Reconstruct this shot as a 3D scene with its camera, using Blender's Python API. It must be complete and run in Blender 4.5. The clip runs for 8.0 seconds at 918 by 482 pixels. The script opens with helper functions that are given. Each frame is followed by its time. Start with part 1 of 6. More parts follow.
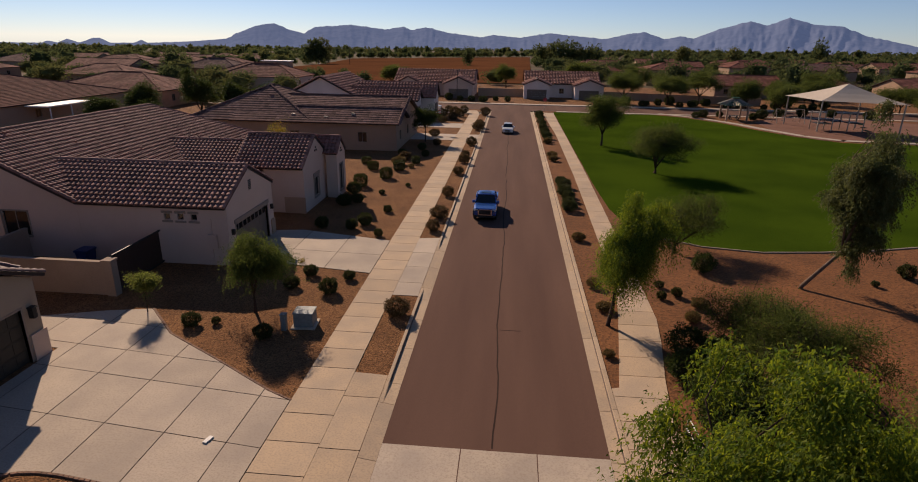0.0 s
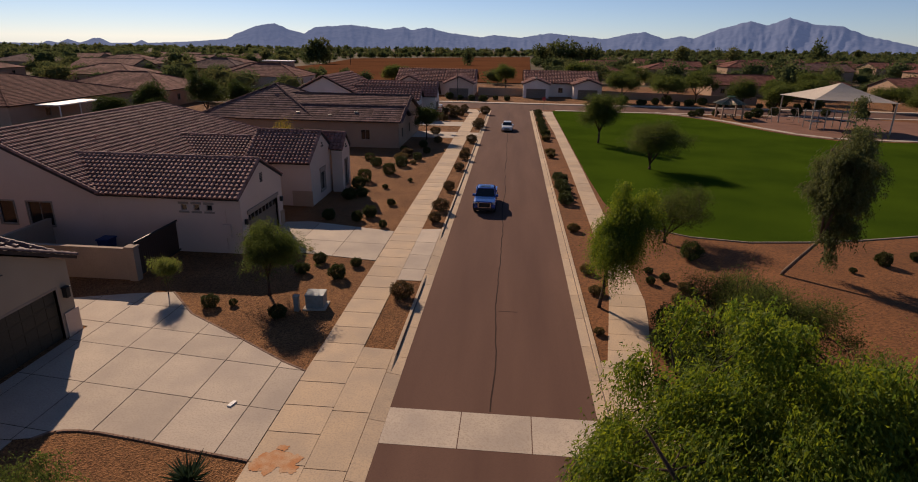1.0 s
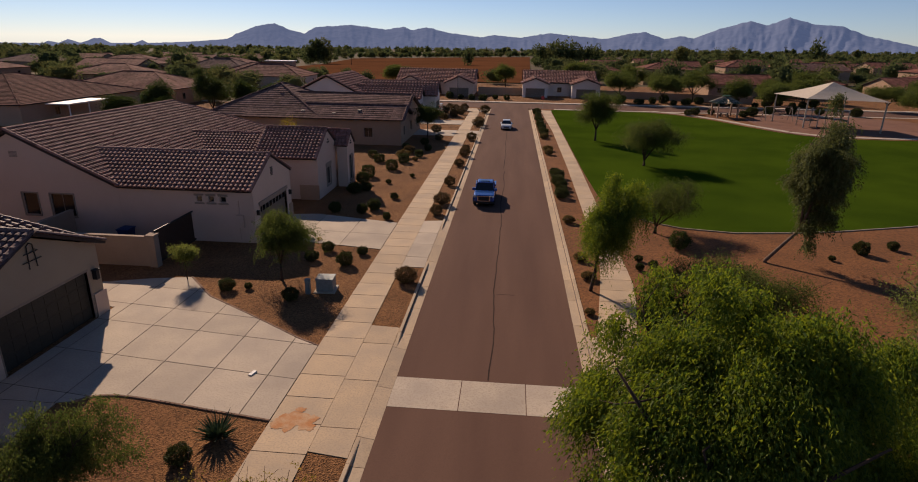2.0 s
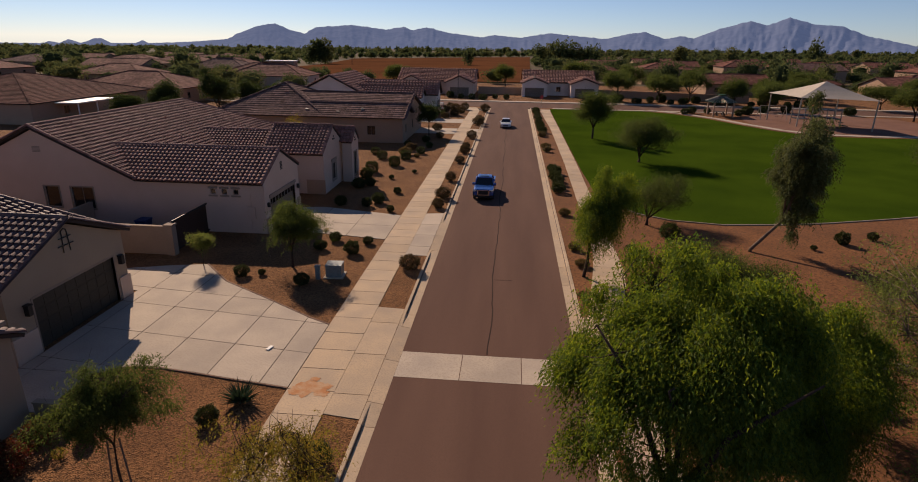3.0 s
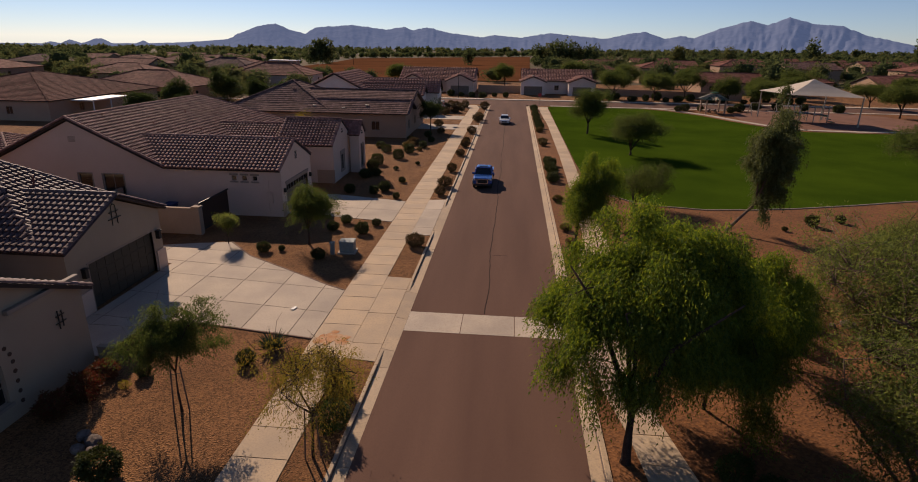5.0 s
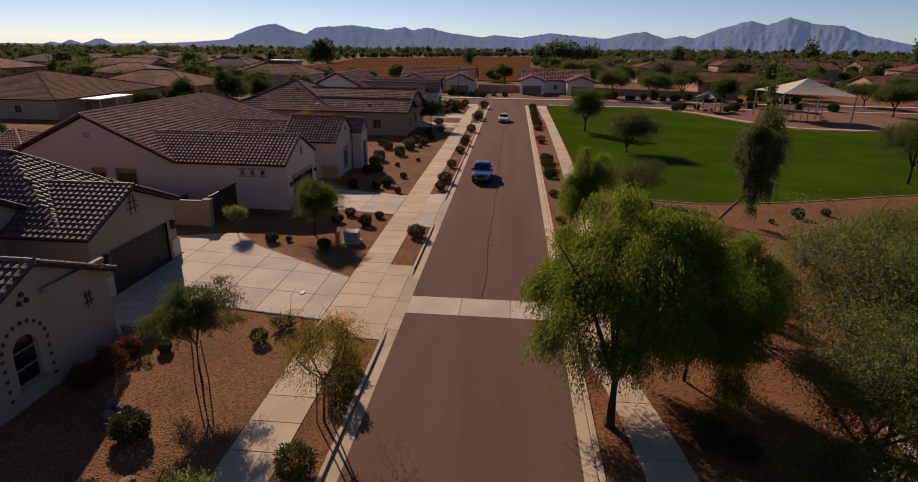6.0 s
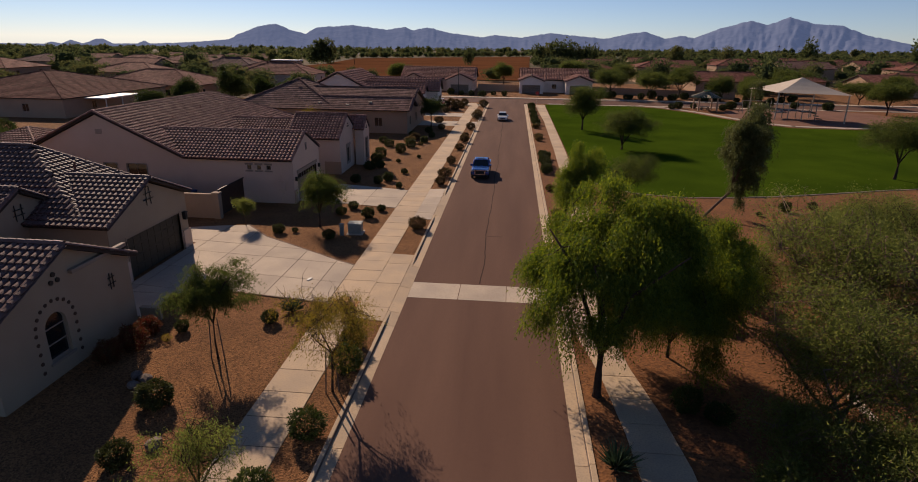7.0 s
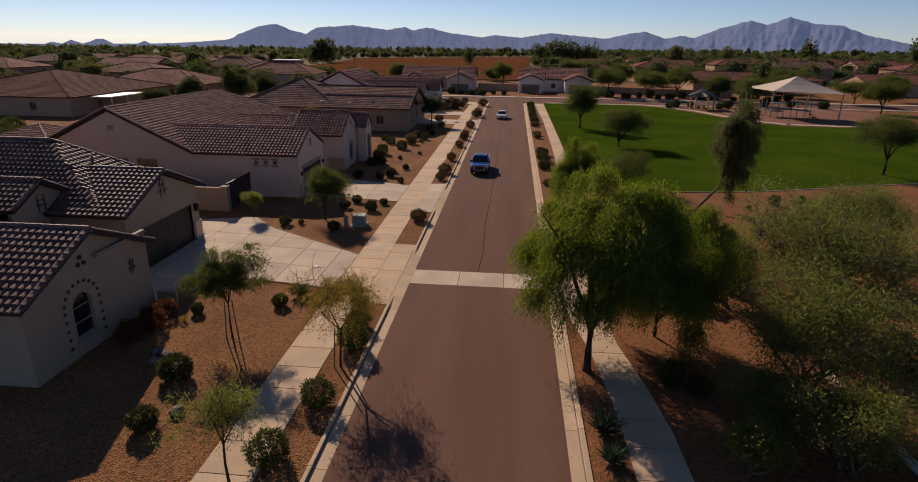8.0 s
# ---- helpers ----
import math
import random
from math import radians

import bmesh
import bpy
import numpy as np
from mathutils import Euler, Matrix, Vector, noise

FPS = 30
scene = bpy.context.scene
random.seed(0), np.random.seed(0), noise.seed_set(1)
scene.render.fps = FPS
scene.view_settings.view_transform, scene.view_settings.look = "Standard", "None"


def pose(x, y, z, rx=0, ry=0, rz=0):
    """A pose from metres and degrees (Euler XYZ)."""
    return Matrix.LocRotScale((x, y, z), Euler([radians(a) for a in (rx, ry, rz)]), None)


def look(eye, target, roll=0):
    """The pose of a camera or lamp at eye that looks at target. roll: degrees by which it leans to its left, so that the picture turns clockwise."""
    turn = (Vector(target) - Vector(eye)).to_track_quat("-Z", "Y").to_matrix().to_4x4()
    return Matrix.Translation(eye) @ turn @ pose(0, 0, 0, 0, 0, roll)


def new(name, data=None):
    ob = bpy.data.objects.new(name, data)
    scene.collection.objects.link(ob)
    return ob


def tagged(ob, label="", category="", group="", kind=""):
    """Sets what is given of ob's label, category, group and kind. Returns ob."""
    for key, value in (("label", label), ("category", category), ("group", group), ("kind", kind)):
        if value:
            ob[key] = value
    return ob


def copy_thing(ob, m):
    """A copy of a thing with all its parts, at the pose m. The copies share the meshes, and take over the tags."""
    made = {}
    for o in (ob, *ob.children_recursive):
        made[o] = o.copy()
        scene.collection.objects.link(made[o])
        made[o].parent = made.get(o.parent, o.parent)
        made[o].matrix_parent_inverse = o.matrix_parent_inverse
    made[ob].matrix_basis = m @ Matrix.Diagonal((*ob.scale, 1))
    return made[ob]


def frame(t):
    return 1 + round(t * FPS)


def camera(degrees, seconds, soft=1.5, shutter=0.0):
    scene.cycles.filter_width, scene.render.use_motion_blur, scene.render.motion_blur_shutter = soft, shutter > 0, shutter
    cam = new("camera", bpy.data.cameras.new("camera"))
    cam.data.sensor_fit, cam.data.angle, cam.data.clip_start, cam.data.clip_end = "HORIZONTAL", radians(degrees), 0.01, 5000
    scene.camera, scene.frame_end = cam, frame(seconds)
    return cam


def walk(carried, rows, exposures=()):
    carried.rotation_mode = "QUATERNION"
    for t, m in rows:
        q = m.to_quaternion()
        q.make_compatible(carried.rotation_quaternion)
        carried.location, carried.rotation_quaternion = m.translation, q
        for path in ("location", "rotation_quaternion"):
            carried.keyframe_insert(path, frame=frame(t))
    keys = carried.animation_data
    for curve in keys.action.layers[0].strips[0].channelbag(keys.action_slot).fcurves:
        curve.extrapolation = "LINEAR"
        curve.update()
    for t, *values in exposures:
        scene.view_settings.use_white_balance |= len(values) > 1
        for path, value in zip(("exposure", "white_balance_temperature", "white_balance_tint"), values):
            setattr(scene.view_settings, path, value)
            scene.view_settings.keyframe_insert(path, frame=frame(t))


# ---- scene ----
# ---- camera ----
EXPO = [(0.0, 0.08, 6200, 21), (8.0, 0.08, 6200, 21)]
SKY, SUNE = 0.067, 5.0
cam = camera(76.5, 8.0, soft=1.0)
PATH = [
    (0, (0.000, -0.000, 13.600), (-1.587, 18.853, 7.117), 0.97),
    (0.5, (0.071, -1.085, 13.598), (-1.519, 17.768, 7.115), 0.96),
    (1, (0.162, -2.191, 13.609), (-1.433, 16.662, 7.126), 0.95),
    (1.5, (0.257, -3.326, 13.623), (-1.341, 15.526, 7.140), 0.94),
    (3, (0.510, -6.698, 13.675), (-1.099, 12.154, 7.193), 0.92),
    (3.5, (0.593, -7.736, 13.670), (-1.019, 11.116, 7.188), 0.91),
    (4, (0.669, -8.738, 13.637), (-0.947, 10.114, 7.155), 0.90),
    (4.5, (0.755, -9.745, 13.599), (-0.864, 9.106, 7.117), 0.89),
    (6, (1.091, -12.706, 13.550), (-0.538, 6.145, 7.068), 0.86),
    (6.5, (1.237, -13.657, 13.544), (-0.396, 5.193, 7.063), 0.85),
    (7, (1.351, -14.603, 13.514), (-0.286, 4.247, 7.032), 0.84),
    (7.5, (1.449, -15.523, 13.472), (-0.191, 3.327, 6.991), 0.83),
    (8, (1.549, -16.425, 13.443), (-0.094, 2.424, 6.962), 0.82),
]
walk(cam, [(t, look(eye, target, roll)) for t, eye, target, roll in PATH], EXPO)

# ---- light ----
SUN_AZ, SUN_EL = radians(32.0), radians(29.5)   # azimuth to the left of the street's far end
world = bpy.data.worlds.new("sky")
scene.world = world
world.use_nodes = True
wn = world.node_tree
sky = wn.nodes.new("ShaderNodeTexSky")
sky.sky_type, sky.sun_disc = "NISHITA", False
sky.sun_elevation, sky.sun_rotation = SUN_EL, -SUN_AZ
sky.air_density, sky.dust_density, sky.ozone_density = 0.9, 0.35, 3.0
sky.altitude = 2200
wn.nodes["Background"].inputs[1].default_value = SKY
wn.links.new(sky.outputs[0], wn.nodes["Background"].inputs[0])
sun = new("sun", bpy.data.lights.new("sun", "SUN"))
sun.data.energy, sun.data.angle, sun.data.color = SUNE, radians(0.55), (1.0, 0.80, 0.55)
SUN_DIR = Vector((-math.sin(SUN_AZ) * math.cos(SUN_EL), math.cos(SUN_AZ) * math.cos(SUN_EL), math.sin(SUN_EL)))
sun.matrix_world = look(SUN_DIR * 60, (0, 0, 0))

# ---- materials ----
def mat(name, a, b, c=None, big=0.3, fine=30.0, rough=0.85, bump=0.3, depth=0.02, rand=0.0, metal=0.0, spec=0.3,
        voronoi=0.0, island=False, contrast=(0.35, 0.65), stretch=None):
    """Colour a to b in broad patches, grain c, fine relief, all at real-world size."""
    m = bpy.data.materials.new(name)
    m.use_nodes = True
    nt = m.node_tree
    N, L = nt.nodes, nt.links
    bsdf = N["Principled BSDF"]
    bsdf.inputs["Roughness"].default_value = rough
    bsdf.inputs["Metallic"].default_value = metal
    bsdf.inputs["Specular IOR Level"].default_value = spec
    geo = N.new("ShaderNodeNewGeometry")
    n1 = N.new("ShaderNodeTexNoise")
    n1.inputs["Scale"].default_value, n1.inputs["Detail"].default_value = big, 5
    if stretch:
        mp = N.new("ShaderNodeMapping")
        mp.inputs["Scale"].default_value = stretch
        L.new(geo.outputs["Position"], mp.inputs["Vector"])
        L.new(mp.outputs[0], n1.inputs["Vector"])
    else:
        L.new(geo.outputs["Position"], n1.inputs["Vector"])
    r1 = N.new("ShaderNodeMapRange")
    r1.inputs[1].default_value, r1.inputs[2].default_value = contrast
    L.new(n1.outputs[0], r1.inputs[0])
    m1 = N.new("ShaderNodeMix")
    m1.data_type = "RGBA"
    m1.inputs[6].default_value, m1.inputs[7].default_value = (*a, 1), (*b, 1)
    L.new(r1.outputs[0], m1.inputs[0])
    if voronoi:
        n2 = N.new("ShaderNodeTexVoronoi")
        n2.inputs["Scale"].default_value = voronoi
        L.new(geo.outputs["Position"], n2.inputs["Vector"])
        sep = N.new("ShaderNodeSeparateColor")
        L.new(n2.outputs["Color"], sep.inputs[0])
        grain, height = sep.outputs[0], n2.outputs["Distance"]
    else:
        n2 = N.new("ShaderNodeTexNoise")
        n2.inputs["Scale"].default_value, n2.inputs["Detail"].default_value = fine, 4
        L.new(geo.outputs["Position"], n2.inputs["Vector"])
        grain = height = n2.outputs[0]
    m2 = N.new("ShaderNodeMix")
    m2.data_type = "RGBA"
    m2.inputs[7].default_value = (*(c or [v * 0.6 for v in a]), 1)
    r2 = N.new("ShaderNodeMapRange")
    r2.inputs[1].default_value, r2.inputs[2].default_value, r2.inputs[4].default_value = (0.2, 1.0, 0.8) if voronoi else (0.45, 0.75, 0.8)
    L.new(grain, r2.inputs[0])
    L.new(r2.outputs[0], m2.inputs[0])
    L.new(m1.outputs[2], m2.inputs[6])
    out = m2.outputs[2]
    if rand or island:
        hsv = N.new("ShaderNodeHueSaturation")
        rr = N.new("ShaderNodeMapRange")
        rr.inputs[3].default_value, rr.inputs[4].default_value = 1 - rand, 1 + rand
        L.new(geo.outputs["Random Per Island"] if island else N.new("ShaderNodeObjectInfo").outputs["Random"], rr.inputs[0])
        L.new(rr.outputs[0], hsv.inputs["Value"])
        L.new(out, hsv.inputs["Color"])
        out = hsv.outputs[0]
    L.new(out, bsdf.inputs["Base Color"])
    if bump:
        bp = N.new("ShaderNodeBump")
        bp.inputs["Strength"].default_value, bp.inputs["Distance"].default_value = bump, depth
        L.new(height, bp.inputs["Height"])
        L.new(bp.outputs[0], bsdf.inputs["Normal"])
    return m


def leafy(name, a, b, shine=0.12, through_light=0.45):
    """Thin leaves: each of its own tint, letting some light through."""
    m = bpy.data.materials.new(name)
    m.use_nodes = True
    nt = m.node_tree
    N, L = nt.nodes, nt.links
    bsdf, out = N["Principled BSDF"], N["Material Output"]
    geo = N.new("ShaderNodeNewGeometry")
    mx = N.new("ShaderNodeMix")
    mx.data_type = "RGBA"
    mx.inputs[6].default_value, mx.inputs[7].default_value = (*a, 1), (*b, 1)
    L.new(geo.outputs["Random Per Island"], mx.inputs[0])
    L.new(mx.outputs[2], bsdf.inputs["Base Color"])
    bsdf.inputs["Roughness"].default_value, bsdf.inputs["Specular IOR Level"].default_value = 0.65, shine
    tr = N.new("ShaderNodeBsdfTranslucent")
    hs = N.new("ShaderNodeHueSaturation")
    hs.inputs["Value"].default_value, hs.inputs["Saturation"].default_value, hs.inputs["Hue"].default_value = 1.5, 1.1, 0.485
    L.new(mx.outputs[2], hs.inputs["Color"])
    L.new(hs.outputs[0], tr.inputs["Color"])
    ms = N.new("ShaderNodeMixShader")
    ms.inputs[0].default_value = through_light
    L.new(bsdf.outputs[0], ms.inputs[1])
    L.new(tr.outputs[0], ms.inputs[2])
    L.new(ms.outputs[0], out.inputs[0])
    return m


def glassy(name, col, rough=0.05, metal=0.0, spec=0.6, coat=0.0):
    m = bpy.data.materials.new(name)
    m.use_nodes = True
    b = m.node_tree.nodes["Principled BSDF"]
    b.inputs["Base Color"].default_value = (*col, 1)
    b.inputs["Roughness"].default_value, b.inputs["Metallic"].default_value = rough, metal
    b.inputs["Specular IOR Level"].default_value, b.inputs["Coat Weight"].default_value = spec, coat
    return m


ASPHALT = mat("asphalt", (0.112, 0.062, 0.046), (0.158, 0.090, 0.064), (0.085, 0.048, 0.037), big=0.55, fine=45, rough=0.95, bump=0.3, depth=0.012, spec=0.08, stretch=(1.0, 0.09, 1.0), contrast=(0.3, 0.7))
KERB_SHADE = mat("kerb_shade", (0.17, 0.125, 0.095), (0.12, 0.09, 0.07), (0.08, 0.06, 0.05), big=1.5, fine=14, rough=0.9, bump=0.1)
TAR = mat("tar", (0.042, 0.026, 0.021), (0.06, 0.038, 0.029), rough=0.9, bump=0, spec=0.05)
CONCRETE = mat("concrete", (0.50, 0.41, 0.31), (0.40, 0.33, 0.26), (0.33, 0.26, 0.20), big=0.5, fine=14, rough=0.9, bump=0.15, depth=0.005, rand=0.09)
CONCRETE_W = mat("concrete_warm", (0.52, 0.38, 0.24), (0.42, 0.32, 0.22), (0.33, 0.25, 0.18), big=0.6, fine=14, rough=0.9, bump=0.15, depth=0.005, rand=0.10)
JOINT = mat("joint", (0.035, 0.026, 0.02), (0.05, 0.036, 0.027), rough=1, bump=0)
GRAVEL = mat("gravel", (0.31, 0.150, 0.062), (0.225, 0.108, 0.046), (0.060, 0.031, 0.016), big=0.35, voronoi=17, rough=1, bump=1.0, depth=0.05, spec=0.1)
PEBBLE = mat("pebble", (0.36, 0.19, 0.09), (0.24, 0.12, 0.055), (0.12, 0.065, 0.035), big=4, fine=30, rough=1, bump=0, rand=0.3, island=True, spec=0.1)
DIRT = mat("dirt", (0.24, 0.105, 0.042), (0.165, 0.074, 0.032), (0.10, 0.048, 0.025), big=0.25, voronoi=9, rough=1, bump=0.5, depth=0.04, spec=0.1)
DESERT = mat("desert", (0.13, 0.082, 0.045), (0.075, 0.062, 0.032), (0.045, 0.045, 0.022), big=0.02, fine=0.4, rough=1, bump=0.2, spec=0.1)
FIELD = mat("field", (0.150, 0.062, 0.028), (0.105, 0.046, 0.022), (0.075, 0.036, 0.019), big=0.02, fine=0.9, rough=1, bump=0.3, depth=0.2, spec=0.0)
LAWN = mat("lawn", (0.050, 0.084, 0.006), (0.032, 0.058, 0.005), (0.022, 0.040, 0.003), big=0.12, fine=9, rough=1, bump=0.8, depth=0.05, spec=0.0)
SAND = mat("play_sand", (0.22, 0.115, 0.080), (0.17, 0.09, 0.062), big=0.3, fine=8, rough=1, bump=0.2, spec=0.1)
STUCCO = mat("stucco", (0.60, 0.45, 0.355), (0.55, 0.41, 0.32), (0.48, 0.36, 0.28), big=0.5, fine=40, rough=0.95, bump=0.3, depth=0.006, spec=0.1)
STUCCO_B = mat("stucco_olive", (0.36, 0.285, 0.205), (0.32, 0.25, 0.18), (0.28, 0.22, 0.155), big=0.5, fine=40, rough=0.95, bump=0.3, depth=0.006, spec=0.1)
TILE_S = mat("striped_tile", (0.36, 0.195, 0.150), (0.31, 0.165, 0.128), (0.23, 0.120, 0.094), big=0.8, fine=20, rough=0.85, bump=0.2, depth=0.004, rand=0.10, spec=0.05, island=True)
STUCCO_W = mat("stucco_white", (0.74, 0.64, 0.56), (0.68, 0.58, 0.50), (0.60, 0.51, 0.44), big=0.5, fine=30, rough=0.95, bump=0.2, depth=0.006, spec=0.1)
STUCCO_O = mat("stucco_orange", (0.52, 0.27, 0.15), (0.46, 0.235, 0.13), (0.38, 0.20, 0.11), big=0.5, fine=30, rough=0.95, bump=0.2, depth=0.006, spec=0.1)
STUCCO_C = mat("stucco_tan", (0.40, 0.27, 0.18), (0.36, 0.24, 0.16), (0.30, 0.2, 0.14), big=0.5, fine=30, rough=0.95, bump=0.2, depth=0.006, rand=0.15, spec=0.1)
TRIM = mat("trim_paint", (0.30, 0.235, 0.18), (0.26, 0.20, 0.155), fine=30, rough=0.8, bump=0.1)
TILE = mat("clay_tile", (0.27, 0.108, 0.080), (0.205, 0.082, 0.062), (0.120, 0.051, 0.041), big=1.2, fine=25, rough=0.63, bump=0.1, depth=0.004, rand=0.38, spec=0.11)
TILE_J = mat("clay_tile_run", (0.315, 0.160, 0.128), (0.245, 0.125, 0.100), (0.15, 0.077, 0.064), big=1.2, fine=25, rough=0.72, bump=0.1, depth=0.004, rand=0.26, spec=0.06, island=True)
TILE_O = mat("olive_house_tile", (0.175, 0.105, 0.092), (0.14, 0.085, 0.075), (0.09, 0.055, 0.05), big=1.2, fine=25, rough=0.62, bump=0.1, depth=0.004, rand=0.2, spec=0.12, island=True)
TILE_OS = mat("olive_house_tile_single", (0.175, 0.105, 0.092), (0.14, 0.085, 0.075), (0.09, 0.055, 0.05), big=1.2, fine=25, rough=0.62, bump=0.1, depth=0.004, rand=0.2, spec=0.12)
TILE_D = mat("slate_tile", (0.185, 0.112, 0.098), (0.145, 0.088, 0.077), (0.095, 0.060, 0.053), big=0.8, fine=20, rough=0.9, bump=0.2, depth=0.004, rand=0.30, spec=0.03, island=True)
TILE_R = mat("terracotta_tile", (0.24, 0.106, 0.080), (0.185, 0.084, 0.064), (0.118, 0.058, 0.046), big=0.8, fine=20, rough=0.85, bump=0.2, depth=0.004, rand=0.28, spec=0.03, island=True)
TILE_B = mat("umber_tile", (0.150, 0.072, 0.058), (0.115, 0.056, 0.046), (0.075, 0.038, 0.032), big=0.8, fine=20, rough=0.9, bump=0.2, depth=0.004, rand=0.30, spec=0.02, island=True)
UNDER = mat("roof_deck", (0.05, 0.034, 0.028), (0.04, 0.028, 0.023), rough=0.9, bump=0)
DOOR_D = mat("garage_door_dark", (0.045, 0.040, 0.030), (0.038, 0.034, 0.026), fine=12, rough=0.6, bump=0.05)
DOOR_T = mat("garage_door_tan", (0.20, 0.155, 0.115), (0.17, 0.13, 0.10), fine=12, rough=0.7, bump=0.05)
GATE = mat("brown_gate", (0.075, 0.040, 0.026), (0.055, 0.030, 0.020), fine=18, rough=0.7, bump=0.2)
WHITE = mat("white_paint", (0.72, 0.69, 0.64), (0.66, 0.63, 0.58), fine=10, rough=0.6, bump=0.05)
CANVAS = mat("canvas", (0.54, 0.46, 0.37), (0.48, 0.41, 0.33), fine=6, rough=0.9, bump=0.1)
STEEL = mat("steel", (0.42, 0.36, 0.28), (0.36, 0.31, 0.24), fine=20, rough=0.45, bump=0.05, metal=0.2)
IRON = mat("black_iron", (0.02, 0.018, 0.017), (0.03, 0.026, 0.024), fine=20, rough=0.6, bump=0.1)
BARK = mat("bark", (0.075, 0.050, 0.035), (0.05, 0.034, 0.025), (0.03, 0.02, 0.016), big=3, fine=25, rough=1, bump=0.8, depth=0.02, spec=0.1)
BARK_P = mat("pale_bark", (0.20, 0.14, 0.10), (0.13, 0.09, 0.065), (0.08, 0.055, 0.04), big=3, fine=25, rough=1, bump=0.6, depth=0.02, spec=0.1)
ROCK = mat("rock", (0.20, 0.15, 0.12), (0.13, 0.10, 0.085), (0.08, 0.06, 0.05), big=3, fine=12, rough=0.95, bump=0.6, depth=0.03, rand=0.25)
GREENBOX = mat("utility_green", (0.24, 0.26, 0.24), (0.20, 0.22, 0.205), fine=8, rough=0.55, bump=0.05)
GREENROOF = mat("green_metal", (0.03, 0.09, 0.055), (0.025, 0.075, 0.045), fine=4, rough=0.8, bump=0.1, spec=0.1)
BLUEBIN = mat("blue_plastic", (0.02, 0.045, 0.14), (0.015, 0.035, 0.11), fine=8, rough=0.5, bump=0)
RUST = mat("rust_stain", (0.46, 0.20, 0.075), (0.51, 0.34, 0.20), (0.36, 0.16, 0.06), big=2.5, fine=20, rough=0.95, bump=0)
BLOCK = mat("block_wall", (0.36, 0.27, 0.20), (0.31, 0.23, 0.17), (0.26, 0.19, 0.145), big=0.6, fine=18, rough=0.95, bump=0.3, depth=0.01)
GLASS = glassy("window_glass", (0.012, 0.014, 0.016), 0.06)
CARBLUE = glassy("blue_car_paint", (0.014, 0.080, 0.32), 0.25, 0.3, 0.5, 0.8)
CARWHITE = glassy("white_car_paint", (0.62, 0.62, 0.60), 0.3, 0.0, 0.5, 0.6)
RUBBER = glassy("rubber", (0.012, 0.012, 0.012), 0.8)
CHROME = glassy("chrome", (0.55, 0.55, 0.55), 0.2, 1.0)
LAMPGLASS = glassy("lamp_glass", (0.55, 0.55, 0.52), 0.15)
REDP = glassy("red_paint", (0.42, 0.025, 0.02), 0.5)
NAVY = glassy("navy_cloth", (0.02, 0.03, 0.12), 0.8)
LEAF_BIG = leafy("leaf_willow", (0.046, 0.090, 0.017), (0.170, 0.208, 0.026), shine=0.15, through_light=0.5)
LEAF_FAR = leafy("leaf_far", (0.048, 0.066, 0.028), (0.085, 0.102, 0.042), shine=0.0, through_light=0.42)
LEAF_MID = leafy("leaf_mid", (0.070, 0.082, 0.030), (0.120, 0.125, 0.050), shine=0.0, through_light=0.35)
LEAF_MESQ = leafy("leaf_mesquite", (0.046, 0.068, 0.018), (0.098, 0.122, 0.032), shine=0.05, through_light=0.45)
LEAF_DARK = leafy("leaf_dark", (0.028, 0.045, 0.012), (0.055, 0.075, 0.020), through_light=0.35)
LEAF_GREY = leafy("leaf_grey", (0.065, 0.082, 0.026), (0.105, 0.118, 0.045), through_light=0.4)
LEAF_OLIVE = leafy("leaf_olive", (0.072, 0.098, 0.025), (0.150, 0.172, 0.048), through_light=0.58)
LEAF_HEDGE = leafy("leaf_hedge", (0.034, 0.044, 0.013), (0.064, 0.072, 0.022), through_light=0.22)
LEAF_BROWN = leafy("leaf_brownish", (0.042, 0.040, 0.014), (0.120, 0.078, 0.036), through_light=0.3)
LEAF_DRY = leafy("leaf_dry", (0.095, 0.075, 0.028), (0.14, 0.105, 0.04), through_light=0.35)
LEAF_YEL = leafy("leaf_yellow", (0.13, 0.13, 0.022), (0.21, 0.155, 0.035), through_light=0.58)
LEAF_RED = leafy("leaf_red", (0.13, 0.028, 0.018), (0.08, 0.06, 0.02), through_light=0.3)
AGAVE = leafy("leaf_agave", (0.035, 0.060, 0.030), (0.055, 0.085, 0.045), through_light=0.1)

# ---- mesh helpers ----
def mesh(name, verts, faces, material, smooth=False):
    me = bpy.data.meshes.new(name)
    me.from_pydata([tuple(v) for v in verts], [], [tuple(f) for f in faces])
    me.materials.append(material)
    if smooth:
        me.polygons.foreach_set("use_smooth", [True] * len(me.polygons))
    me.update()
    return me


def thing(name, label, category, at=(0, 0, 0), group="", kind="", turn=0.0):
    ob = tagged(new(name), label, category, group, kind)
    ob.empty_display_size = 0.2
    ob.matrix_basis = pose(*at, 0, 0, turn)
    return ob


def put(name, me, parent=None, label="", m=None):
    ob = new(name, me)
    if parent:
        ob.parent = parent
    if m is not None:
        ob.matrix_basis = m
    return tagged(ob, label)


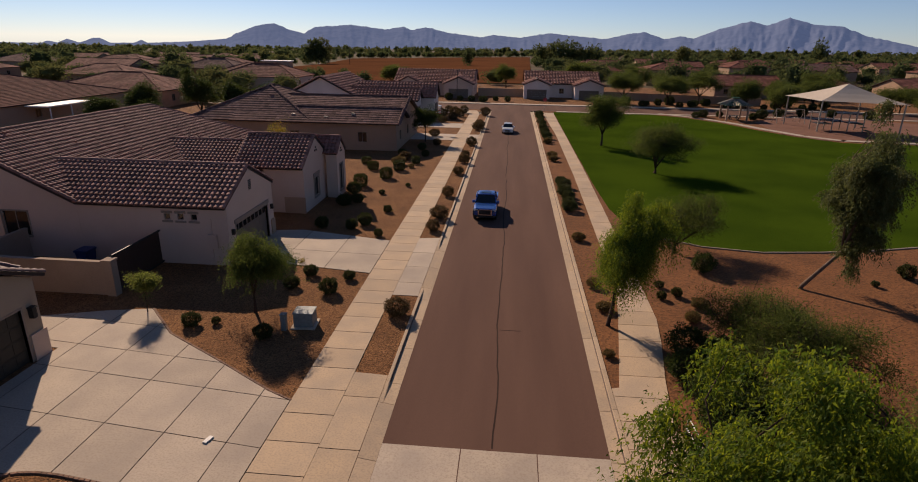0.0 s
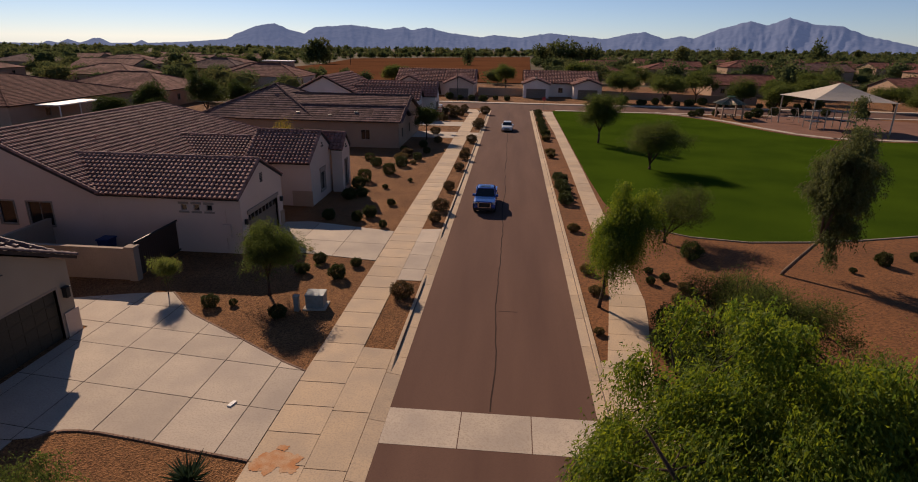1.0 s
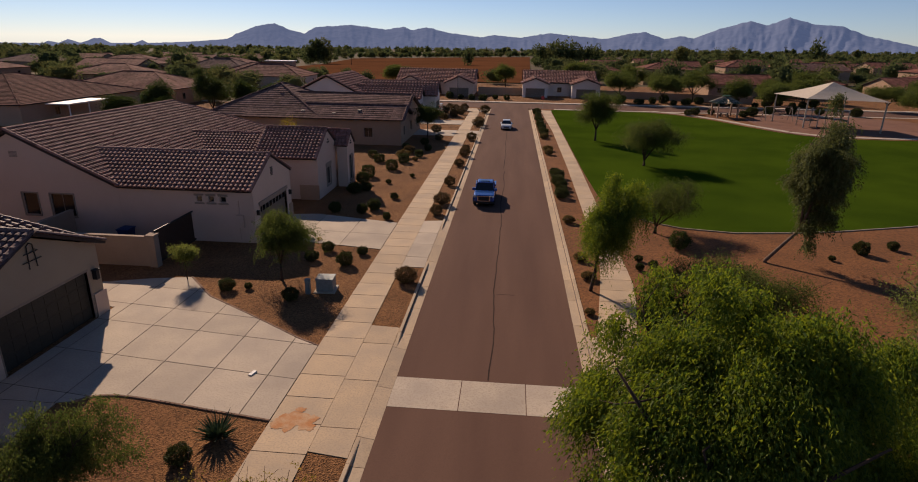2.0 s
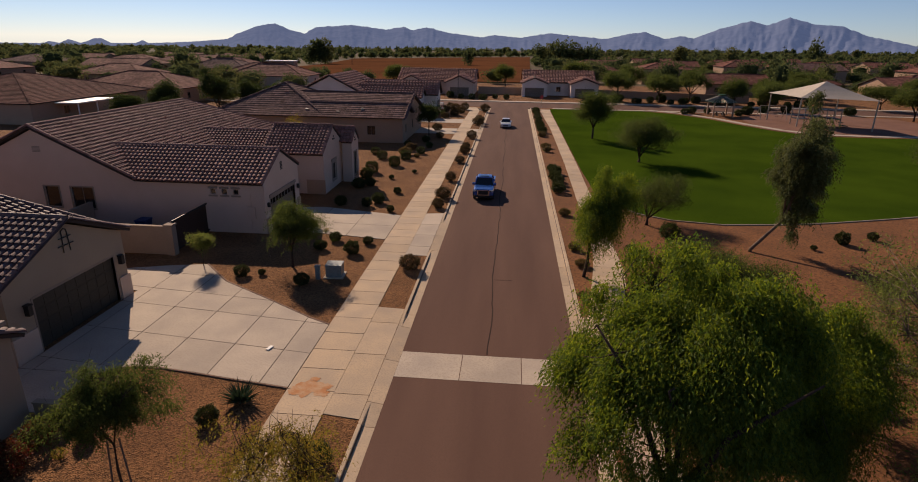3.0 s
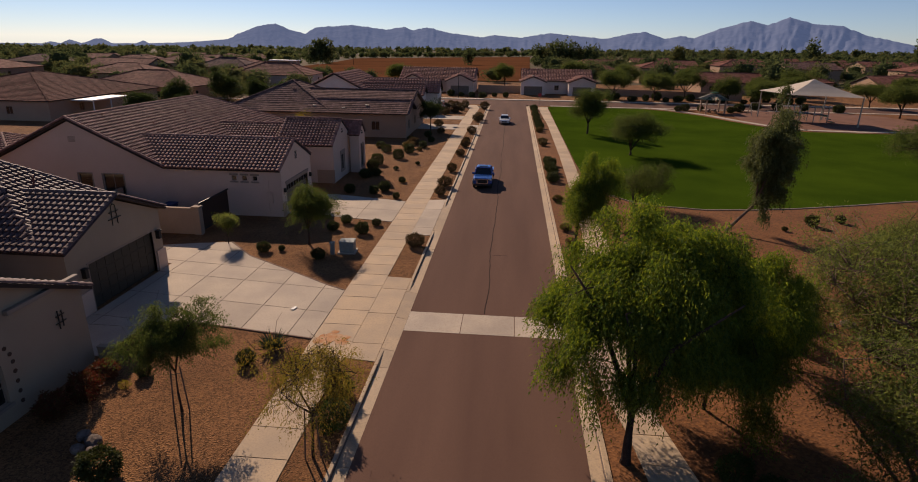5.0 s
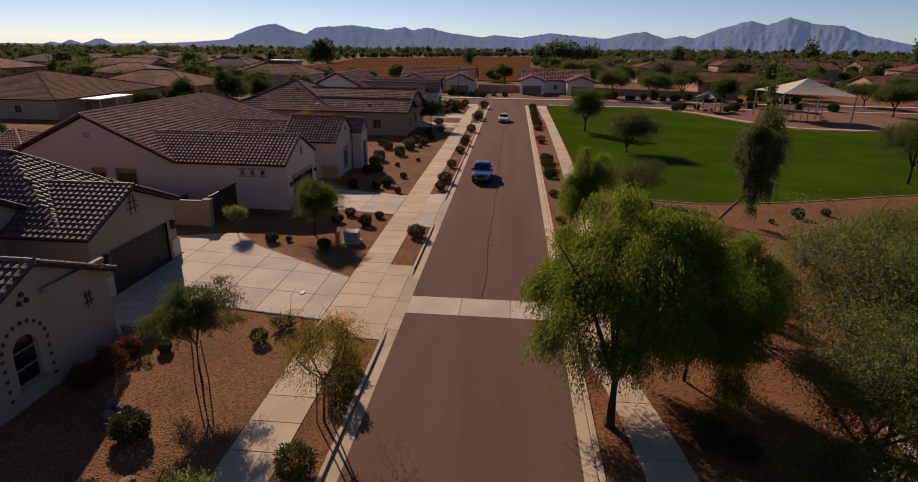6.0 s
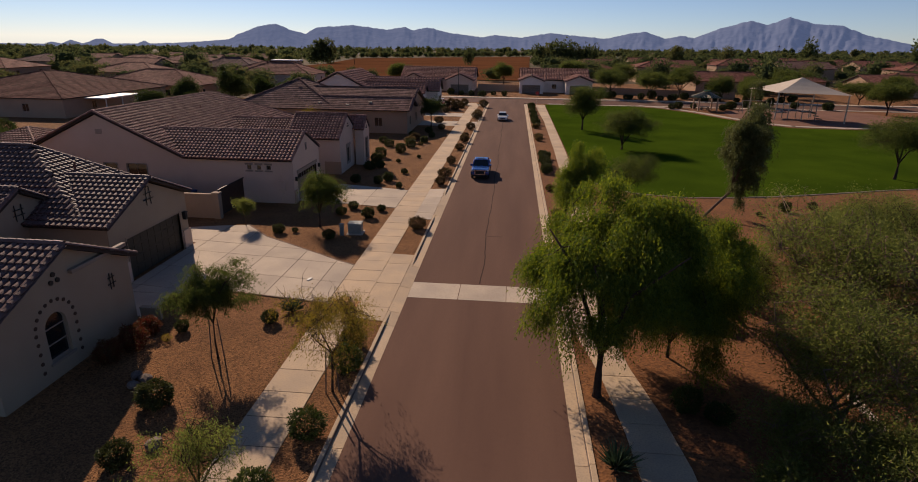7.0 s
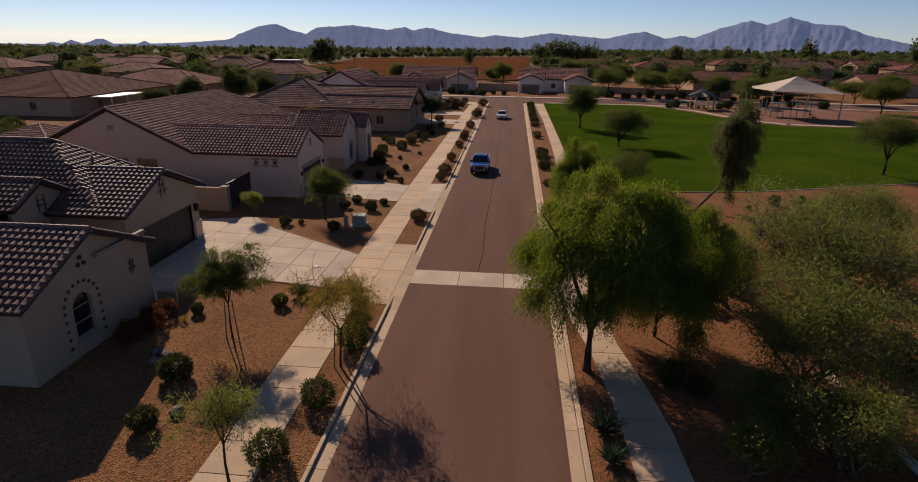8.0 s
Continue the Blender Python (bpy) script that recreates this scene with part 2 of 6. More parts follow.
def part(name, bm, material, parent, label="", m=None, smooth=False, bevel=0.0):
    """Links a bmesh as one mesh object under a thing or a part."""
    if bevel:
        bmesh.ops.bevel(bm, geom=[e for e in bm.edges], offset=bevel, segments=2, affect="EDGES", profile=0.6)
    me = bpy.data.meshes.new(name)
    bm.to_mesh(me)
    bm.free()
    me.materials.append(material)
    if smooth:
        me.polygons.foreach_set("use_smooth", [True] * len(me.polygons))
    return put(name, me, parent, label, m)


def boxes(*some):
    """One bmesh of boxes (x0, x1, y0, y1, z0, z1)."""
    bm = bmesh.new()
    for x0, x1, y0, y1, z0, z1 in some:
        v = [bm.verts.new(p) for p in ((x0, y0, z0), (x1, y0, z0), (x1, y1, z0), (x0, y1, z0), (x0, y0, z1), (x1, y0, z1), (x1, y1, z1), (x0, y1, z1))]
        for f in ((3, 2, 1, 0), (4, 5, 6, 7), (0, 1, 5, 4), (1, 2, 6, 5), (2, 3, 7, 6), (3, 0, 4, 7)):
            bm.faces.new([v[i] for i in f])
    return bm


def prism(poly, z0, z1, bm=None):
    """An upright prism over a plan outline."""
    bm = bm or bmesh.new()
    area = sum(a[0] * b[1] - b[0] * a[1] for a, b in zip(poly, poly[1:] + poly[:1]))
    poly = poly if area > 0 else poly[::-1]
    lo, hi = [bm.verts.new((x, y, z0)) for x, y in poly], [bm.verts.new((x, y, z1)) for x, y in poly]
    bm.faces.new(hi), bm.faces.new(lo[::-1])
    for i in range(len(poly)):
        j = (i + 1) % len(poly)
        bm.faces.new((lo[i], lo[j], hi[j], hi[i]))
    return bm


def tube(points, radii, sides=6, bm=None, cap=True):
    """A tapered tube through points."""
    bm = bm or bmesh.new()
    rings = []
    for i, p in enumerate(points):
        p = Vector(p)
        d = (Vector(points[min(i + 1, len(points) - 1)]) - Vector(points[max(i - 1, 0)])).normalized()
        a = d.orthogonal().normalized()
        if rings and abs(d.z) < 0.999:
            a = (Vector((0, 0, 1)).cross(d)).normalized()
        elif abs(d.z) < 0.999:
            a = (Vector((0, 0, 1)).cross(d)).normalized()
        b = d.cross(a)
        rings.append([bm.verts.new(p + (a * math.cos(k * math.tau / sides) + b * math.sin(k * math.tau / sides)) * radii[i]) for k in range(sides)])
    for r, s in zip(rings, rings[1:]):
        for k in range(sides):
            bm.faces.new((r[k], r[(k + 1) % sides], s[(k + 1) % sides], s[k]))
    if cap:
        bm.faces.new(rings[0][::-1]), bm.faces.new(rings[-1])
    return bm


def clip(poly, nx, ny, d):
    """The part of a plan outline where nx * x + ny * y <= d."""
    out = []
    for (ax, ay), (bx, by) in zip(poly, poly[1:] + poly[:1]):
        fa, fb = nx * ax + ny * ay - d, nx * bx + ny * by - d
        if fa <= 0:
            out.append((ax, ay))
        if fa * fb < 0:
            s = fa / (fa - fb)
            out.append((ax + s * (bx - ax), ay + s * (by - ay)))
    return out


def strip_poly(left, right):
    return list(left) + list(right)[::-1]


# ---- leaves, trees, shrubs ----
def leaf_mesh(name, pos, way, length, width, material, rng, droop=0.0):
    """Many small pointed leaves at pos, each pointing along way."""
    n = len(pos)
    way = way + rng.normal(0, 0.001, way.shape)
    way = way / np.linalg.norm(way, axis=1)[:, None]
    side = np.cross(way, rng.normal(size=(n, 3)))
    side /= np.linalg.norm(side, axis=1)[:, None] + 1e-9
    ln, wd = (length * rng.uniform(0.6, 1.3, n))[:, None], (width * rng.uniform(0.7, 1.3, n))[:, None]
    v = np.stack([pos + way * ln * 0.2 + side * wd * 0.5, pos + way * ln, pos + way * ln * 0.1 - side * wd * 0.5], 1).reshape(-1, 3)
    me = bpy.data.meshes.new(name)
    me.vertices.add(3 * n)
    me.vertices.foreach_set("co", v.astype(np.float32).ravel())
    me.loops.add(3 * n)
    me.loops.foreach_set("vertex_index", np.arange(3 * n, dtype=np.int32))
    me.polygons.add(n)
    me.polygons.foreach_set("loop_start", np.arange(0, 3 * n, 3, dtype=np.int32))
    me.materials.append(material)
    me.update(calc_edges=True)
    return me


def clumps_in(rng, n, centre, radii, low=-0.6, hollow=0.35, rag=2):
    """Clump centres filling an uneven crown, more of them towards its outside."""
    out = []
    lobes = rng.normal(size=(9, 3))
    lobes /= np.linalg.norm(lobes, axis=1)[:, None]
    size = rng.uniform(0.62, 1.15, 9)
    while len(out) < n:
        d = rng.normal(size=3)
        d /= np.linalg.norm(d)
        if d[2] < low:
            continue
        reach = max(0.42 if rag < 3 else 0.34, (size * np.clip(lobes @ d, 0, 1) ** rag).max() * (1 + 0.06 * (rag - 2)))
        out.append(np.array(centre) + d * np.array(radii) * reach * rng.uniform(hollow, 1.0) ** 0.6)
    return np.array(out)


def tree(name, label, base, height, radius, leaf, bark, seed, lean=(0, 0), clear=0.3, n_clumps=60, leaves=200, weep=0.0, clump=0.6,
         size=(0.12, 0.03), trunk=0.14, forks=4, group="", low=-0.6, flat=1.0, hollow=0.35, offset=(0, 0), category="tree", trunks=1, twig=0.05, fork_at=None, rag=2):
    rng = np.random.default_rng(seed)
    ob = thing(name, label, category, (base[0], base[1], base[2] if len(base) > 2 else 0.0), group)
    zc = height * (clear + (1 - clear) * 0.45)
    centre = np.array([lean[0] * height + offset[0], lean[1] * height + offset[1], zc])
    radii = np.array([radius, radius, (height - zc) * flat])
    cl = clumps_in(rng, n_clumps, centre, radii, low, hollow, rag)
    bm = bmesh.new()
    fork = np.array([lean[0] * height * clear, lean[1] * height * clear, height * clear])
    fork = fork if fork_at is None else np.array(fork_at, float)
    starts = []
    for k in range(trunks):
        root = np.array([rng.normal(0, 0.12), rng.normal(0, 0.12), 0.0]) if trunks > 1 else np.zeros(3)
        f2 = fork + (rng.normal(0, 0.25, 3) * (1, 1, 0.3) if trunks > 1 else 0)
        mid = root * 0.6 + f2 * 0.5 + rng.normal(0, 0.03, 3) * height * 0.15
        tube([root - (0, 0, 0.1), root + (0, 0, 0.12), mid, f2], [trunk * 1.35, trunk, trunk * 0.85, trunk * 0.75], 8, bm)
        starts.append(f2)
    limbs = []
    for k in range(forks):
        a = k * math.tau / forks + rng.uniform(-0.4, 0.4)
        tip = centre + np.array([math.cos(a), math.sin(a), rng.uniform(0.0, 0.5)]) * radii * rng.uniform(0.45, 0.7)
        s = starts[k % len(starts)]
        mid = s * 0.5 + tip * 0.5 + np.array([0, 0, 0.12 * radius]) + rng.normal(0, 0.07, 3) * radius
        tube([s, mid, tip], [trunk * 0.6, trunk * 0.4, trunk * 0.15], 6, bm)
        limbs += [s * 0.5 + mid * 0.5, mid, mid * 0.5 + tip * 0.5, tip]
    limbs = np.array(limbs)
    for c in cl:
        s = limbs[np.argmin(((limbs - c) ** 2).sum(1))]
        if np.linalg.norm(c - s) > 0.15:
            tube([s, s * 0.5 + c * 0.5 + rng.normal(0, 0.08, 3) * radius * 0.5, c], [trunk * 0.18, trunk * 0.12, trunk * twig], 4, bm)
            for _ in range(3 if twig > 0.05 else 0):
                e = c + rng.normal(0, 0.55, 3) * clump
                tube([c, c * 0.5 + e * 0.5 + rng.normal(0, 0.08, 3), e], [trunk * twig, trunk * twig * 0.8, trunk * twig * 0.5], 3, bm)
    part("trunk", bm, bark, ob, smooth=True)
    pos, way = [], []
    for c in cl:
        r = clump * rng.uniform(0.7, 1.3)
        n = int(leaves * rng.uniform(0.7, 1.3))
        if weep:
            k = max(4, n // 18)
            out = (c - centre) * (1, 1, 0)
            out = out / (np.linalg.norm(out) + 0.3) * rng.uniform(0.3, 0.7) * r + rng.normal(0, 0.15, 3) * (1, 1, 0)
            s = c + rng.normal(0, 0.34, (k, 3)) * r * (1, 1, 0.7)
            fan = out + rng.normal(0, 0.22, (k, 1, 3)) * (1, 1, 0.1)
            u = np.linspace(0, 1, 18)[None, :, None]
            drop = weep * rng.uniform(0.3, 1.0) * rng.uniform(0.5, 1.15, (k, 1, 1))
            p = s[:, None] + fan * np.sqrt(u) + np.array([0, 0, -1.0]) * drop * u ** 1.4 + rng.normal(0, 0.05, (k, 18, 3))
            w = np.array([0, 0, -0.8]) + fan * 0.6 + rng.normal(0, 0.42, (k, 18, 3))
            pos.append(p.reshape(-1, 3)), way.append(w.reshape(-1, 3))
        else:
            d = rng.normal(0, 0.42, (n, 3)) * (1, 1, 0.75)
            pos.append(c + d * r), way.append(d + rng.normal(0, 0.6, (n, 3)) + (0, 0, 0.1))
    pos = np.concatenate(pos)
    pos[:, 2] = np.maximum(pos[:, 2], 0.1)
    put("crown", leaf_mesh("crown", pos, np.concatenate(way), *size, leaf, rng), ob)
    return ob


def shrub_proto(name, label, leaf, seed, r=0.5, h=0.9, n=1400, size=(0.08, 0.04), square=0.0, category="shrub", group="", spiky=False):
    """A shrub 2 r wide and h high, of stems and leaves."""
    rng = np.random.default_rng(seed)
    ob = thing(name, label, category, (0, 0, 0), group)
    bm = bmesh.new()
    if spiky:
        tube([(0, 0, -0.05), (0, 0, h * 0.12)], [0.12, 0.08], 8, bm)
    for k in range(0 if spiky else 7):
        a = rng.uniform(0, math.tau)
        tube([(0, 0, -0.05), (math.cos(a) * r * 0.3, math.sin(a) * r * 0.3, h * 0.4), (math.cos(a) * r * 0.6, math.sin(a) * r * 0.6, h * 0.75)], [0.022, 0.015, 0.006], 4, bm)
    part("woody_base", bm, BARK, ob)
    d = rng.normal(size=(n, 3))
    d /= np.linalg.norm(d, axis=1)[:, None]
    if square:
        d = d / (np.abs(d) ** 5).sum(1)[:, None] ** 0.2
    lump = 1 + (0.10 if square else 0.22) * np.sin(d[:, 0] * 5 + seed) * np.cos(d[:, 1] * 6 + seed * 2) + rng.normal(0, 0.05, n)
    rad = (rng.uniform(0.45, 1, n) ** 0.4 * lump)[:, None]
    p = d * rad * (r, r, h * 0.5) + (0, 0, h * 0.5)
    p[:, 2] = np.maximum(p[:, 2], 0.02)
    way = d * 0.8 + rng.normal(0, 0.7, (n, 3))
    if spiky:
        d[:, 2] = np.abs(d[:, 2])
        p = d * rng.uniform(0.05, 0.3, n)[:, None] * (r, r, h * 0.3) + (0, 0, 0.05)
        way = d + (0, 0, 0.5)
    put("foliage", leaf_mesh("foliage", p, way, *size, leaf, rng), ob)
    return ob


def place(proto, spots, seed=0, vary=0.25, z=0.0):
    """The prototype and its copies at (x, y, scale)."""
    rng = random.Random(seed)
    for i, (x, y, s) in enumerate(spots):
        k = s * rng.uniform(1 - vary, 1 + vary)
        m = pose(x, y, z, 0, 0, rng.uniform(0, 360)) @ Matrix.Diagonal((k, k * rng.uniform(0.9, 1.1), k * rng.uniform(0.85, 1.1), 1))
        if i == 0:
            proto.matrix_basis = m
        else:
            o = copy_thing(proto, pose(0, 0, 0))
            o.matrix_basis = m

# ---- ground, street, walks ----
def structure(name, bm, material, label, category="ground"):
    ob = part(name, bm, material, None)
    return tagged(ob, label, category, "", "structure")


ROAD_L, ROAD_R, ROAD_Z, Y0, Y1 = -4.10, 3.99, -0.12, -34.0, 127.0


def fall(x, y):
    """How far the plain lies below the street: it slopes away beyond the cross street, more to the left."""
    k = min(1.0, max(0.0, (y - 150) / 350))
    k = k * k * (3 - 2 * k)
    return -k * max(0.0, 0.0085 * y - 0.0066 * x)


def sheet(xs, ys, up):
    """A ground sheet over a grid, following the fall of the plain."""
    v = [(x, y, fall(x, y) + up) for y in ys for x in xs]
    n = len(xs)
    return v, [(j * n + i, j * n + i + 1, j * n + n + i + 1, j * n + n + i) for j in range(len(ys) - 1) for i in range(n - 1)]


gx = sorted({sgn * 10 * 1.22 ** k for k in range(32) for sgn in (-1, 1)} | {0.0})
gy = [-1500, -600, -200, 0, 100] + [150 + 11 * k for k in range(56)] + [760 * 1.1 ** k for k in range(1, 21)]
ground = tagged(put("ground", mesh("ground", *sheet(gx, gy, -0.30), DESERT, True)), "dry brown desert ground out to the mountains", "ground", "", "structure")
structure("road", boxes((ROAD_L, ROAD_R, Y0, Y1, -0.29, ROAD_Z), (-160, 160, Y1, 138.5, -0.29, ROAD_Z)), ASPHALT,
          "brown-grey asphalt street meeting a cross street", "road")
yard_l = structure("ground_yard", prism([(-160, Y0), (-4.74, Y0), (-4.74, 122), (-7, Y1 - 0.8), (-160, Y1 - 0.8)], -0.29, -0.035), GRAVEL,
                   "reddish brown decomposed-granite gravel front yards")
yard_r = structure("ground_park", prism([(4.66, Y0), (160, Y0), (160, Y1 - 0.8), (7, Y1 - 0.8), (4.66, 122)], -0.29, -0.04), DIRT,
                   "reddish bare dirt and gravel beside the park")
structure("ground_beyond", boxes((-160, 160, 140.8, 205, -0.29, -0.04)), GRAVEL, "brown gravel beyond the cross street")

# lawn: a gently curved outline
lawn_pts = [(8.75, 124.5), (8.72, 90), (8.7, 60), (8.9, 50), (9.6, 45.5), (11.75, 42.2), (14.0, 40.7), (17.9, 40.0), (22.2, 40.6), (26.5, 41.6), (32, 43.4), (38, 45.6),
            (46, 48), (60, 50), (90, 52), (90, 90), (66, 93), (60, 92.6), (50.3, 93.0), (45.5, 98.0), (42.2, 105.0), (39.0, 113.5), (34, 121), (29, 124.3)]
lawn = structure("lawn", prism(lawn_pts, -0.04, 0.005), LAWN, "mown dark green park lawn with curved edges", "lawn")
edge = bmesh.new()
edge_pts = lawn_pts[4:15]
for a, b in zip(edge_pts, edge_pts[1:]):
    d = Vector((b[0] - a[0], b[1] - a[1])).normalized()
    n = Vector((d.y, -d.x)) * 0.13
    prism([a, b, (b[0] + n.x, b[1] + n.y), (a[0] + n.x, a[1] + n.y)], -0.04, 0.035, edge)
structure("lawn_edging", edge, TRIM, "narrow concrete mowing edge along the lawn", "kerb")

# concrete valley band across the street
band = thing("road_band", "pale concrete cross band set into the asphalt street", "road", kind="structure")
for x0, x1 in ((ROAD_L, -1.27), (-1.25, 1.43), (1.45, ROAD_R)):
    part("slab", boxes((x0 + 0.008, x1 - 0.008, 14.98, 17.16, -0.28, ROAD_Z + 0.006)), CONCRETE, band)

# long seams and tar lines in the asphalt
seam = bmesh.new()
rng = random.Random(5)
for x0, ya, yb, w in ((-0.15, 17.3, 60.0, 0.032), (-0.25, 62, 118, 0.03)):
    y, x = ya, x0
    while y < yb:
        x2 = x0 + 0.22 * noise.noise((0, y * 0.18, x0 * 9)) + 0.03 * rng.uniform(-1, 1)
        prism([(x - w, y), (x + w, y), (x2 + w, y + 0.8), (x2 - w, y + 0.8)], ROAD_Z, ROAD_Z + 0.004, seam)
        y, x = y + 0.8, x2
for k in range(9):
    x = -0.1 + k * 0.12
    prism([(x, 26.35 + 0.03 * rng.random()), (x + 0.12, 26.35 + 0.03 * rng.random()), (x + 0.12, 26.42), (x, 26.42)], ROAD_Z, ROAD_Z + 0.004, seam)
structure("road_crack", seam, TAR, "dark tar-sealed cracks along the middle of the street", "road crack")

# kerbs and gutters, in poured lengths
def kerb(name, side, gaps, label):
    """Poured lengths of kerb and gutter; gaps are (from, to) of driveway dips, with sloping ends."""
    top = thing(name, label, "kerb", kind="structure")
    x_in, x_face, x_back = (ROAD_L, -4.56, -4.75) if side < 0 else (ROAD_R, 4.44, 4.67)
    zr = ROAD_Z + 0.004

    def section(up):
        flat = lambda x: zr + (-0.012 - zr) * (x - x_in) / (x_back - x_in)
        mix = lambda x, z: flat(x) + (z - flat(x)) * up
        xs = (x_face, x_face + 0.03 * side, x_face + 0.05 * side, x_back)
        return [(x_in, -0.28), (x_in, zr)] + [(x, mix(x, z)) for x, z in zip(xs, (ROAD_Z + 0.015, -0.008, 0.012, 0.012))] + [(x_back, -0.28)]

    stops = [(Y0, 1)]
    for g0, g1 in gaps:
        while stops[-1][0] + 4.5 < g0 - 1.5:
            stops.append((stops[-1][0] + 3.0, 1))
        stops += [(g0 - 1.5, 1), (g0, 0), ((g0 + g1) / 2, 0), (g1, 0), (g1 + 1.5, 1)]
    while stops[-1][0] < 123:
        stops.append((stops[-1][0] + 3.0, 1))
    meshes = {}
    for (y, u), (y2, u2) in zip(stops, stops[1:]):
        key = (u, u2, round(y2 - y, 3))
        if key not in meshes:
            sa, sb = section(u), section(u2)
            v = [(x, 0.012, z) for x, z in sa] + [(x, y2 - y - 0.012, z) for x, z in sb]
            k = len(sa)
            f = [(i, (i + 1) % k, k + (i + 1) % k, k + i) for i in range(k)] + [tuple(range(k))[::-1], tuple(range(k, 2 * k))]
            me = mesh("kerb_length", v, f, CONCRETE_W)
            # shade of the upright kerb face is put into a darker concrete colour
            me.materials.append(KERB_SHADE)
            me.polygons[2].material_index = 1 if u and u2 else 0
            meshes[key] = me
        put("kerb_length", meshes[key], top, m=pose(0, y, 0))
    return top


# slabs cut from an outline by joints
def slabs(parent, poly, xs, ys, shear=0.0, material=CONCRETE, z0=-0.16, z1=0.0, gap=0.02, x0=0.0):
    for xa, xb in zip(xs, xs[1:]):
        for ya, yb in zip(ys, ys[1:]):
            p = clip(clip(poly, -1, 0, -(xa + gap)), 1, 0, xb - gap)
            if len(p) > 2:
                p = clip(p, -shear, -1, -(ya + gap + shear * x0))
            if len(p) > 2:
                p = clip(p, shear, 1, yb - gap + shear * x0)
            if len(p) > 2 and abs(sum(a[0] * b[1] - b[0] * a[1] for a, b in zip(p, p[1:] + p[:1]))) > 0.08:
                part("slab", prism(p, z0, z1 + random.Random(int(xa * 97 + ya * 31)).uniform(-0.003, 0.003)), material, parent)


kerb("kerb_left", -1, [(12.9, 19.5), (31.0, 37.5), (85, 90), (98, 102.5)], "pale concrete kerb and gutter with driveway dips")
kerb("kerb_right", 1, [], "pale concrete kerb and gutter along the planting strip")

# ---- houses ----
def wall(parent, p0, p1, z1, material, openings=(), peak=None, thick=0.2, z0=-0.25, name="wall", label=""):
    """An upright wall from p0 to p1, outside on the right of the way, with openings (u0, u1, za, zb) through it and, if peak, a gable of that height (at u)."""
    p0, p1 = Vector(p0), Vector(p1)
    w = (p1 - p0).length
    u = (p1 - p0) / w
    us = sorted({0.003, w - 0.003, *[v for o in openings for v in o[:2]]})
    zs = sorted({z0, z1, *[v for o in openings for v in o[2:4]]})
    bm = bmesh.new()
    verts = {}

    def vert(i, k, side):
        if (i, k, side) not in verts:
            verts[i, k, side] = bm.verts.new((us[i], side * thick, zs[k]))
        return verts[i, k, side]

    def solid(i, k):
        if not (0 <= i < len(us) - 1 and 0 <= k < len(zs) - 1):
            return False
        uc, zc = (us[i] + us[i + 1]) / 2, (zs[k] + zs[k + 1]) / 2
        return not any(o[0] <= uc <= o[1] and o[2] <= zc <= o[3] for o in openings)

    for i in range(len(us) - 1):
        for k in range(len(zs) - 1):
            if not solid(i, k):
                continue
            bm.faces.new([vert(i, k, 0), vert(i + 1, k, 0), vert(i + 1, k + 1, 0), vert(i, k + 1, 0)])
            bm.faces.new([vert(i, k, 1), vert(i, k + 1, 1), vert(i + 1, k + 1, 1), vert(i + 1, k, 1)])
            for di, dk, pa, pb in ((-1, 0, (i, k), (i, k + 1)), (1, 0, (i + 1, k + 1), (i + 1, k)), (0, -1, (i + 1, k), (i, k)), (0, 1, (i, k + 1), (i + 1, k + 1))):
                if not solid(i + di, k + dk) and not (peak and dk == 1 and k == len(zs) - 2):
                    bm.faces.new([vert(*pa, 0), vert(*pb, 0), vert(*pb, 1), vert(*pa, 1)])
    if peak:
        kt, pu, pz = len(zs) - 1, peak[0], peak[1]
        a, b = bm.verts.new((pu, 0, pz)), bm.verts.new((pu, thick, pz))
        row = range(len(us))
        bm.faces.new([vert(i, kt, 0) for i in row] + [a])
        bm.faces.new([vert(i, kt, 1) for i in reversed(row)] + [b])
        bm.faces.new([vert(len(us) - 1, kt, 0), vert(len(us) - 1, kt, 1), b, a])
        bm.faces.new([vert(0, kt, 1), vert(0, kt, 0), a, b])
    m = Matrix(((u.x, -u.y, 0, p0.x), (u.y, u.x, 0, p0.y), (0, 0, 1, 0), (0, 0, 0, 1)))
    return part(name, bm, material, parent, label, m), m


def box_at(bm, x0, x1, y0, y1, z0, z1):
    v = [bm.verts.new(p) for p in ((x0, y0, z0), (x1, y0, z0), (x1, y1, z0), (x0, y1, z0), (x0, y0, z1), (x1, y0, z1), (x1, y1, z1), (x0, y1, z1))]
    for f in ((3, 2, 1, 0), (4, 5, 6, 7), (0, 1, 5, 4), (1, 2, 6, 5), (2, 3, 7, 6), (3, 0, 4, 7)):
        bm.faces.new([v[i] for i in f])


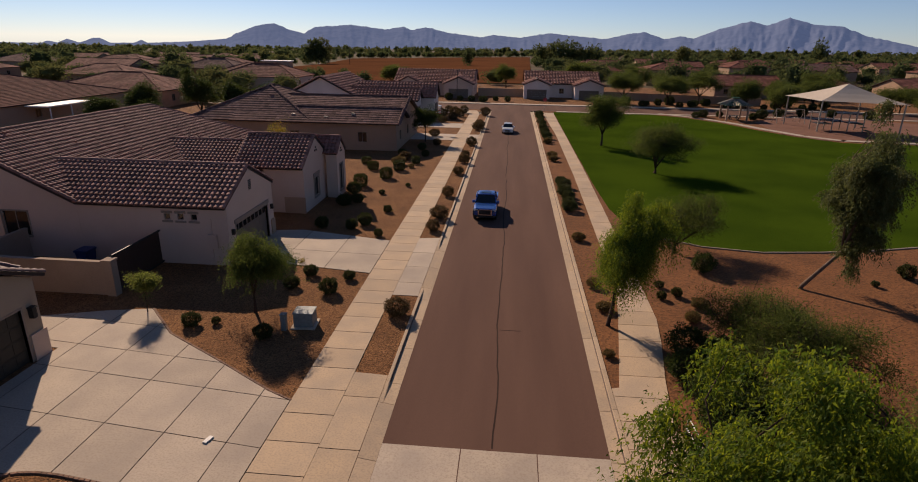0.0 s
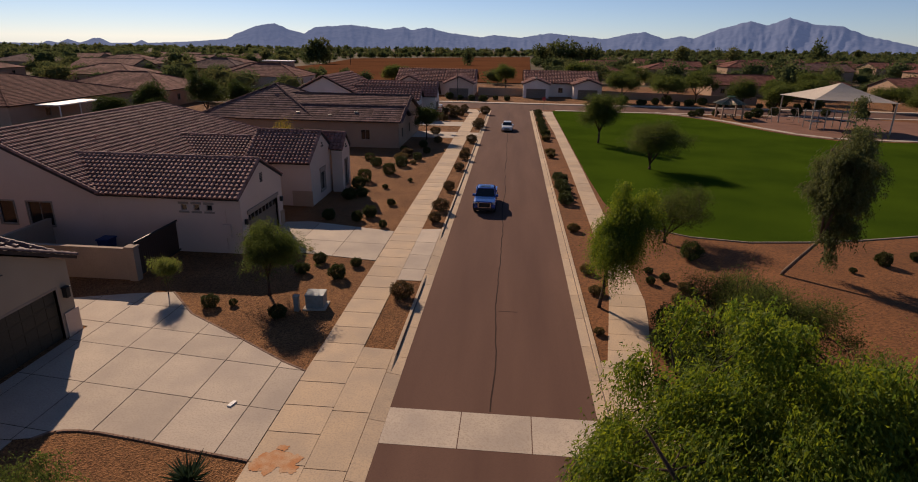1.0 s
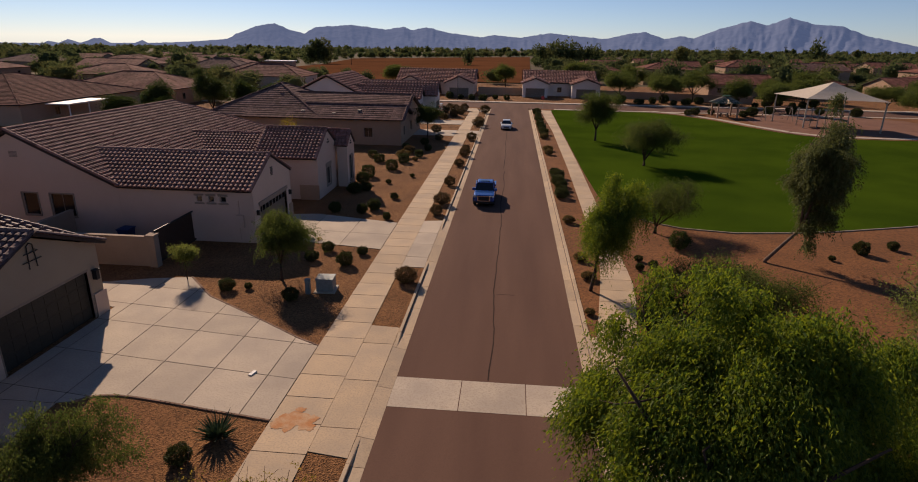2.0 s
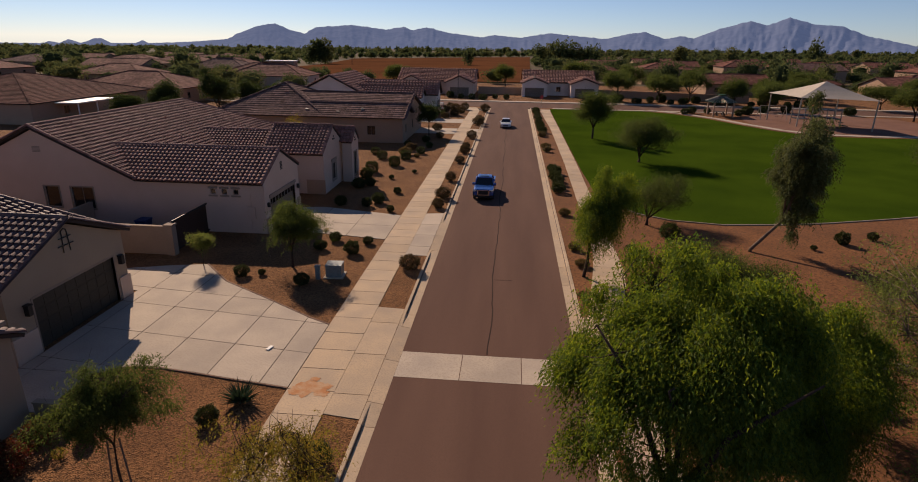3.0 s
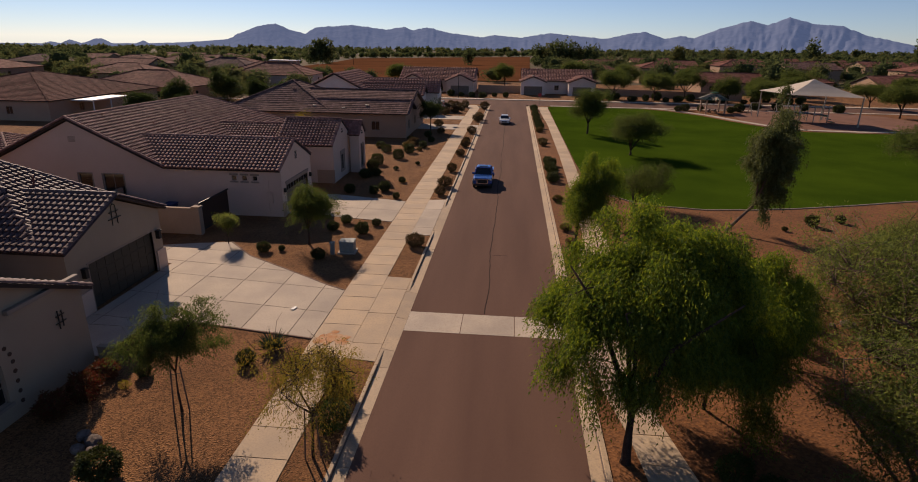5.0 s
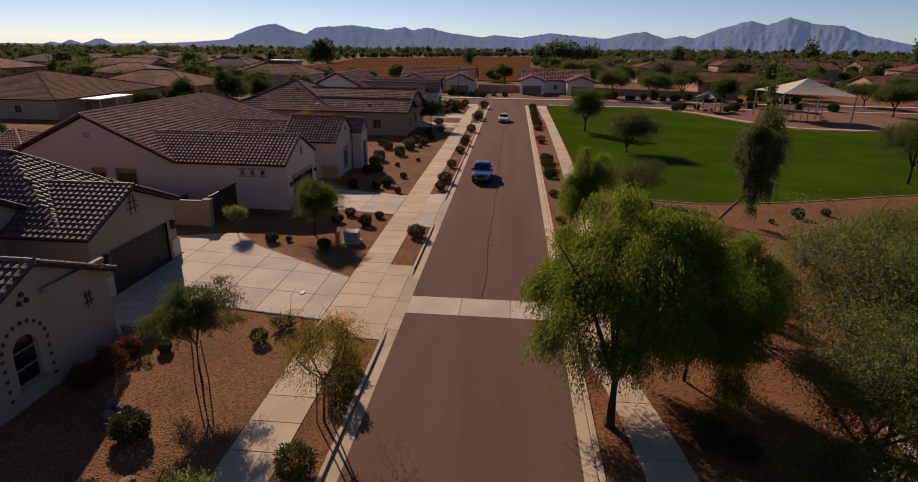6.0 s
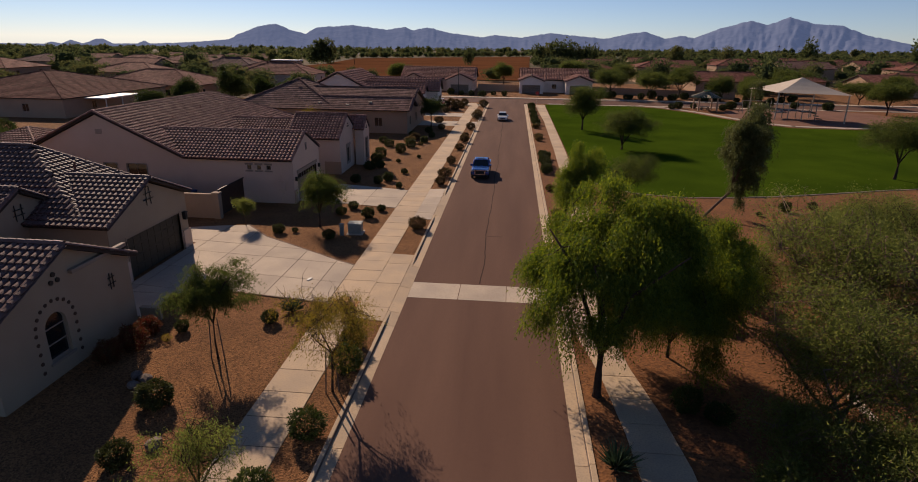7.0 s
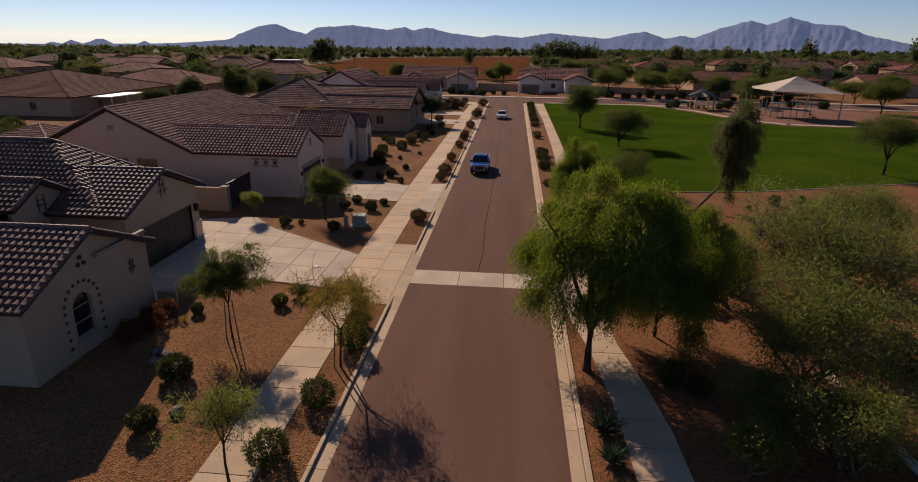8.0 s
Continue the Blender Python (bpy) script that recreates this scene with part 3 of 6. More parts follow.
def window(parent, m, u0, u1, z0, z1, frame_mat=TRIM, bars=1, deep=0.09, trim=0.0, sill=True):
    """A recessed window in a wall's plane m: frame, pane, sill, and a raised surround."""
    win = put("window", None, parent, m=m)
    f = 0.05
    part("frame", boxes((u0, u0 + f, deep - 0.03, deep + 0.04, z0, z1), (u1 - f, u1, deep - 0.03, deep + 0.04, z0, z1), (u0 + f, u1 - f, deep - 0.03, deep + 0.04, z0, z0 + f),
                        (u0 + f, u1 - f, deep - 0.03, deep + 0.04, z1 - f, z1), *[((u0 + u1) / 2 - 0.02, (u0 + u1) / 2 + 0.02, deep - 0.02, deep + 0.03, z0 + f, z1 - f)] * bars), frame_mat, win)
    part("pane", boxes((u0 + f, u1 - f, deep, deep + 0.015, z0 + f, z1 - f)), GLASS, win)
    # dark sheet behind the glass, the unlit room's shade put into its colour
    part("blind", boxes((u0, u1, deep + 0.16, deep + 0.18, z0, z1)), DARKROOM, win)
    if trim:
        t = trim
        for nm, bx in (("jamb", (u0 - t, u0 - 0.002, -0.05, 0.04, z0 - t, z1 + t)), ("jamb", (u1 + 0.002, u1 + t, -0.05, 0.04, z0 - t, z1 + t)),
                       ("lintel", (u0 - 0.002, u1 + 0.002, -0.05, 0.04, z1 + 0.002, z1 + t)), ("sill", (u0 - 0.002, u1 + 0.002, -0.07, 0.04, z0 - t, z0 - 0.002))):
            part(nm, boxes(bx), TRIM, win)
    return win


DARKROOM = mat("dark_room", (0.03, 0.027, 0.024), (0.02, 0.018, 0.016), rough=1, bump=0)


def garage_door(parent, m, u0, u1, z1, material, rows=4, cols=8, lights=False):
    door = put("garage_door", None, parent, m=m)
    h = z1 / rows
    w = (u1 - u0) / cols
    for r in range(rows):
        bm = boxes((u0, u1, 0.15, 0.19, r * h + 0.006, (r + 1) * h - 0.006))
        for c in range(cols):
            box_at(bm, u0 + c * w + 0.07, u0 + (c + 1) * w - 0.07, 0.135, 0.15, r * h + 0.07, (r + 1) * h - 0.07)
        panel = part("door_panel", bm, material, door)
        if lights and r == rows - 1:
            for c in range(cols):
                part("pane", boxes((u0 + c * w + 0.09, u0 + (c + 1) * w - 0.09, 0.125, 0.136, r * h + 0.1, (r + 1) * h - 0.1)), GLASS, panel)
    part("door_frame", boxes((u0 - 0.1, u0, -0.02, 0.14, -0.1, z1 + 0.1), (u1, u1 + 0.1, -0.02, 0.14, -0.1, z1 + 0.1), (u0, u1, -0.02, 0.14, z1, z1 + 0.1)), TRIM, door)
    return door


# one barrel roof tile: an arched shell with a thick butt edge; x along the eave, y up the slope
TW, TL = 0.335, 0.40
def tile_shape(w, l, seg=5, rise=0.085):
    rise = rise * w / 0.335
    v, f = [], []
    for y, up in ((0, 0.092 * l / 0.40), (l * 1.08, 0.004)):
        for k in range(seg + 1):
            a = math.pi * k / seg
            v.append((-math.cos(a) * w * 0.42, y, up + math.sin(a) * rise))
    for k in range(seg + 1):
        a = math.pi * k / seg
        v.append((-math.cos(a) * w * 0.33, 0, 0.005 + math.sin(a) * rise * 0.75))
    n = seg + 1
    for k in range(seg):
        f.append((k, k + 1, n + k + 1, n + k))
        f.append((2 * n + k, 2 * n + k + 1, k + 1, k))
    # the pan beside the barrel
    b = len(v)
    v += [(w * 0.36, 0, 0.022), (w * 0.64, 0, 0.022), (w * 0.64, l * 1.08, 0.003), (w * 0.36, l * 1.08, 0.003), (w * 0.36, 0, 0.0), (w * 0.64, 0, 0.0)]
    f += [(b, b + 1, b + 2, b + 3), (b + 4, b + 5, b + 1, b)]
    return np.array(v), f


def flat_shape(w, l):
    """A flat slab tile with a low roll."""
    v = np.array([(-w * 0.49, 0, 0.055), (w * 0.49, 0, 0.055), (w * 0.49, l * 1.05, 0.006), (-w * 0.49, l * 1.05, 0.006), (-w * 0.49, 0, 0.0), (w * 0.49, 0, 0.0), (-w * 0.2, 0, 0.075), (-w * 0.2, l * 1.05, 0.028)])
    return v, [(0, 6, 7, 3), (6, 1, 2, 7), (4, 5, 1, 6), (4, 6, 0)]


def inside(p, poly):
    return all((b[0] - a[0]) * (p[1] - a[1]) - (b[1] - a[1]) * (p[0] - a[0]) > -0.02 for a, b in zip(poly, poly[1:] + poly[:1]))


class Roof:
    """Collects sloping planes of one house: a deck, tiles, and ridge and edge caps."""

    def __init__(self, house, material, label="", flat=False, single=0, tile=(TW, TL), one=None):
        self.house, self.material, self.single, self.one = house, material, single, one or TILE
        self.ob = put("roof", None, house, label)
        self.cells, self.caps, self.dim = [], [], tile
        self.shape = flat_shape(*tile) if flat else tile_shape(*tile)

    def plane(self, *pts, rake=()):
        """A convex sloping face; the first two points run along its eave, outside seen counter-clockwise from above."""
        pts = [Vector(p) for p in pts]
        u = (pts[1] - pts[0]).normalized()
        n = (pts[1] - pts[0]).cross(pts[-1] - pts[0]).normalized()
        if n.z < 0:
            n = -n
        v = n.cross(u)
        o = pts[0]
        flat = [((p - o).dot(u), (p - o).dot(v)) for p in pts]
        if sum(a[0] * b[1] - b[0] * a[1] for a, b in zip(flat, flat[1:] + flat[:1])) < 0:
            flat = flat[::-1]
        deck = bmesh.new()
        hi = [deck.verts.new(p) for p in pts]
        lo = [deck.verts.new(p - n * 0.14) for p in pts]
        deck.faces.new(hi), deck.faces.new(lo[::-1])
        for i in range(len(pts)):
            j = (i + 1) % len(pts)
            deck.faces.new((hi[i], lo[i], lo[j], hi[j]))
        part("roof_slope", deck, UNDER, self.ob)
        us, vs = [p[0] for p in flat], [p[1] for p in flat]
        w, l = self.dim
        row = 0
        y = min(vs) - 0.04
        while y < max(vs) - l * 0.4:
            x = min(us) + w * 0.5
            while x < max(us):
                if inside((x, y + l * 0.5), flat):
                    self.cells.append((o + u * x + v * y, u, v, n))
                x += w
            y += l
            row += 1

    def cap(self, a, b):
        self.caps.append((Vector(a), Vector(b)))

    def done(self):
        rng = random.Random(len(self.cells))
        V, F = self.shape
        cells = sorted(self.cells, key=lambda c: -c[0].x - 0.4 * abs(c[0].y - 8)) if self.single else self.cells
        if self.single:
            me = mesh("roof_tile", V, F, self.one)
            for o, u, v, n in cells[: self.single]:
                r = rng.uniform(-0.012, 0.012)
                put("roof_tile", me, self.ob, m=Matrix.Translation(o + n * rng.uniform(0, 0.008)) @ (Matrix((u, v, n)).transposed()).to_4x4() @ Matrix.Rotation(r, 4, "Z"))
        rest = cells[self.single:]
        if rest:
            O = np.array([c[0] for c in rest])
            B = np.array([[c[1], c[2], c[3]] for c in rest])
            O = O + B[:, 2] * np.random.default_rng(3).uniform(0, 0.008, len(rest))[:, None]
            P = (np.einsum("ij,njk->nik", V, B) + O[:, None]).reshape(-1, 3)
            k = len(V)
            faces = [tuple(i + n * k for i in f) for n in range(len(rest)) for f in F]
            tagged(put("tile_field", mesh("tile_field", P, faces, self.material), self.ob), kind="stuff")
        bm = bmesh.new()
        for a, b in self.caps:
            d = (b - a).normalized()
            n = max(1, round((b - a).length / 0.40))
            s = (b - a) / n
            side = d.cross(Vector((0, 0, 1))).normalized()
            up = side.cross(d)
            for i in range(n):
                p, q = a + s * i, a + s * (i + 1.08)
                rows = []
                for e, r in ((p, 0.155), (q, 0.125)):
                    rows.append([bm.verts.new(e + side * math.cos(t) * r + up * (math.sin(t) * r * 0.85 + 0.02)) for t in [math.pi * k / 5 - 0.0 for k in range(6)]])
                for k in range(5):
                    bm.faces.new((rows[0][k], rows[0][k + 1], rows[1][k + 1], rows[1][k]))
                bm.faces.new(rows[0][::-1])
        if self.caps:
            tagged(part("ridge_tiles", bm, self.material, self.ob, smooth=False), kind="stuff")


def gable_x(roof, x_front, x_back_eave, x_back_ridge, ys, yn, ze, zr, front=True):
    """A gable roof whose ridge runs along x, its gable towards +x."""
    ym = (ys + yn) / 2
    roof.plane((x_back_eave, ys, ze), (x_front, ys, ze), (x_front, ym, zr), (x_back_ridge, ym, zr))
    roof.plane((x_front, yn, ze), (x_back_eave, yn, ze), (x_back_ridge, ym, zr), (x_front, ym, zr))
    roof.cap((x_back_ridge, ym, zr + 0.05), (x_front, ym, zr + 0.05))
    if front:
        roof.cap((x_front - 0.08, ys, ze + 0.02), (x_front - 0.08, ym, zr + 0.02))
        roof.cap((x_front - 0.08, yn, ze + 0.02), (x_front - 0.08, ym, zr + 0.02))


def hip(roof, x0, x1, y0, y1, ze, zr, axis="x", caps=True, run=0.0):
    """A plain hip roof over a rectangle."""
    if axis == "x":
        r = run or (y1 - y0) / 2
        a, b = (x0 + r, (y0 + y1) / 2, zr), (x1 - r, (y0 + y1) / 2, zr)
    else:
        r = (x1 - x0) / 2
        a, b = (x0 + r, y0 + r, zr), (x0 + r, y1 - r, zr)
    c = [(x0, y0, ze), (x1, y0, ze), (x1, y1, ze), (x0, y1, ze)]
    if axis == "x":
        roof.plane(c[0], c[1], b, a), roof.plane(c[1], c[2], b), roof.plane(c[2], c[3], a, b), roof.plane(c[3], c[0], a)
        ends = ((c[0], a), (c[3], a), (c[1], b), (c[2], b))
    else:
        roof.plane(c[0], c[1], a), roof.plane(c[1], c[2], b, a), roof.plane(c[2], c[3], b), roof.plane(c[3], c[0], a, b)
        ends = ((c[0], a), (c[1], a), (c[2], b), (c[3], b))
    if caps:
        up = lambda p: (p[0], p[1], p[2] + 0.04)
        roof.cap(up(a), up(b))
        for p, q in ends:
            roof.cap(up(p), up(q))

# ---- the pale stucco house with the two gabled wings ----
def pale_house():
    h = thing("house", "pale pinkish stucco house with brown barrel-tile gables and hip roof", "house", group="houses along the street")
    roof = Roof(h, TILE_J, "brown barrel-tile roof", single=0)
    s = (7.45 - 3.8) / 7.6                      # slope of the main block
    # main block: gable towards the near side, hip at the far end
    xr, xe, xw, yn, yr, zr, ze = -34.1, -26.5, -41.7, 32.5, 53.4, 7.45, 3.8
    roof.plane((xe, yn, ze), (xe, yr + 7.5, ze), (xr, yr, zr), (xr, yn, zr))
    roof.plane((xw, yr + 7.5, ze), (xw, yn, ze), (xr, yn, zr), (xr, yr, zr))
    roof.plane((xe, yr + 7.5, ze), (xw, yr + 7.5, ze), (xr, yr, zr))
    for a, b in (((xr, yn, zr), (xr, yr, zr)), ((xr, yr, zr), (xe, yr + 7.5, ze)), ((xe, yn + 0.08, ze), (xr, yn + 0.08, zr)), ((xw, yn + 0.08, ze), (xr, yn + 0.08, zr))):
        roof.cap((a[0], a[1], a[2] + 0.05), (b[0], b[1], b[2] + 0.05))
    # garage wing
    zg = 5.68
    gable_x(roof, -17.04, xe, xe - (zg - ze) / s, 32.5, 40.1, ze, zg)
    # entry wing, higher at the street and lower behind
    gable_x(roof, -16.44, -22.2, -22.2, 44.5, 51.75, 3.75, 5.9)
    roof.cap((-22.1, 44.5, 3.77), (-22.1, 48.12, 5.92))
    z2 = 5.25
    gable_x(roof, -22.2, xe, xe - (z2 - ze) / s, 45.3, 51.2, ze, z2, front=False)
    # porch
    gable_x(roof, -15.24, -16.3, -18.2, 50.1, 53.05, 4.0, 5.3)
    # fill between the wings
    roof.plane((-20.0, 40.3, 3.4), (-20.0, 45.2, 3.4), (xe + 0.2, 45.2, 3.85), (xe + 0.2, 40.3, 3.85))
    roof.done()
    # walls
    W = STUCCO
    _, m = wall(h, (-41.3, 32.9), (-26.8, 32.9), 3.75, W, [(9.3, 11.05, 1.35, 3.0), (7.2, 8.35, 1.4, 3.0)], (7.2, 7.22))
    window(h, m, 9.3, 11.05, 1.35, 3.0, trim=0.08)
    window(h, m, 7.2, 8.35, 1.4, 3.0, trim=0.08, bars=0)
    part("vent", boxes(*[(6.9, 7.5, -0.03, 0.0, 5.55 + k * 0.09, 5.6 + k * 0.09) for k in range(5)]), TRIM, h, m=m)
    small = [(5.65 + k * 0.86, 6.05 + k * 0.86, 2.85, 3.25) for k in range(3)]
    _, m = wall(h, (-26.8, 32.9), (-17.1, 32.9), 3.75, W, small)
    for o in small:
        window(h, m, *o, bars=0, trim=0.0)
        part("lintel", boxes((o[0] - 0.14, o[1] + 0.14, -0.06, -0.002, 3.28, 3.42)), TRIM, h, m=m)
        part("sill", boxes((o[0] - 0.14, o[1] + 0.14, -0.06, -0.002, 2.69, 2.81)), TRIM, h, m=m)
    part("meter_box", boxes((8.4, 8.95, -0.16, -0.002, 1.1, 2.0), (8.45, 8.6, -0.1, -0.002, 0.2, 1.1), (8.62, 8.66, -0.05, -0.002, 2.0, 3.0)), STUCCO, h, m=m)
    _, m = wall(h, (-17.1, 32.9), (-17.1, 39.9), 3.75, W, [(1.05, 5.95, -0.25, 2.35)], (3.42, 5.53))
    garage_door(h, m, 1.05, 5.95, 2.35, DOOR_T, lights=True)
    part("arch", boxes((0.85, 6.15, -0.07, -0.002, 2.47, 2.7)), TRIM, h, m=m)
    part("vent", boxes(*[(3.3, 3.7, -0.03, -0.002, 4.1 + k * 0.11, 4.17 + k * 0.11) for k in range(6)]), IRON, h, m=m)
    for bx in ((-0.02, 0.6, -0.08, -0.002, -0.1, 1.1), (6.4, 7.02, -0.08, -0.002, -0.1, 1.1)):
        part("base_course", boxes(bx), STUCCO_C, h, m=m)
    for u in (0.45, 6.55):
        part("wall_lamp", boxes((u - 0.09, u + 0.09, -0.2, -0.002, 1.9, 2.25)), IRON, h, m=m, bevel=0.02)
    wall(h, (-17.1, 39.9), (-19.8, 39.9), 3.75, W)
    wall(h, (-19.8, 40.1), (-19.8, 45.1), 3.4, W)
    _, m = wall(h, (-19.8, 44.95), (-16.5, 44.95), 3.7, W)
    part("base_course", boxes((1.6, 3.36, -0.08, -0.002, -0.1, 1.3)), STUCCO_C, h, m=m)
    _, m = wall(h, (-16.5, 44.95), (-16.5, 51.5), 3.7, W, [(2.5, 3.7, 0.75, 2.35)], (3.2, 5.74))
    window(h, m, 2.5, 3.7, 0.75, 2.35, bars=1, trim=0.14)
    part("arch", boxes((2.3, 3.9, -0.07, -0.002, 2.52, 2.8)), TRIM, h, m=m)
    # solid pipe ends, coloured black for the shade inside the holes
    for a, b in ((3.27, 4.9), (3.07, 4.65), (3.47, 4.65)):
        part("clay_pipe", tube([(a, -0.06, b), (a, 0.02, b)], [0.09, 0.09], 8), IRON, h, m=m)
    wall(h, (-16.3, 50.3), (-15.3, 50.3), 3.9, W)
    _, m = wall(h, (-15.3, 50.3), (-15.3, 52.9), 3.9, W, [(0.75, 1.75, 0.5, 2.9)], (1.3, 5.1))
    window(h, m, 0.75, 1.75, 0.5, 2.9, bars=1, trim=0.1)
    # black ends again, painting the shade of the open pipes
    for a, b in ((1.3, 4.3), (1.12, 4.08), (1.48, 4.08)):
        part("clay_pipe", tube([(a, -0.06, b), (a, 0.02, b)], [0.08, 0.08], 8), IRON, h, m=m)
    wall(h, (-15.3, 52.9), (-27, 52.9), 3.5, W)
    wall(h, (-26.8, 52.9), (-26.8, 60.4), 3.75, W)
    wall(h, (-26.8, 60.4), (-41.3, 60.4), 3.75, W)
    wall(h, (-41.3, 60.4), (-41.3, 32.9), 3.75, W)
    # vent pipes on the roof
    for x, y, z in ((-31.2, 39.5, 5.95), (-31.8, 46, 6.25), (-33.4, 36, 7.0), (-29.0, 43.5, 4.9)):
        part("vent_pipe", tube([(x, y, z - 0.2), (x, y, z + 0.45)], [0.06, 0.06], 8), TILE, h)


pale_house()


# ---- the olive stucco house by the wide driveway ----
def olive_house():
    h = thing("house", "olive-beige stucco house with dark garage door, arched window and tiled gables", "house", group="houses along the street")
    roof = Roof(h, TILE_O, "dark brown barrel-tile roof", single=300, one=TILE_OS)
    # garage wing
    gable_x(roof, -20.05, -26.4, -29.0, 13.35, 22.0, 3.72, 5.55)
    # street room wing
    gable_x(roof, -16.75, -27.0, -27.0, 1.95, 10.75, 3.42, 5.4)
    # entry
    gable_x(roof, -24.6, -27.5, -29, 11.0, 15.6, 4.55, 5.75)
    # main block
    x0, x1, y0, y1, ze, zr = -47.0, -21.4, 13.5, 22.2, 3.7, 7.0
    top = (-28.3, 18.9, zr)
    roof.plane((x0, y0, ze), (x1, y0, ze), top, (x0, 18.9, zr))
    roof.plane((x1, y0, ze), (x1, y1, ze), top)
    roof.plane((x1, y1, ze), (x0, y1, ze), (x0, 18.9, zr), top)
    roof.cap((x0, 18.9, zr + 0.05), (top[0], top[1], zr + 0.05))
    roof.cap((x1, y1, ze + 0.05), (top[0], top[1], zr + 0.05))
    # rear block behind the street room
    roof.plane((x0, 1.6, 3.5), (-26.6, 1.6, 3.5), (-26.6, 7.6, 5.6), (x0, 7.6, 5.6))
    roof.plane((-26.6, 13.6, 3.5), (x0, 13.6, 3.5), (x0, 7.6, 5.6), (-26.6, 7.6, 5.6))
    roof.cap((x0, 7.6, 5.65), (-26.6, 7.6, 5.65))
    roof.done()
    W = STUCCO_B
    # garage front
    _, m = wall(h, (-20.4, 13.75), (-20.4, 21.65), 3.65, W, [(1.45, 6.95, -0.25, 2.5)], (3.95, 5.3))
    garage_door(h, m, 1.45, 6.95, 2.5, DOOR_D, cols=8)
    for bx in ((-0.08, 1.3, -0.09, -0.002, -0.1, 1.2), (7.1, 7.98, -0.09, -0.002, -0.1, 1.2)):
        part("base_course", boxes(bx), STUCCO, h, m=m)
    for u in (1.0, 7.4):
        part("wall_lamp", boxes((u - 0.11, u + 0.11, -0.24, -0.002, 1.95, 2.4), (u - 0.15, u + 0.15, -0.28, -0.002, 2.41, 2.47)), IRON, h, m=m)
    bm = bmesh.new()
    for du in (-0.22, 0.22):
        tube([(3.95 + du, -0.05, 3.9), (3.95 + du * 0.75, -0.05, 4.95)], [0.025, 0.025], 6, bm)
    for z, w in ((4.25, 0.5), (4.62, 0.38)):
        tube([(3.95 - w, -0.05, z), (3.95 + w, -0.05, z)], [0.025, 0.025], 6, bm)
    tube([(3.95 - 0.17, -0.05, 4.95), (3.95, -0.05, 5.05), (3.95 + 0.17, -0.05, 4.95)], [0.025] * 3, 6, bm)
    part("iron_ornament", bm, IRON, h, "black wrought-iron gable ornament", m)
    wall(h, (-20.4, 21.65), (-46.5, 21.65), 3.6, W)
    wall(h, (-27, 13.75), (-20.4, 13.75), 3.65, W)
    # street room with the arched window
    u0, u1, za, zb = 2.55, 3.75, 0.75, 2.15
    _, m = wall(h, (-17.05, 2.3), (-17.05, 10.4), 3.4, W, [(u0, u1, za, 2.75)], (4.05, 5.25), thick=0.28)
    # rounded head
    bm = bmesh.new()
    uc, r = (u0 + u1) / 2, (u1 - u0) / 2
    arc = [(uc + r * math.cos(math.pi * k / 12), zb + r * math.sin(math.pi * k / 12)) for k in range(13)]
    for (a, b), (c, d) in zip(arc, arc[1:]):
        v = [bm.verts.new(p) for p in ((a, 0.001, b), (c, 0.001, d), (c, 0.001, 2.75), (a, 0.001, 2.75), (a, 0.27, b), (c, 0.27, d), (c, 0.27, 2.75), (a, 0.27, 2.75))]
        for f in ((0, 1, 2, 3), (4, 5, 1, 0)):
            bm.faces.new([v[i] for i in f])
    part("arch", bm, W, h, m=m)
    win = put("window", None, h, m=m)
    part("pane", boxes((u0, u1, 0.16, 0.175, za, 2.75)), GLASS, win)
    part("frame", boxes((u0, u0 + 0.05, 0.12, 0.16, za, 2.7), (u1 - 0.05, u1, 0.12, 0.16, za, 2.7), (u0, u1, 0.12, 0.16, za, za + 0.05), (u0, u1, 0.125, 0.158, 1.4, 1.45), (u0, u1, 0.125, 0.158, 2.1, 2.15)), TRIM, win)
    part("sill", boxes((u0 - 0.1, u1 + 0.1, -0.08, 0.1, za - 0.12, za - 0.002)), TRIM, win)
    # inset clay discs round the window, and three near the peak
    for k in range(19):
        if k < 4 or k > 14:
            z = 0.55 + (k if k < 4 else 18 - k) * 0.42
            u = uc + (1.08 if k < 4 else -1.08)
        else:
            a = math.pi * (k - 4) / 10
            u, z = uc + 1.08 * math.cos(a), 2.2 + 1.08 * math.sin(a)
        part("clay_disc", tube([(u, -0.025, z), (u, 0.02, z)], [0.085, 0.085], 8), GATE, h, m=m)
    # pipe ends here too get black for their holes' shade
    for u, z in ((uc + 0.35, 4.3), (uc + 0.17, 4.0), (uc + 0.53, 4.0)):
        part("clay_pipe", tube([(u, -0.06, z), (u, 0.02, z)], [0.11, 0.11], 8), IRON, h, m=m)
    part("ledge", boxes((4.3, 7.9, -0.22, -0.002, 4.02, 4.2)), TRIM, h, m=m, bevel=0.03)
    part("iron_ornament", boxes((6.6, 6.64, -0.06, -0.03, 2.3, 3.1), (6.8, 6.84, -0.06, -0.03, 2.35, 3.05), (6.45, 7.0, -0.06, -0.03, 2.55, 2.59), (6.5, 6.95, -0.06, -0.03, 2.85, 2.89)), IRON, h, m=m)
    wall(h, (-27, 2.3), (-17.05, 2.3), 3.4, W)
    wall(h, (-17.05, 10.4), (-27, 10.4), 3.4, W)
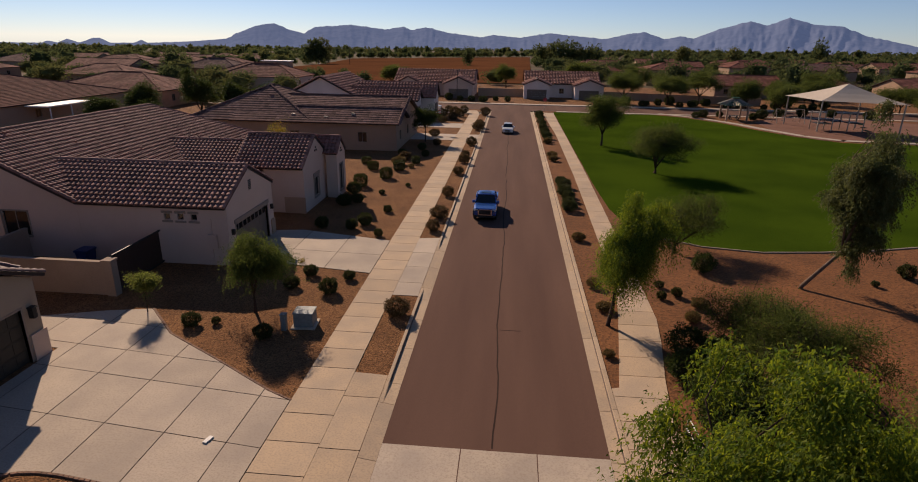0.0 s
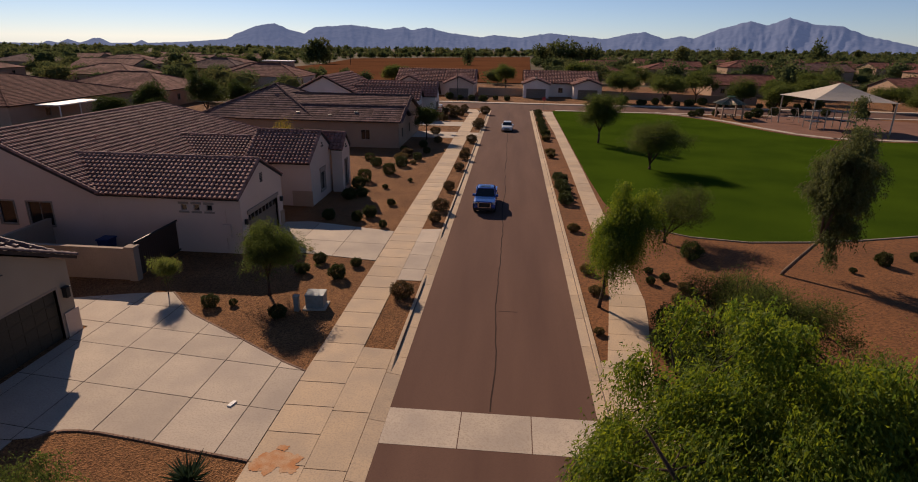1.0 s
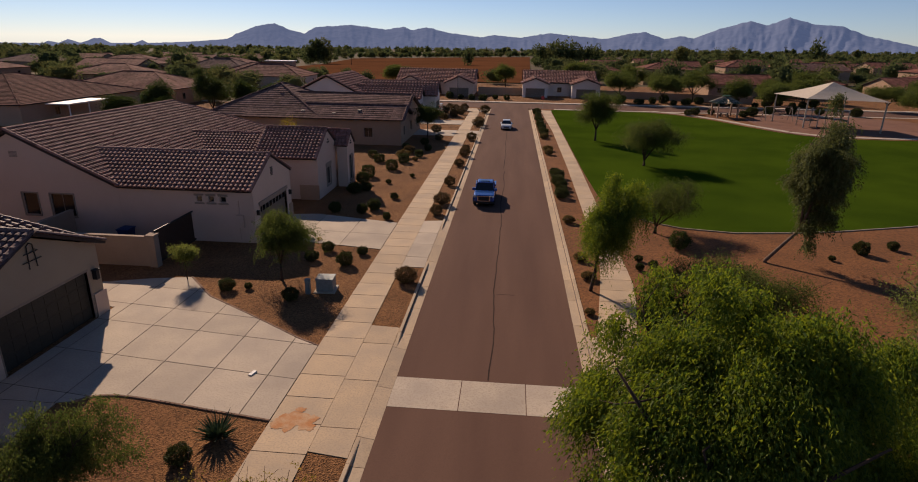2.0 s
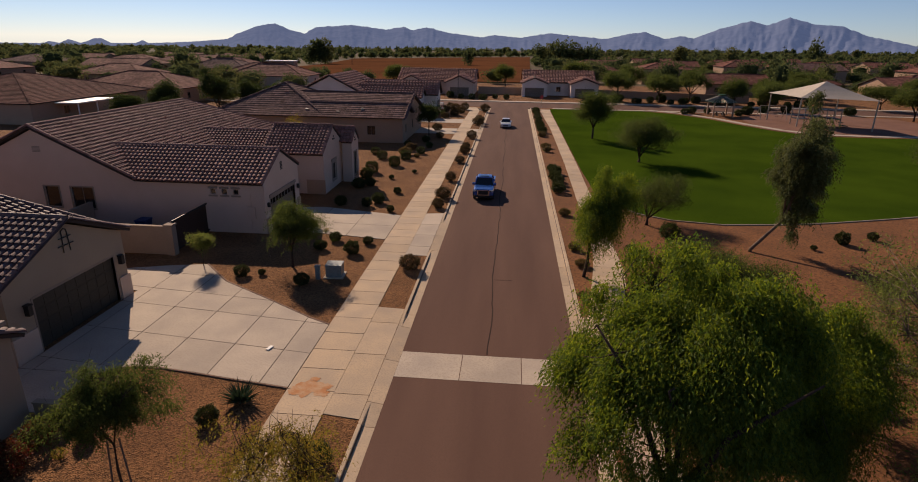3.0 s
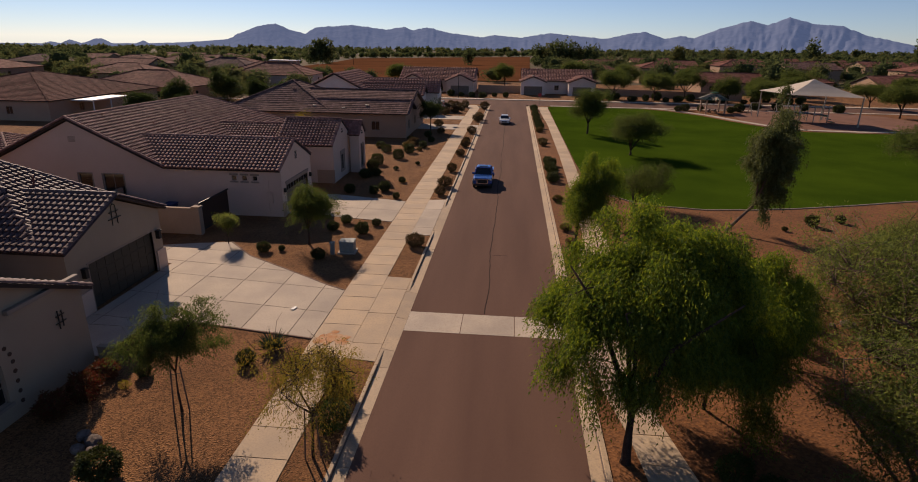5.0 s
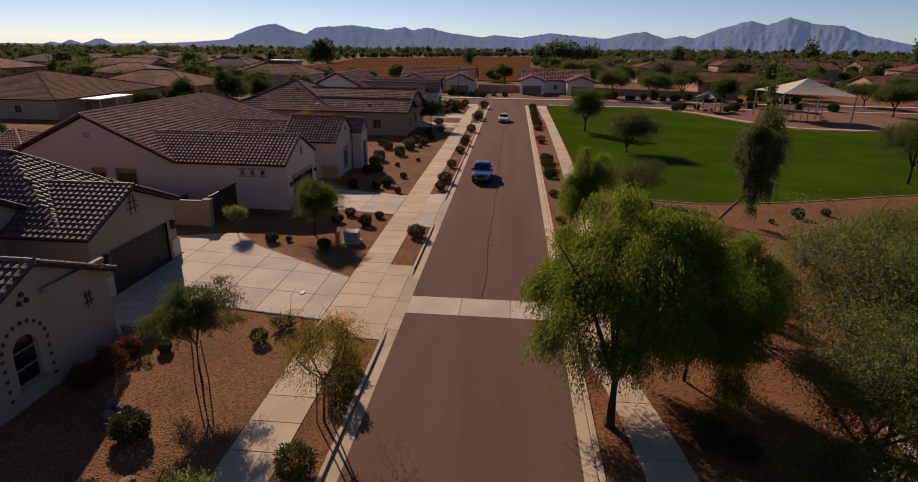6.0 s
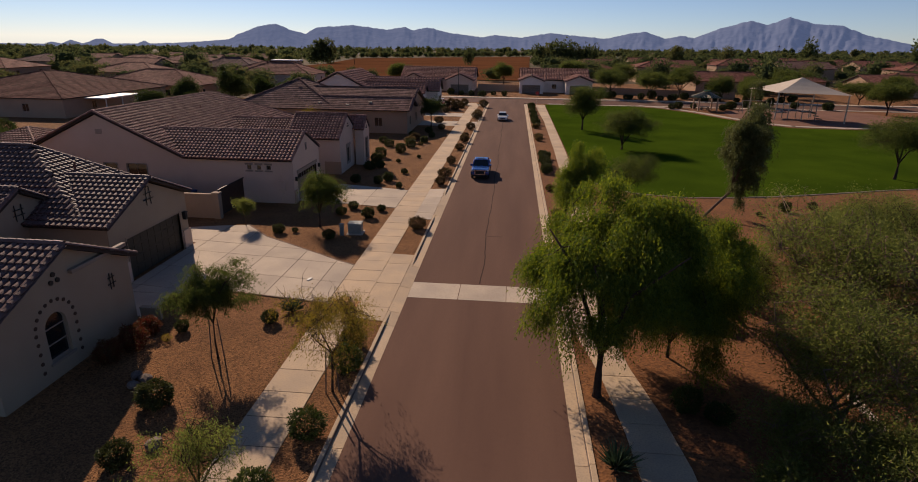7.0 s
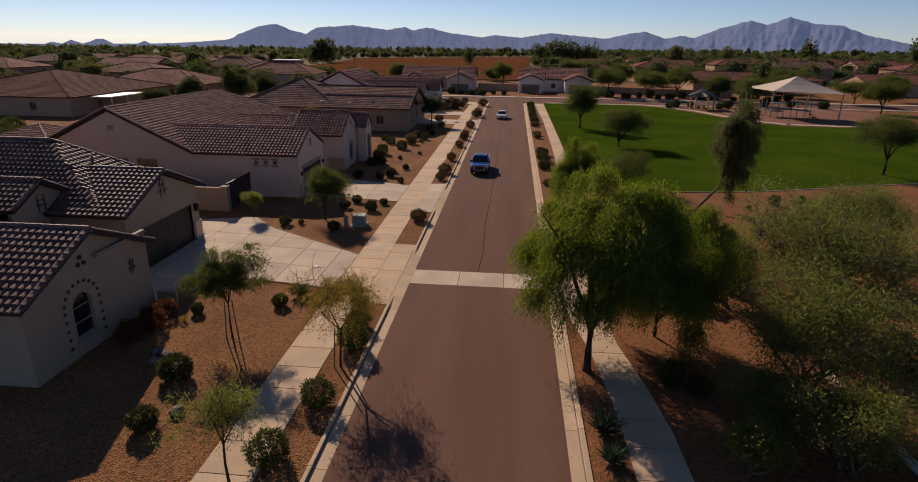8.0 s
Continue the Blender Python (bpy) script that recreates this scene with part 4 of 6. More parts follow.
    # entry gable
    _, m = wall(h, (-24.95, 11.2), (-24.95, 15.4), 4.5, W, [(1.6, 2.6, -0.2, 2.2)], (2.1, 5.55))
    part("front_door", boxes((1.6, 2.6, 0.1, 0.16, 0, 2.2)), GATE, h, m=m)
    part("iron_ornament", boxes((1.85, 1.89, -0.06, -0.03, 4.0, 4.9), (2.3, 2.34, -0.06, -0.03, 4.0, 4.9), (1.7, 2.5, -0.06, -0.03, 4.3, 4.34), (1.75, 2.45, -0.06, -0.03, 4.6, 4.64)), IRON, h, m=m)
    wall(h, (-27, 10.4), (-24.95, 11.2), 3.6, W)
    wall(h, (-46.5, 2.3), (-27, 2.3), 3.6, W)
    wall(h, (-46.5, 21.65), (-46.5, 2.3), 3.6, W)
    for x, y, z in ((-25.4, 18.6, 5.8), (-31, 17.3, 6.3), (-34, 16, 5.6)):
        part("vent_pipe", tube([(x, y, z - 0.3), (x, y, z + 0.4)], [0.06, 0.06], 8), TILE, h)


olive_house()

# ---- other houses ----
def far_house(x0, x1, y0, y1, ze, zr, axis, wall_mat, tile_mat, label, kind="hip", front="e", flat=False, coarse=1.0, n_win=3, gables=(), run=0.0, hips=(), ridges=(), peak=None):
    """A one-storey house over a rectangle, with windows, a garage door and a tiled roof."""
    h = thing("house", label, "house", group="houses of the neighbourhood")
    roof = Roof(h, tile_mat, flat=flat, tile=(TW * coarse, TL * coarse))
    o = 0.45
    if kind == "mixed":
        pass
    elif kind == "hip":
        hip(roof, x0 - o, x1 + o, y0 - o, y1 + o, ze, zr, axis, run=run)
    elif axis == "x":
        gable_x(roof, x1 + o, x0 - o, x0 - o, y0 - o, y1 + o, ze, zr)
    else:
        xm = (x0 + x1) / 2
        roof.plane((x1 + o, y0 - o, ze), (x1 + o, y1 + o, ze), (xm, y1 + o, zr), (xm, y0 - o, zr))
        roof.plane((x0 - o, y1 + o, ze), (x0 - o, y0 - o, ze), (xm, y0 - o, zr), (xm, y1 + o, zr))
        roof.cap((xm, y0 - o, zr), (xm, y1 + o, zr))
    for xf, xb, ys, yn, z0, z1 in ridges:
        gable_x(roof, xf, xb, xb, ys, yn, z0, z1)
    for hp in hips:
        hip(roof, *hp)
    for g in gables:
        if g[0] == "e":      # a wing towards the street on the +x side
            _, gx, ga, gb, gz = g
            gable_x(roof, gx, x1 + o, x1 + o - (gz - ze) / ((zr - ze) / (((x1 - x0) if axis == "y" else (y1 - y0)) / 2)), ga, gb, ze, gz)
            _, m = wall(h, (gx - 0.4, ga + 0.4), (gx - 0.4, gb - 0.4), ze, wall_mat, [((gb - ga) / 2 - 2.4, (gb - ga) / 2 + 1.6, -0.25, 2.2)] if gb - ga > 6 else [], ((gb - ga) / 2 - 0.4, gz - 0.25))
            if gb - ga > 6:
                garage_door(h, m, (gb - ga) / 2 - 2.4, (gb - ga) / 2 + 1.6, 2.2, DOOR_T, cols=6)
            wall(h, (x1, ga + 0.4), (gx - 0.4, ga + 0.4), ze, wall_mat)
            wall(h, (gx - 0.4, gb - 0.4), (x1, gb - 0.4), ze, wall_mat)
        else:                # a wing towards the near side
            _, gy, ga, gb, gz = g
            gm = (ga + gb) / 2
            run = (gz - ze) / ((zr - ze) / ((y1 - y0) / 2 + o))
            roof.plane((gb, gy, ze), (gb, y0 - o, ze), (gm, y0 - o + run, gz), (gm, gy, gz))
            roof.plane((ga, y0 - o, ze), (ga, gy, ze), (gm, gy, gz), (gm, y0 - o + run, gz))
            roof.cap((ga, gy + 0.05, ze), (gm, gy + 0.05, gz)), roof.cap((gb, gy + 0.05, ze), (gm, gy + 0.05, gz))
            w = gb - ga - 0.8
            big = w > 5.5
            ops = [(w / 2 - 2.4, w / 2 + 2.4, -0.25, 2.2)] if big else [(w / 2 - 0.7, w / 2 + 0.7, 0.9, 2.3)]
            _, m = wall(h, (ga + 0.4, gy + 0.4), (gb - 0.4, gy + 0.4), ze, wall_mat, ops, (w / 2, gz - 0.25))
            if big:
                garage_door(h, m, w / 2 - 2.4, w / 2 + 2.4, 2.2, DOOR_T, cols=6)
            else:
                window(h, m, *ops[0], trim=0.1)
            wall(h, (gb - 0.4, gy + 0.4), (gb - 0.4, y0), ze, wall_mat)
            wall(h, (ga + 0.4, y0), (ga + 0.4, gy + 0.4), ze, wall_mat)
    roof.done()
    c = [(x0, y0), (x1, y0), (x1, y1), (x0, y1)]
    for i in range(4):
        p, q = c[i], c[(i + 1) % 4]
        w = math.dist(p, q)
        ops = [(w * (k + 0.5) / n_win - 0.6, w * (k + 0.5) / n_win + 0.6, 1.0, 2.3) for k in range(n_win)] if i < 2 else []
        pk = None
        if kind == "mixed":
            pk = peak if i == 1 else None
        elif kind != "hip" and ((axis == "x" and i in (1, 3)) or (axis == "y" and i in (0, 2))):
            pk = (w / 2, zr - 0.25)
        _, m = wall(h, p, q, ze, wall_mat, ops, pk)
        for op in ops:
            window(h, m, *op)
    return h


broad = far_house(-41.6, -14.6, 74.5, 91.5, 3.5, 5.95, "x", STUCCO_C, TILE_D, "tan stucco house under a broad dark tile hip roof", coarse=1.5, flat=True, kind="mixed", hips=[(-42.6, -25.6, 74.05, 92.2, 3.5, 7.35, "y")], ridges=[(-14.15, -34.0, 74.1, 91.0, 3.5, 6.15), (-14.1, -36.5, 73.7, 81.8, 3.5, 5.02)], peak=(8.05, 5.9))
for x, y, z in ((-36.6, 81.5, 6.2), (-33.0, 80.0, 6.2), (-28.5, 75.6, 4.2), (-24.0, 75.2, 4.0), (-20.6, 76.0, 4.4), (-17.5, 80.9, 5.4), (-23.0, 81.2, 5.5)):
    part("roof_vent", boxes((x - 0.25, x + 0.25, y - 0.18, y + 0.18, z - 0.1, z + 0.14)), STEEL if y < 77 else TILE_D, broad, bevel=0.04)
far_house(-41.0, -26.4, 103.5, 121, 3.5, 7.4, "y", STUCCO_W, TILE_S, "pale stucco house with striped barrel-tile roof and plain gable", kind="gable", coarse=1.8, n_win=0, gables=[("e", -16.5, 104.3, 111.3, 5.45), ("e", -14.2, 111.4, 118.7, 6.0)])
far_house(-31, -10, 158, 172, 3.4, 6.2, "x", STUCCO, TILE_S, "tan house with reddish tile roof and two front gables", kind="gable", coarse=2.3, gables=[("s", 153, -30, -23.5, 5.0), ("s", 150.5, -17.5, -9.5, 5.2)])
far_house(3.5, 22.5, 160, 174, 3.4, 6.2, "x", STUCCO_W, TILE_S, "beige house with striped tile roof and two front gables", kind="gable", coarse=2.3, gables=[("s", 154, 2.6, 10.0, 4.9), ("s", 154, 15.5, 23.5, 4.9)])
far_house(-54.0, -45.0, 38.5, 47.5, 2.7, 4.3, "x", STUCCO, TILE_J, "low wing of a neighbouring house with a barrel-tile hip roof")
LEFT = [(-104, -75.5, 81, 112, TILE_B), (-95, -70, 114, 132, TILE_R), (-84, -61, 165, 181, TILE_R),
        (-128, -106, 158, 174, TILE_R), (-150, -128, 190, 208, TILE_R), (-120, -98, 208, 224, TILE_D), (-96, -78, 190, 204, TILE_R), (-128, -106, 60, 76, TILE_D), (-132, -110, 92, 108, TILE_D),
        (-160, -138, 120, 138, TILE_R), (-190, -165, 170, 190, TILE_R), (-175, -150, 230, 250, TILE_R), (-140, -120, 262, 278, TILE_R), (-225, -200, 240, 260, TILE_D), (-190, -165, 300, 320, TILE_R)]
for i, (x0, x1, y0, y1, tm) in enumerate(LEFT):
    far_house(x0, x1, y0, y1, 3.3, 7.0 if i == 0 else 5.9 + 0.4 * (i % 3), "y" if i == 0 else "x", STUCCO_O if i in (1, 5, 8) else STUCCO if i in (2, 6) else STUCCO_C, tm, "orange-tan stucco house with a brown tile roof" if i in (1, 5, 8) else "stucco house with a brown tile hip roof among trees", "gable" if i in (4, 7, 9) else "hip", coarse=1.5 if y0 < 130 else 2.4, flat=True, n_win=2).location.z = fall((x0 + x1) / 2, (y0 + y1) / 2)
RIGHT = [(56, 74, 172, 186, TILE_R, 0), (80, 98, 182, 196, TILE_R, 0), (48, 66, 222, 238, TILE_R, 1), (108, 128, 238, 254, TILE_D, 1), (92, 108, 268, 282, TILE_R, 1), (128, 148, 276, 292, TILE_R, 1),
         (104, 124, 168, 184, TILE_R, 0), (120, 140, 190, 206, TILE_R, 0), (134, 154, 156, 172, TILE_R, 0), (60, 78, 300, 316, TILE_R, 1), (150, 170, 230, 246, TILE_R, 1), (110, 130, 320, 336, TILE_R, 1),
         (165, 185, 290, 306, TILE_R, 1), (28, 46, 260, 274, TILE_R, 0), (180, 200, 190, 206, TILE_D, 1)]
for i, (x0, x1, y0, y1, tm, two) in enumerate(RIGHT):
    far_house(x0, x1, y0, y1, 5.4 if two else 3.3, 7.8 if two else 5.8, "x", STUCCO_C, tm, "tan stucco house with a low tile roof behind the park", "gable" if i % 3 == 0 else "hip", coarse=2.2, flat=True, n_win=3).location.z = fall((x0 + x1) / 2, (y0 + y1) / 2)

hr = random.Random(21)
FAR = []
while len(FAR) < 34:
    y = hr.uniform(320, 620)
    x = hr.uniform(-0.8, 0.75) * y
    if not -190 < x < 40 and all(abs(x - a) > 26 or abs(y - b) > 26 for a, b in FAR):
        FAR.append((x, y))
for x, y in FAR:
    far_house(x - 10, x + 10, y - 8, y + 8, 3.4, 6.2, "x", STUCCO_C, TILE_R, "small distant tan house with a brown tile roof", coarse=4.5, flat=True, n_win=2, kind=hr.choice(("hip", "gable"))).location.z = fall(x, y)

# ---- far ground: ploughed field, woods, mountains ----
field_v, field_f = [], []
for j in range(25):
    t = j / 24
    for i in range(13):
        u = i / 12
        x0, x1 = -112 - 75 * t, 7 + 18 * t
        y = 214 + (8 if u < 0.5 else 0) * (1 - t) + (486 + 264 * u) * t
        field_v.append((x0 + (x1 - x0) * u, y, fall(x0 + (x1 - x0) * u, y) + 0.05))
for j in range(24):
    for i in range(12):
        field_f.append((j * 13 + i, j * 13 + i + 1, j * 13 + i + 14, j * 13 + i + 13))
tagged(put("field", mesh("field", field_v, field_f, FIELD, True)), "bare reddish ploughed field beyond the houses", "field", "", "structure")


def in_field(x, y):
    return 205 < y < 700 + (x + 187) * 1.245 and -118 - 0.155 * (y - 214) < x < 14 + 0.03 * (y - 210)


def wood_spots():
    """Where the far trees stand, and how high: (x, y, height)."""
    rng = np.random.default_rng(8)
    spots = []
    while len(spots) < 1500:                                    # among the houses, out to the edge of the town
        y = rng.uniform(150, 700)
        x = rng.uniform(-0.95, 0.85) * (y + 40)
        if in_field(x, y) or (abs(x) < 45 and y < 215) or (x > 25 and y < 165) or (-60 < x < 0 and y < 215):
            continue
        if any(a - 2.5 < x < b + 2.5 and c - 2.5 < y < d + 2.5 for a, b, c, d, *_ in (*LEFT, *RIGHT)) or any(abs(x - a) < 12 and abs(y - b) < 10 for a, b in FAR):
            continue
        spots.append((x, y, float(np.clip(rng.lognormal(1.45, 0.42), 2.0, 10.5))))
    for k in range(2300):                                       # the wooded plain
        y = 650 * math.exp(rng.uniform(0, 1.75))
        x = rng.uniform(-0.95, 0.85) * y
        if not in_field(x, y):
            spots.append((x, y, float(np.clip(rng.lognormal(1.95, 0.35), 3.5, 15))))
    for x, y, s in ((-155, 470, 22), (-149, 472, 18), (-161, 468, 15), (22, 500, 19), (30, 492, 18), (37, 485, 21), (45, 490, 19), (52, 488, 18), (59, 492, 17), (66, 500, 16), (120, 450, 19), (214, 450, 20), (320, 500, 22), (325, 503, 15),
                    (-36, 478, 14), (-45, 246, 4.5), (180, 520, 17), (-6, 205, 6)):
        spots.append((x, y, s))
    for k in range(90):                                         # along the field's far edge
        u = rng.uniform(0, 1)
        spots.append((-190 + 216 * u, 700 + 266 * u + rng.uniform(4, 80), rng.uniform(4, 9)))
    for k in range(80):                                         # beside the field
        spots.append((rng.uniform(18, 75), rng.uniform(212, 620), rng.uniform(3, 8)))
    for k in range(150):
        x, y = rng.uniform(-190, -45), rng.uniform(62, 215)
        if not any(a - 2.5 < x < b + 2.5 and c - 2.5 < y < d + 2.5 for a, b, c, d, _ in LEFT) and not (x > -60 and y < 130) and not (x > -105 and y < 116):
            spots.append((x, y, rng.uniform(2.4, 6.0)))
    return spots


def far_woods(pick, leaf):
    """Far trees: each a lumpy shadowy heart of foliage inside a loose shell of leaf sprays."""
    rng = np.random.default_rng(9)
    ball = bmesh.new()
    bmesh.ops.create_icosphere(ball, subdivisions=2, radius=1.0)
    bv = np.array([v.co for v in ball.verts])
    bf = np.array([[v.index for v in f.verts] for f in ball.faces])
    ball.free()
    V, F, base = [], [], 0
    for i, (x, y, s) in enumerate(wood_spots()):
        if (i % 3 == 0) != pick:
            continue
        z0 = fall(x, y) - 0.3
        tall = s > 12
        rx = s * (rng.uniform(0.26, 0.36) if tall else rng.uniform(0.42, 0.72))
        rz = s * (0.46 if tall else 0.42)
        waves = rng.normal(0, 2.6, (4, 3))
        shift = rng.uniform(0, 6.3, 4)
        lump = lambda d: 1 + 0.16 * np.sin(d @ waves.T + shift).sum(1)
        size, at = np.array((rx, rx * rng.uniform(0.8, 1.25), rz)), np.array((x, y, z0 + s - rz * 1.08))
        if y < 1100:
            V.append(bv * (lump(bv) * (0.42 if tall else 0.66))[:, None] * size + at), F.append(bf + base)
            base += len(bv)
        k = int(np.clip(150000 / y, 30, 1800) * (2.5 if tall else 1))
        d = rng.normal(size=(k, 3))
        d /= np.linalg.norm(d, axis=1)[:, None]
        p = d * (lump(d) * rng.uniform(0.55, 1.08, k))[:, None] * size + at
        w = d + rng.normal(0, 0.6, (k, 3))
        w /= np.linalg.norm(w, axis=1)[:, None]
        side = np.cross(w, rng.normal(size=(k, 3)))
        side /= np.linalg.norm(side, axis=1)[:, None] + 1e-9
        big = s * (0.045 if y < 150 else 0.07 if y < 400 else 0.14 if y < 1100 else 0.42) * (0.55 if tall else 1) * rng.uniform(0.6, 1.3, (k, 1))
        V.append(np.stack([p + side * big * 0.45, p + w * big, p - side * big * 0.45], 1).reshape(-1, 3))
        F.append(np.arange(3 * k).reshape(-1, 3) + base)
        base += 3 * k
    V, F = np.concatenate(V).astype(np.float32), np.concatenate(F).astype(np.int32)
    me = bpy.data.meshes.new("woods")
    me.vertices.add(len(V))
    me.vertices.foreach_set("co", V.ravel())
    me.loops.add(3 * len(F))
    me.loops.foreach_set("vertex_index", F.ravel())
    me.polygons.add(len(F))
    me.polygons.foreach_set("loop_start", np.arange(0, 3 * len(F), 3, dtype=np.int32))
    me.materials.append(leaf)
    me.update(calc_edges=True)
    return me


tagged(put("woods", far_woods(False, LEAF_FAR)), "dark green trees between and beyond the far houses", "trees", "", "stuff")
tagged(put("woods", far_woods(True, LEAF_MID)), "lighter olive-green trees among the far dark ones", "trees", "", "stuff")

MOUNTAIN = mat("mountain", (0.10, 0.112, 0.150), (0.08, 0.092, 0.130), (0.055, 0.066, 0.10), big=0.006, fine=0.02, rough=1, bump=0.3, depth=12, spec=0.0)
hz = MOUNTAIN.node_tree.nodes["Principled BSDF"]          # backdrop haze put into the colour: blue-grey base and a faint blue glow
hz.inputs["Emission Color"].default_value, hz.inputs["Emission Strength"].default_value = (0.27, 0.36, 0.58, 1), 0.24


PEAKS = [(-39.3, -28), (-38.9, -16), (-38.2, -27), (-37.6, -5), (-36.8, -26), (-35.9, -1), (-35.4, 3), (-34.7, -24), (-33.0, -23), (-32.4, -6), (-32.0, -22), (-29.0, -13), (-25.8, 7), (-25.0, 38), (-23.3, 84),
         (-21.8, 104), (-20.5, 68), (-19.2, 45), (-18.3, 85), (-15.0, 103), (-11.9, 79), (-10.3, 98), (-9.5, 78), (-8.2, 97), (-6.0, 64), (-3.0, 42), (-1.9, 57), (0.5, 42), (3.2, 73), (5.6, 58), (8.2, 42),
         (10.2, 75), (11.6, 87), (13.3, 47), (14.6, 65), (15.7, 53), (17.5, 104), (20.0, 153), (21.3, 128), (22.8, 171), (24.7, 134), (26.6, 125), (28.3, 77), (31.7, 24), (34.0, 12), (48.0, -10)]


def mountains(name, peaks, dist, seed, label):
    """A range with summits and saddles (degrees to the right of the street, metres above it), ridges and gullies."""
    verts, faces = [], []
    a0, a1, na, nd = -46.0, 44.0, 720, 26
    pa, ph = [p[0] for p in peaks], [p[1] for p in peaks]
    for j in range(nd):
        q = j / (nd - 1)                                        # 0 at the foot, 1 behind the crest
        for i in range(na):
            a = a0 + (a1 - a0) * i / (na - 1)
            foot = fall(dist * math.sin(radians(a)), dist * math.cos(radians(a))) - 4.0
            h = float(np.interp(a, pa, ph)) - foot
            h += min(1, h / 60) * 3.5 * noise.fractal((a * 2.3, 0.0, seed), 0.7, 2.1, 5)
            rise = min(1.0, q / 0.8)
            spur = 1 - abs(noise.noise((a * 0.85 + 0.25 * noise.noise((a * 2, q * 2, 1)), q * 1.1, seed)))
            spur += 0.5 * (1 - abs(noise.noise((a * 2.1, q * 2.3, seed + 5))))
            body = rise ** (1.05 + 0.5 * (1.35 - spur)) if q < 0.8 else 1.0 - (q - 0.8) * 2.5
            rough = 0.05 * noise.fractal((a * 4.5, q * 9, seed + 9), 0.8, 2.0, 4) * rise * (1 - rise) * 4
            d = dist + (q - 0.8) * 900
            verts.append((d * math.sin(radians(a)), d * math.cos(radians(a)), foot + h * (body + rough)))
    for j in range(nd - 1):
        for i in range(na - 1):
            p = j * na + i
            faces.append((p, p + 1, p + na + 1, p + na))
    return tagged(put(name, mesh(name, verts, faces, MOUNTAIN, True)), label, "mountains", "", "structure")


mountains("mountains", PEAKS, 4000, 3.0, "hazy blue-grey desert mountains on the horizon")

# ---- trees ----
tree("willow_tree", "broad weeping tree with yellow-green feathery foliage beside the walk", (5.25, 6.2), 9.4, 4.6, LEAF_BIG, BARK, 11, clear=0.2, n_clumps=112, leaves=2200, weep=2.1, clump=0.95,
     size=(0.15, 0.045), trunk=0.17, forks=6, low=-0.8, offset=(0.9, 2.0), hollow=0.6, rag=2.4)
tree("willow_tree", "second weeping tree with dense dark green foliage", (8.9, 9.7), 7.2, 3.4, LEAF_BIG, BARK, 31, clear=0.1, n_clumps=58, leaves=2300, weep=1.8, clump=0.9,
     size=(0.125, 0.034), trunk=0.09, forks=5, low=-0.85, offset=(0.2, -0.8), hollow=0.65)
tree("willow_tree", "slender weeping tree with drooping green foliage in the planting strip", (5.42, 27.4), 7.4, 1.7, LEAF_BIG, BARK, 12, lean=(0.09, 0.03), clear=0.3, n_clumps=52, leaves=1900, weep=2.5, clump=0.68,
     size=(0.14, 0.038), trunk=0.11, low=-0.75, offset=(0.35, 0.3), hollow=0.35, rag=3)
tree("street_tree", "round olive-green tree in the gravel yard", (-12.9, 26.7), 5.2, 2.0, LEAF_MESQ, BARK, 13, clear=0.2, n_clumps=75, leaves=620, weep=0.6, clump=0.66, size=(0.10, 0.034), trunk=0.08, low=-0.92, offset=(0.1, 0), hollow=0.25, rag=3)
tree("sapling", "young lollipop tree at the driveway edge", (-18.45, 26.05), 2.3, 0.8, LEAF_OLIVE, BARK, 14, clear=0.42, n_clumps=60, leaves=170, clump=0.34, size=(0.08, 0.042), trunk=0.03, low=-0.7)
tree("mesquite_tree", "dark rounded park tree standing on the lawn", (16.3, 65.8), 6.4, 4.7, LEAF_MESQ, BARK, 15, clear=0.1, n_clumps=130, leaves=260, clump=1.05, size=(0.16, 0.06), trunk=0.17, low=-0.75, hollow=0.3, rag=3, twig=0.08, offset=(0.5, 0))
tree("mesquite_tree", "dark green park tree near the walk", (12.9, 83.8), 8.0, 3.6, LEAF_MESQ, BARK, 16, clear=0.2, n_clumps=100, leaves=330, clump=0.95, size=(0.18, 0.08), trunk=0.16, low=-0.8, rag=3)
tree("eucalyptus_tree", "tall grey-leaved tree with a bent pale trunk on bare dirt", (17.7, 33.7), 12.0, 1.9, LEAF_GREY, BARK_P, 17, lean=(0.1, 0.02), clear=0.14, n_clumps=90, leaves=850, weep=1.5, clump=0.7, size=(0.19, 0.06),
     trunk=0.13, low=-0.97, offset=(1.3, 0.2), hollow=0.2, rag=3, fork_at=(1.9, 0.2, 2.3))
tree("palo_verde_tree", "sprawling low tree with feathery dark olive foliage on the slope", (11.1, 22.5), 3.7, 4.1, LEAF_MESQ, BARK, 18, clear=0.2, n_clumps=150, leaves=480, clump=0.85, size=(0.12, 0.03), trunk=0.15, forks=8, low=-0.25, hollow=0.35, twig=0.09, trunks=2, offset=(0.5, -0.2), rag=3)
tree("palo_verde_tree", "wide airy tree with pale twigs and sparse olive leaves", (17.0, 10.6), 8.2, 6.4, LEAF_OLIVE, BARK_P, 19, clear=0.16, n_clumps=300, leaves=150, clump=0.8, size=(0.15, 0.042), trunk=0.15, forks=8, low=-0.85, hollow=0.2, twig=0.09, trunks=3)
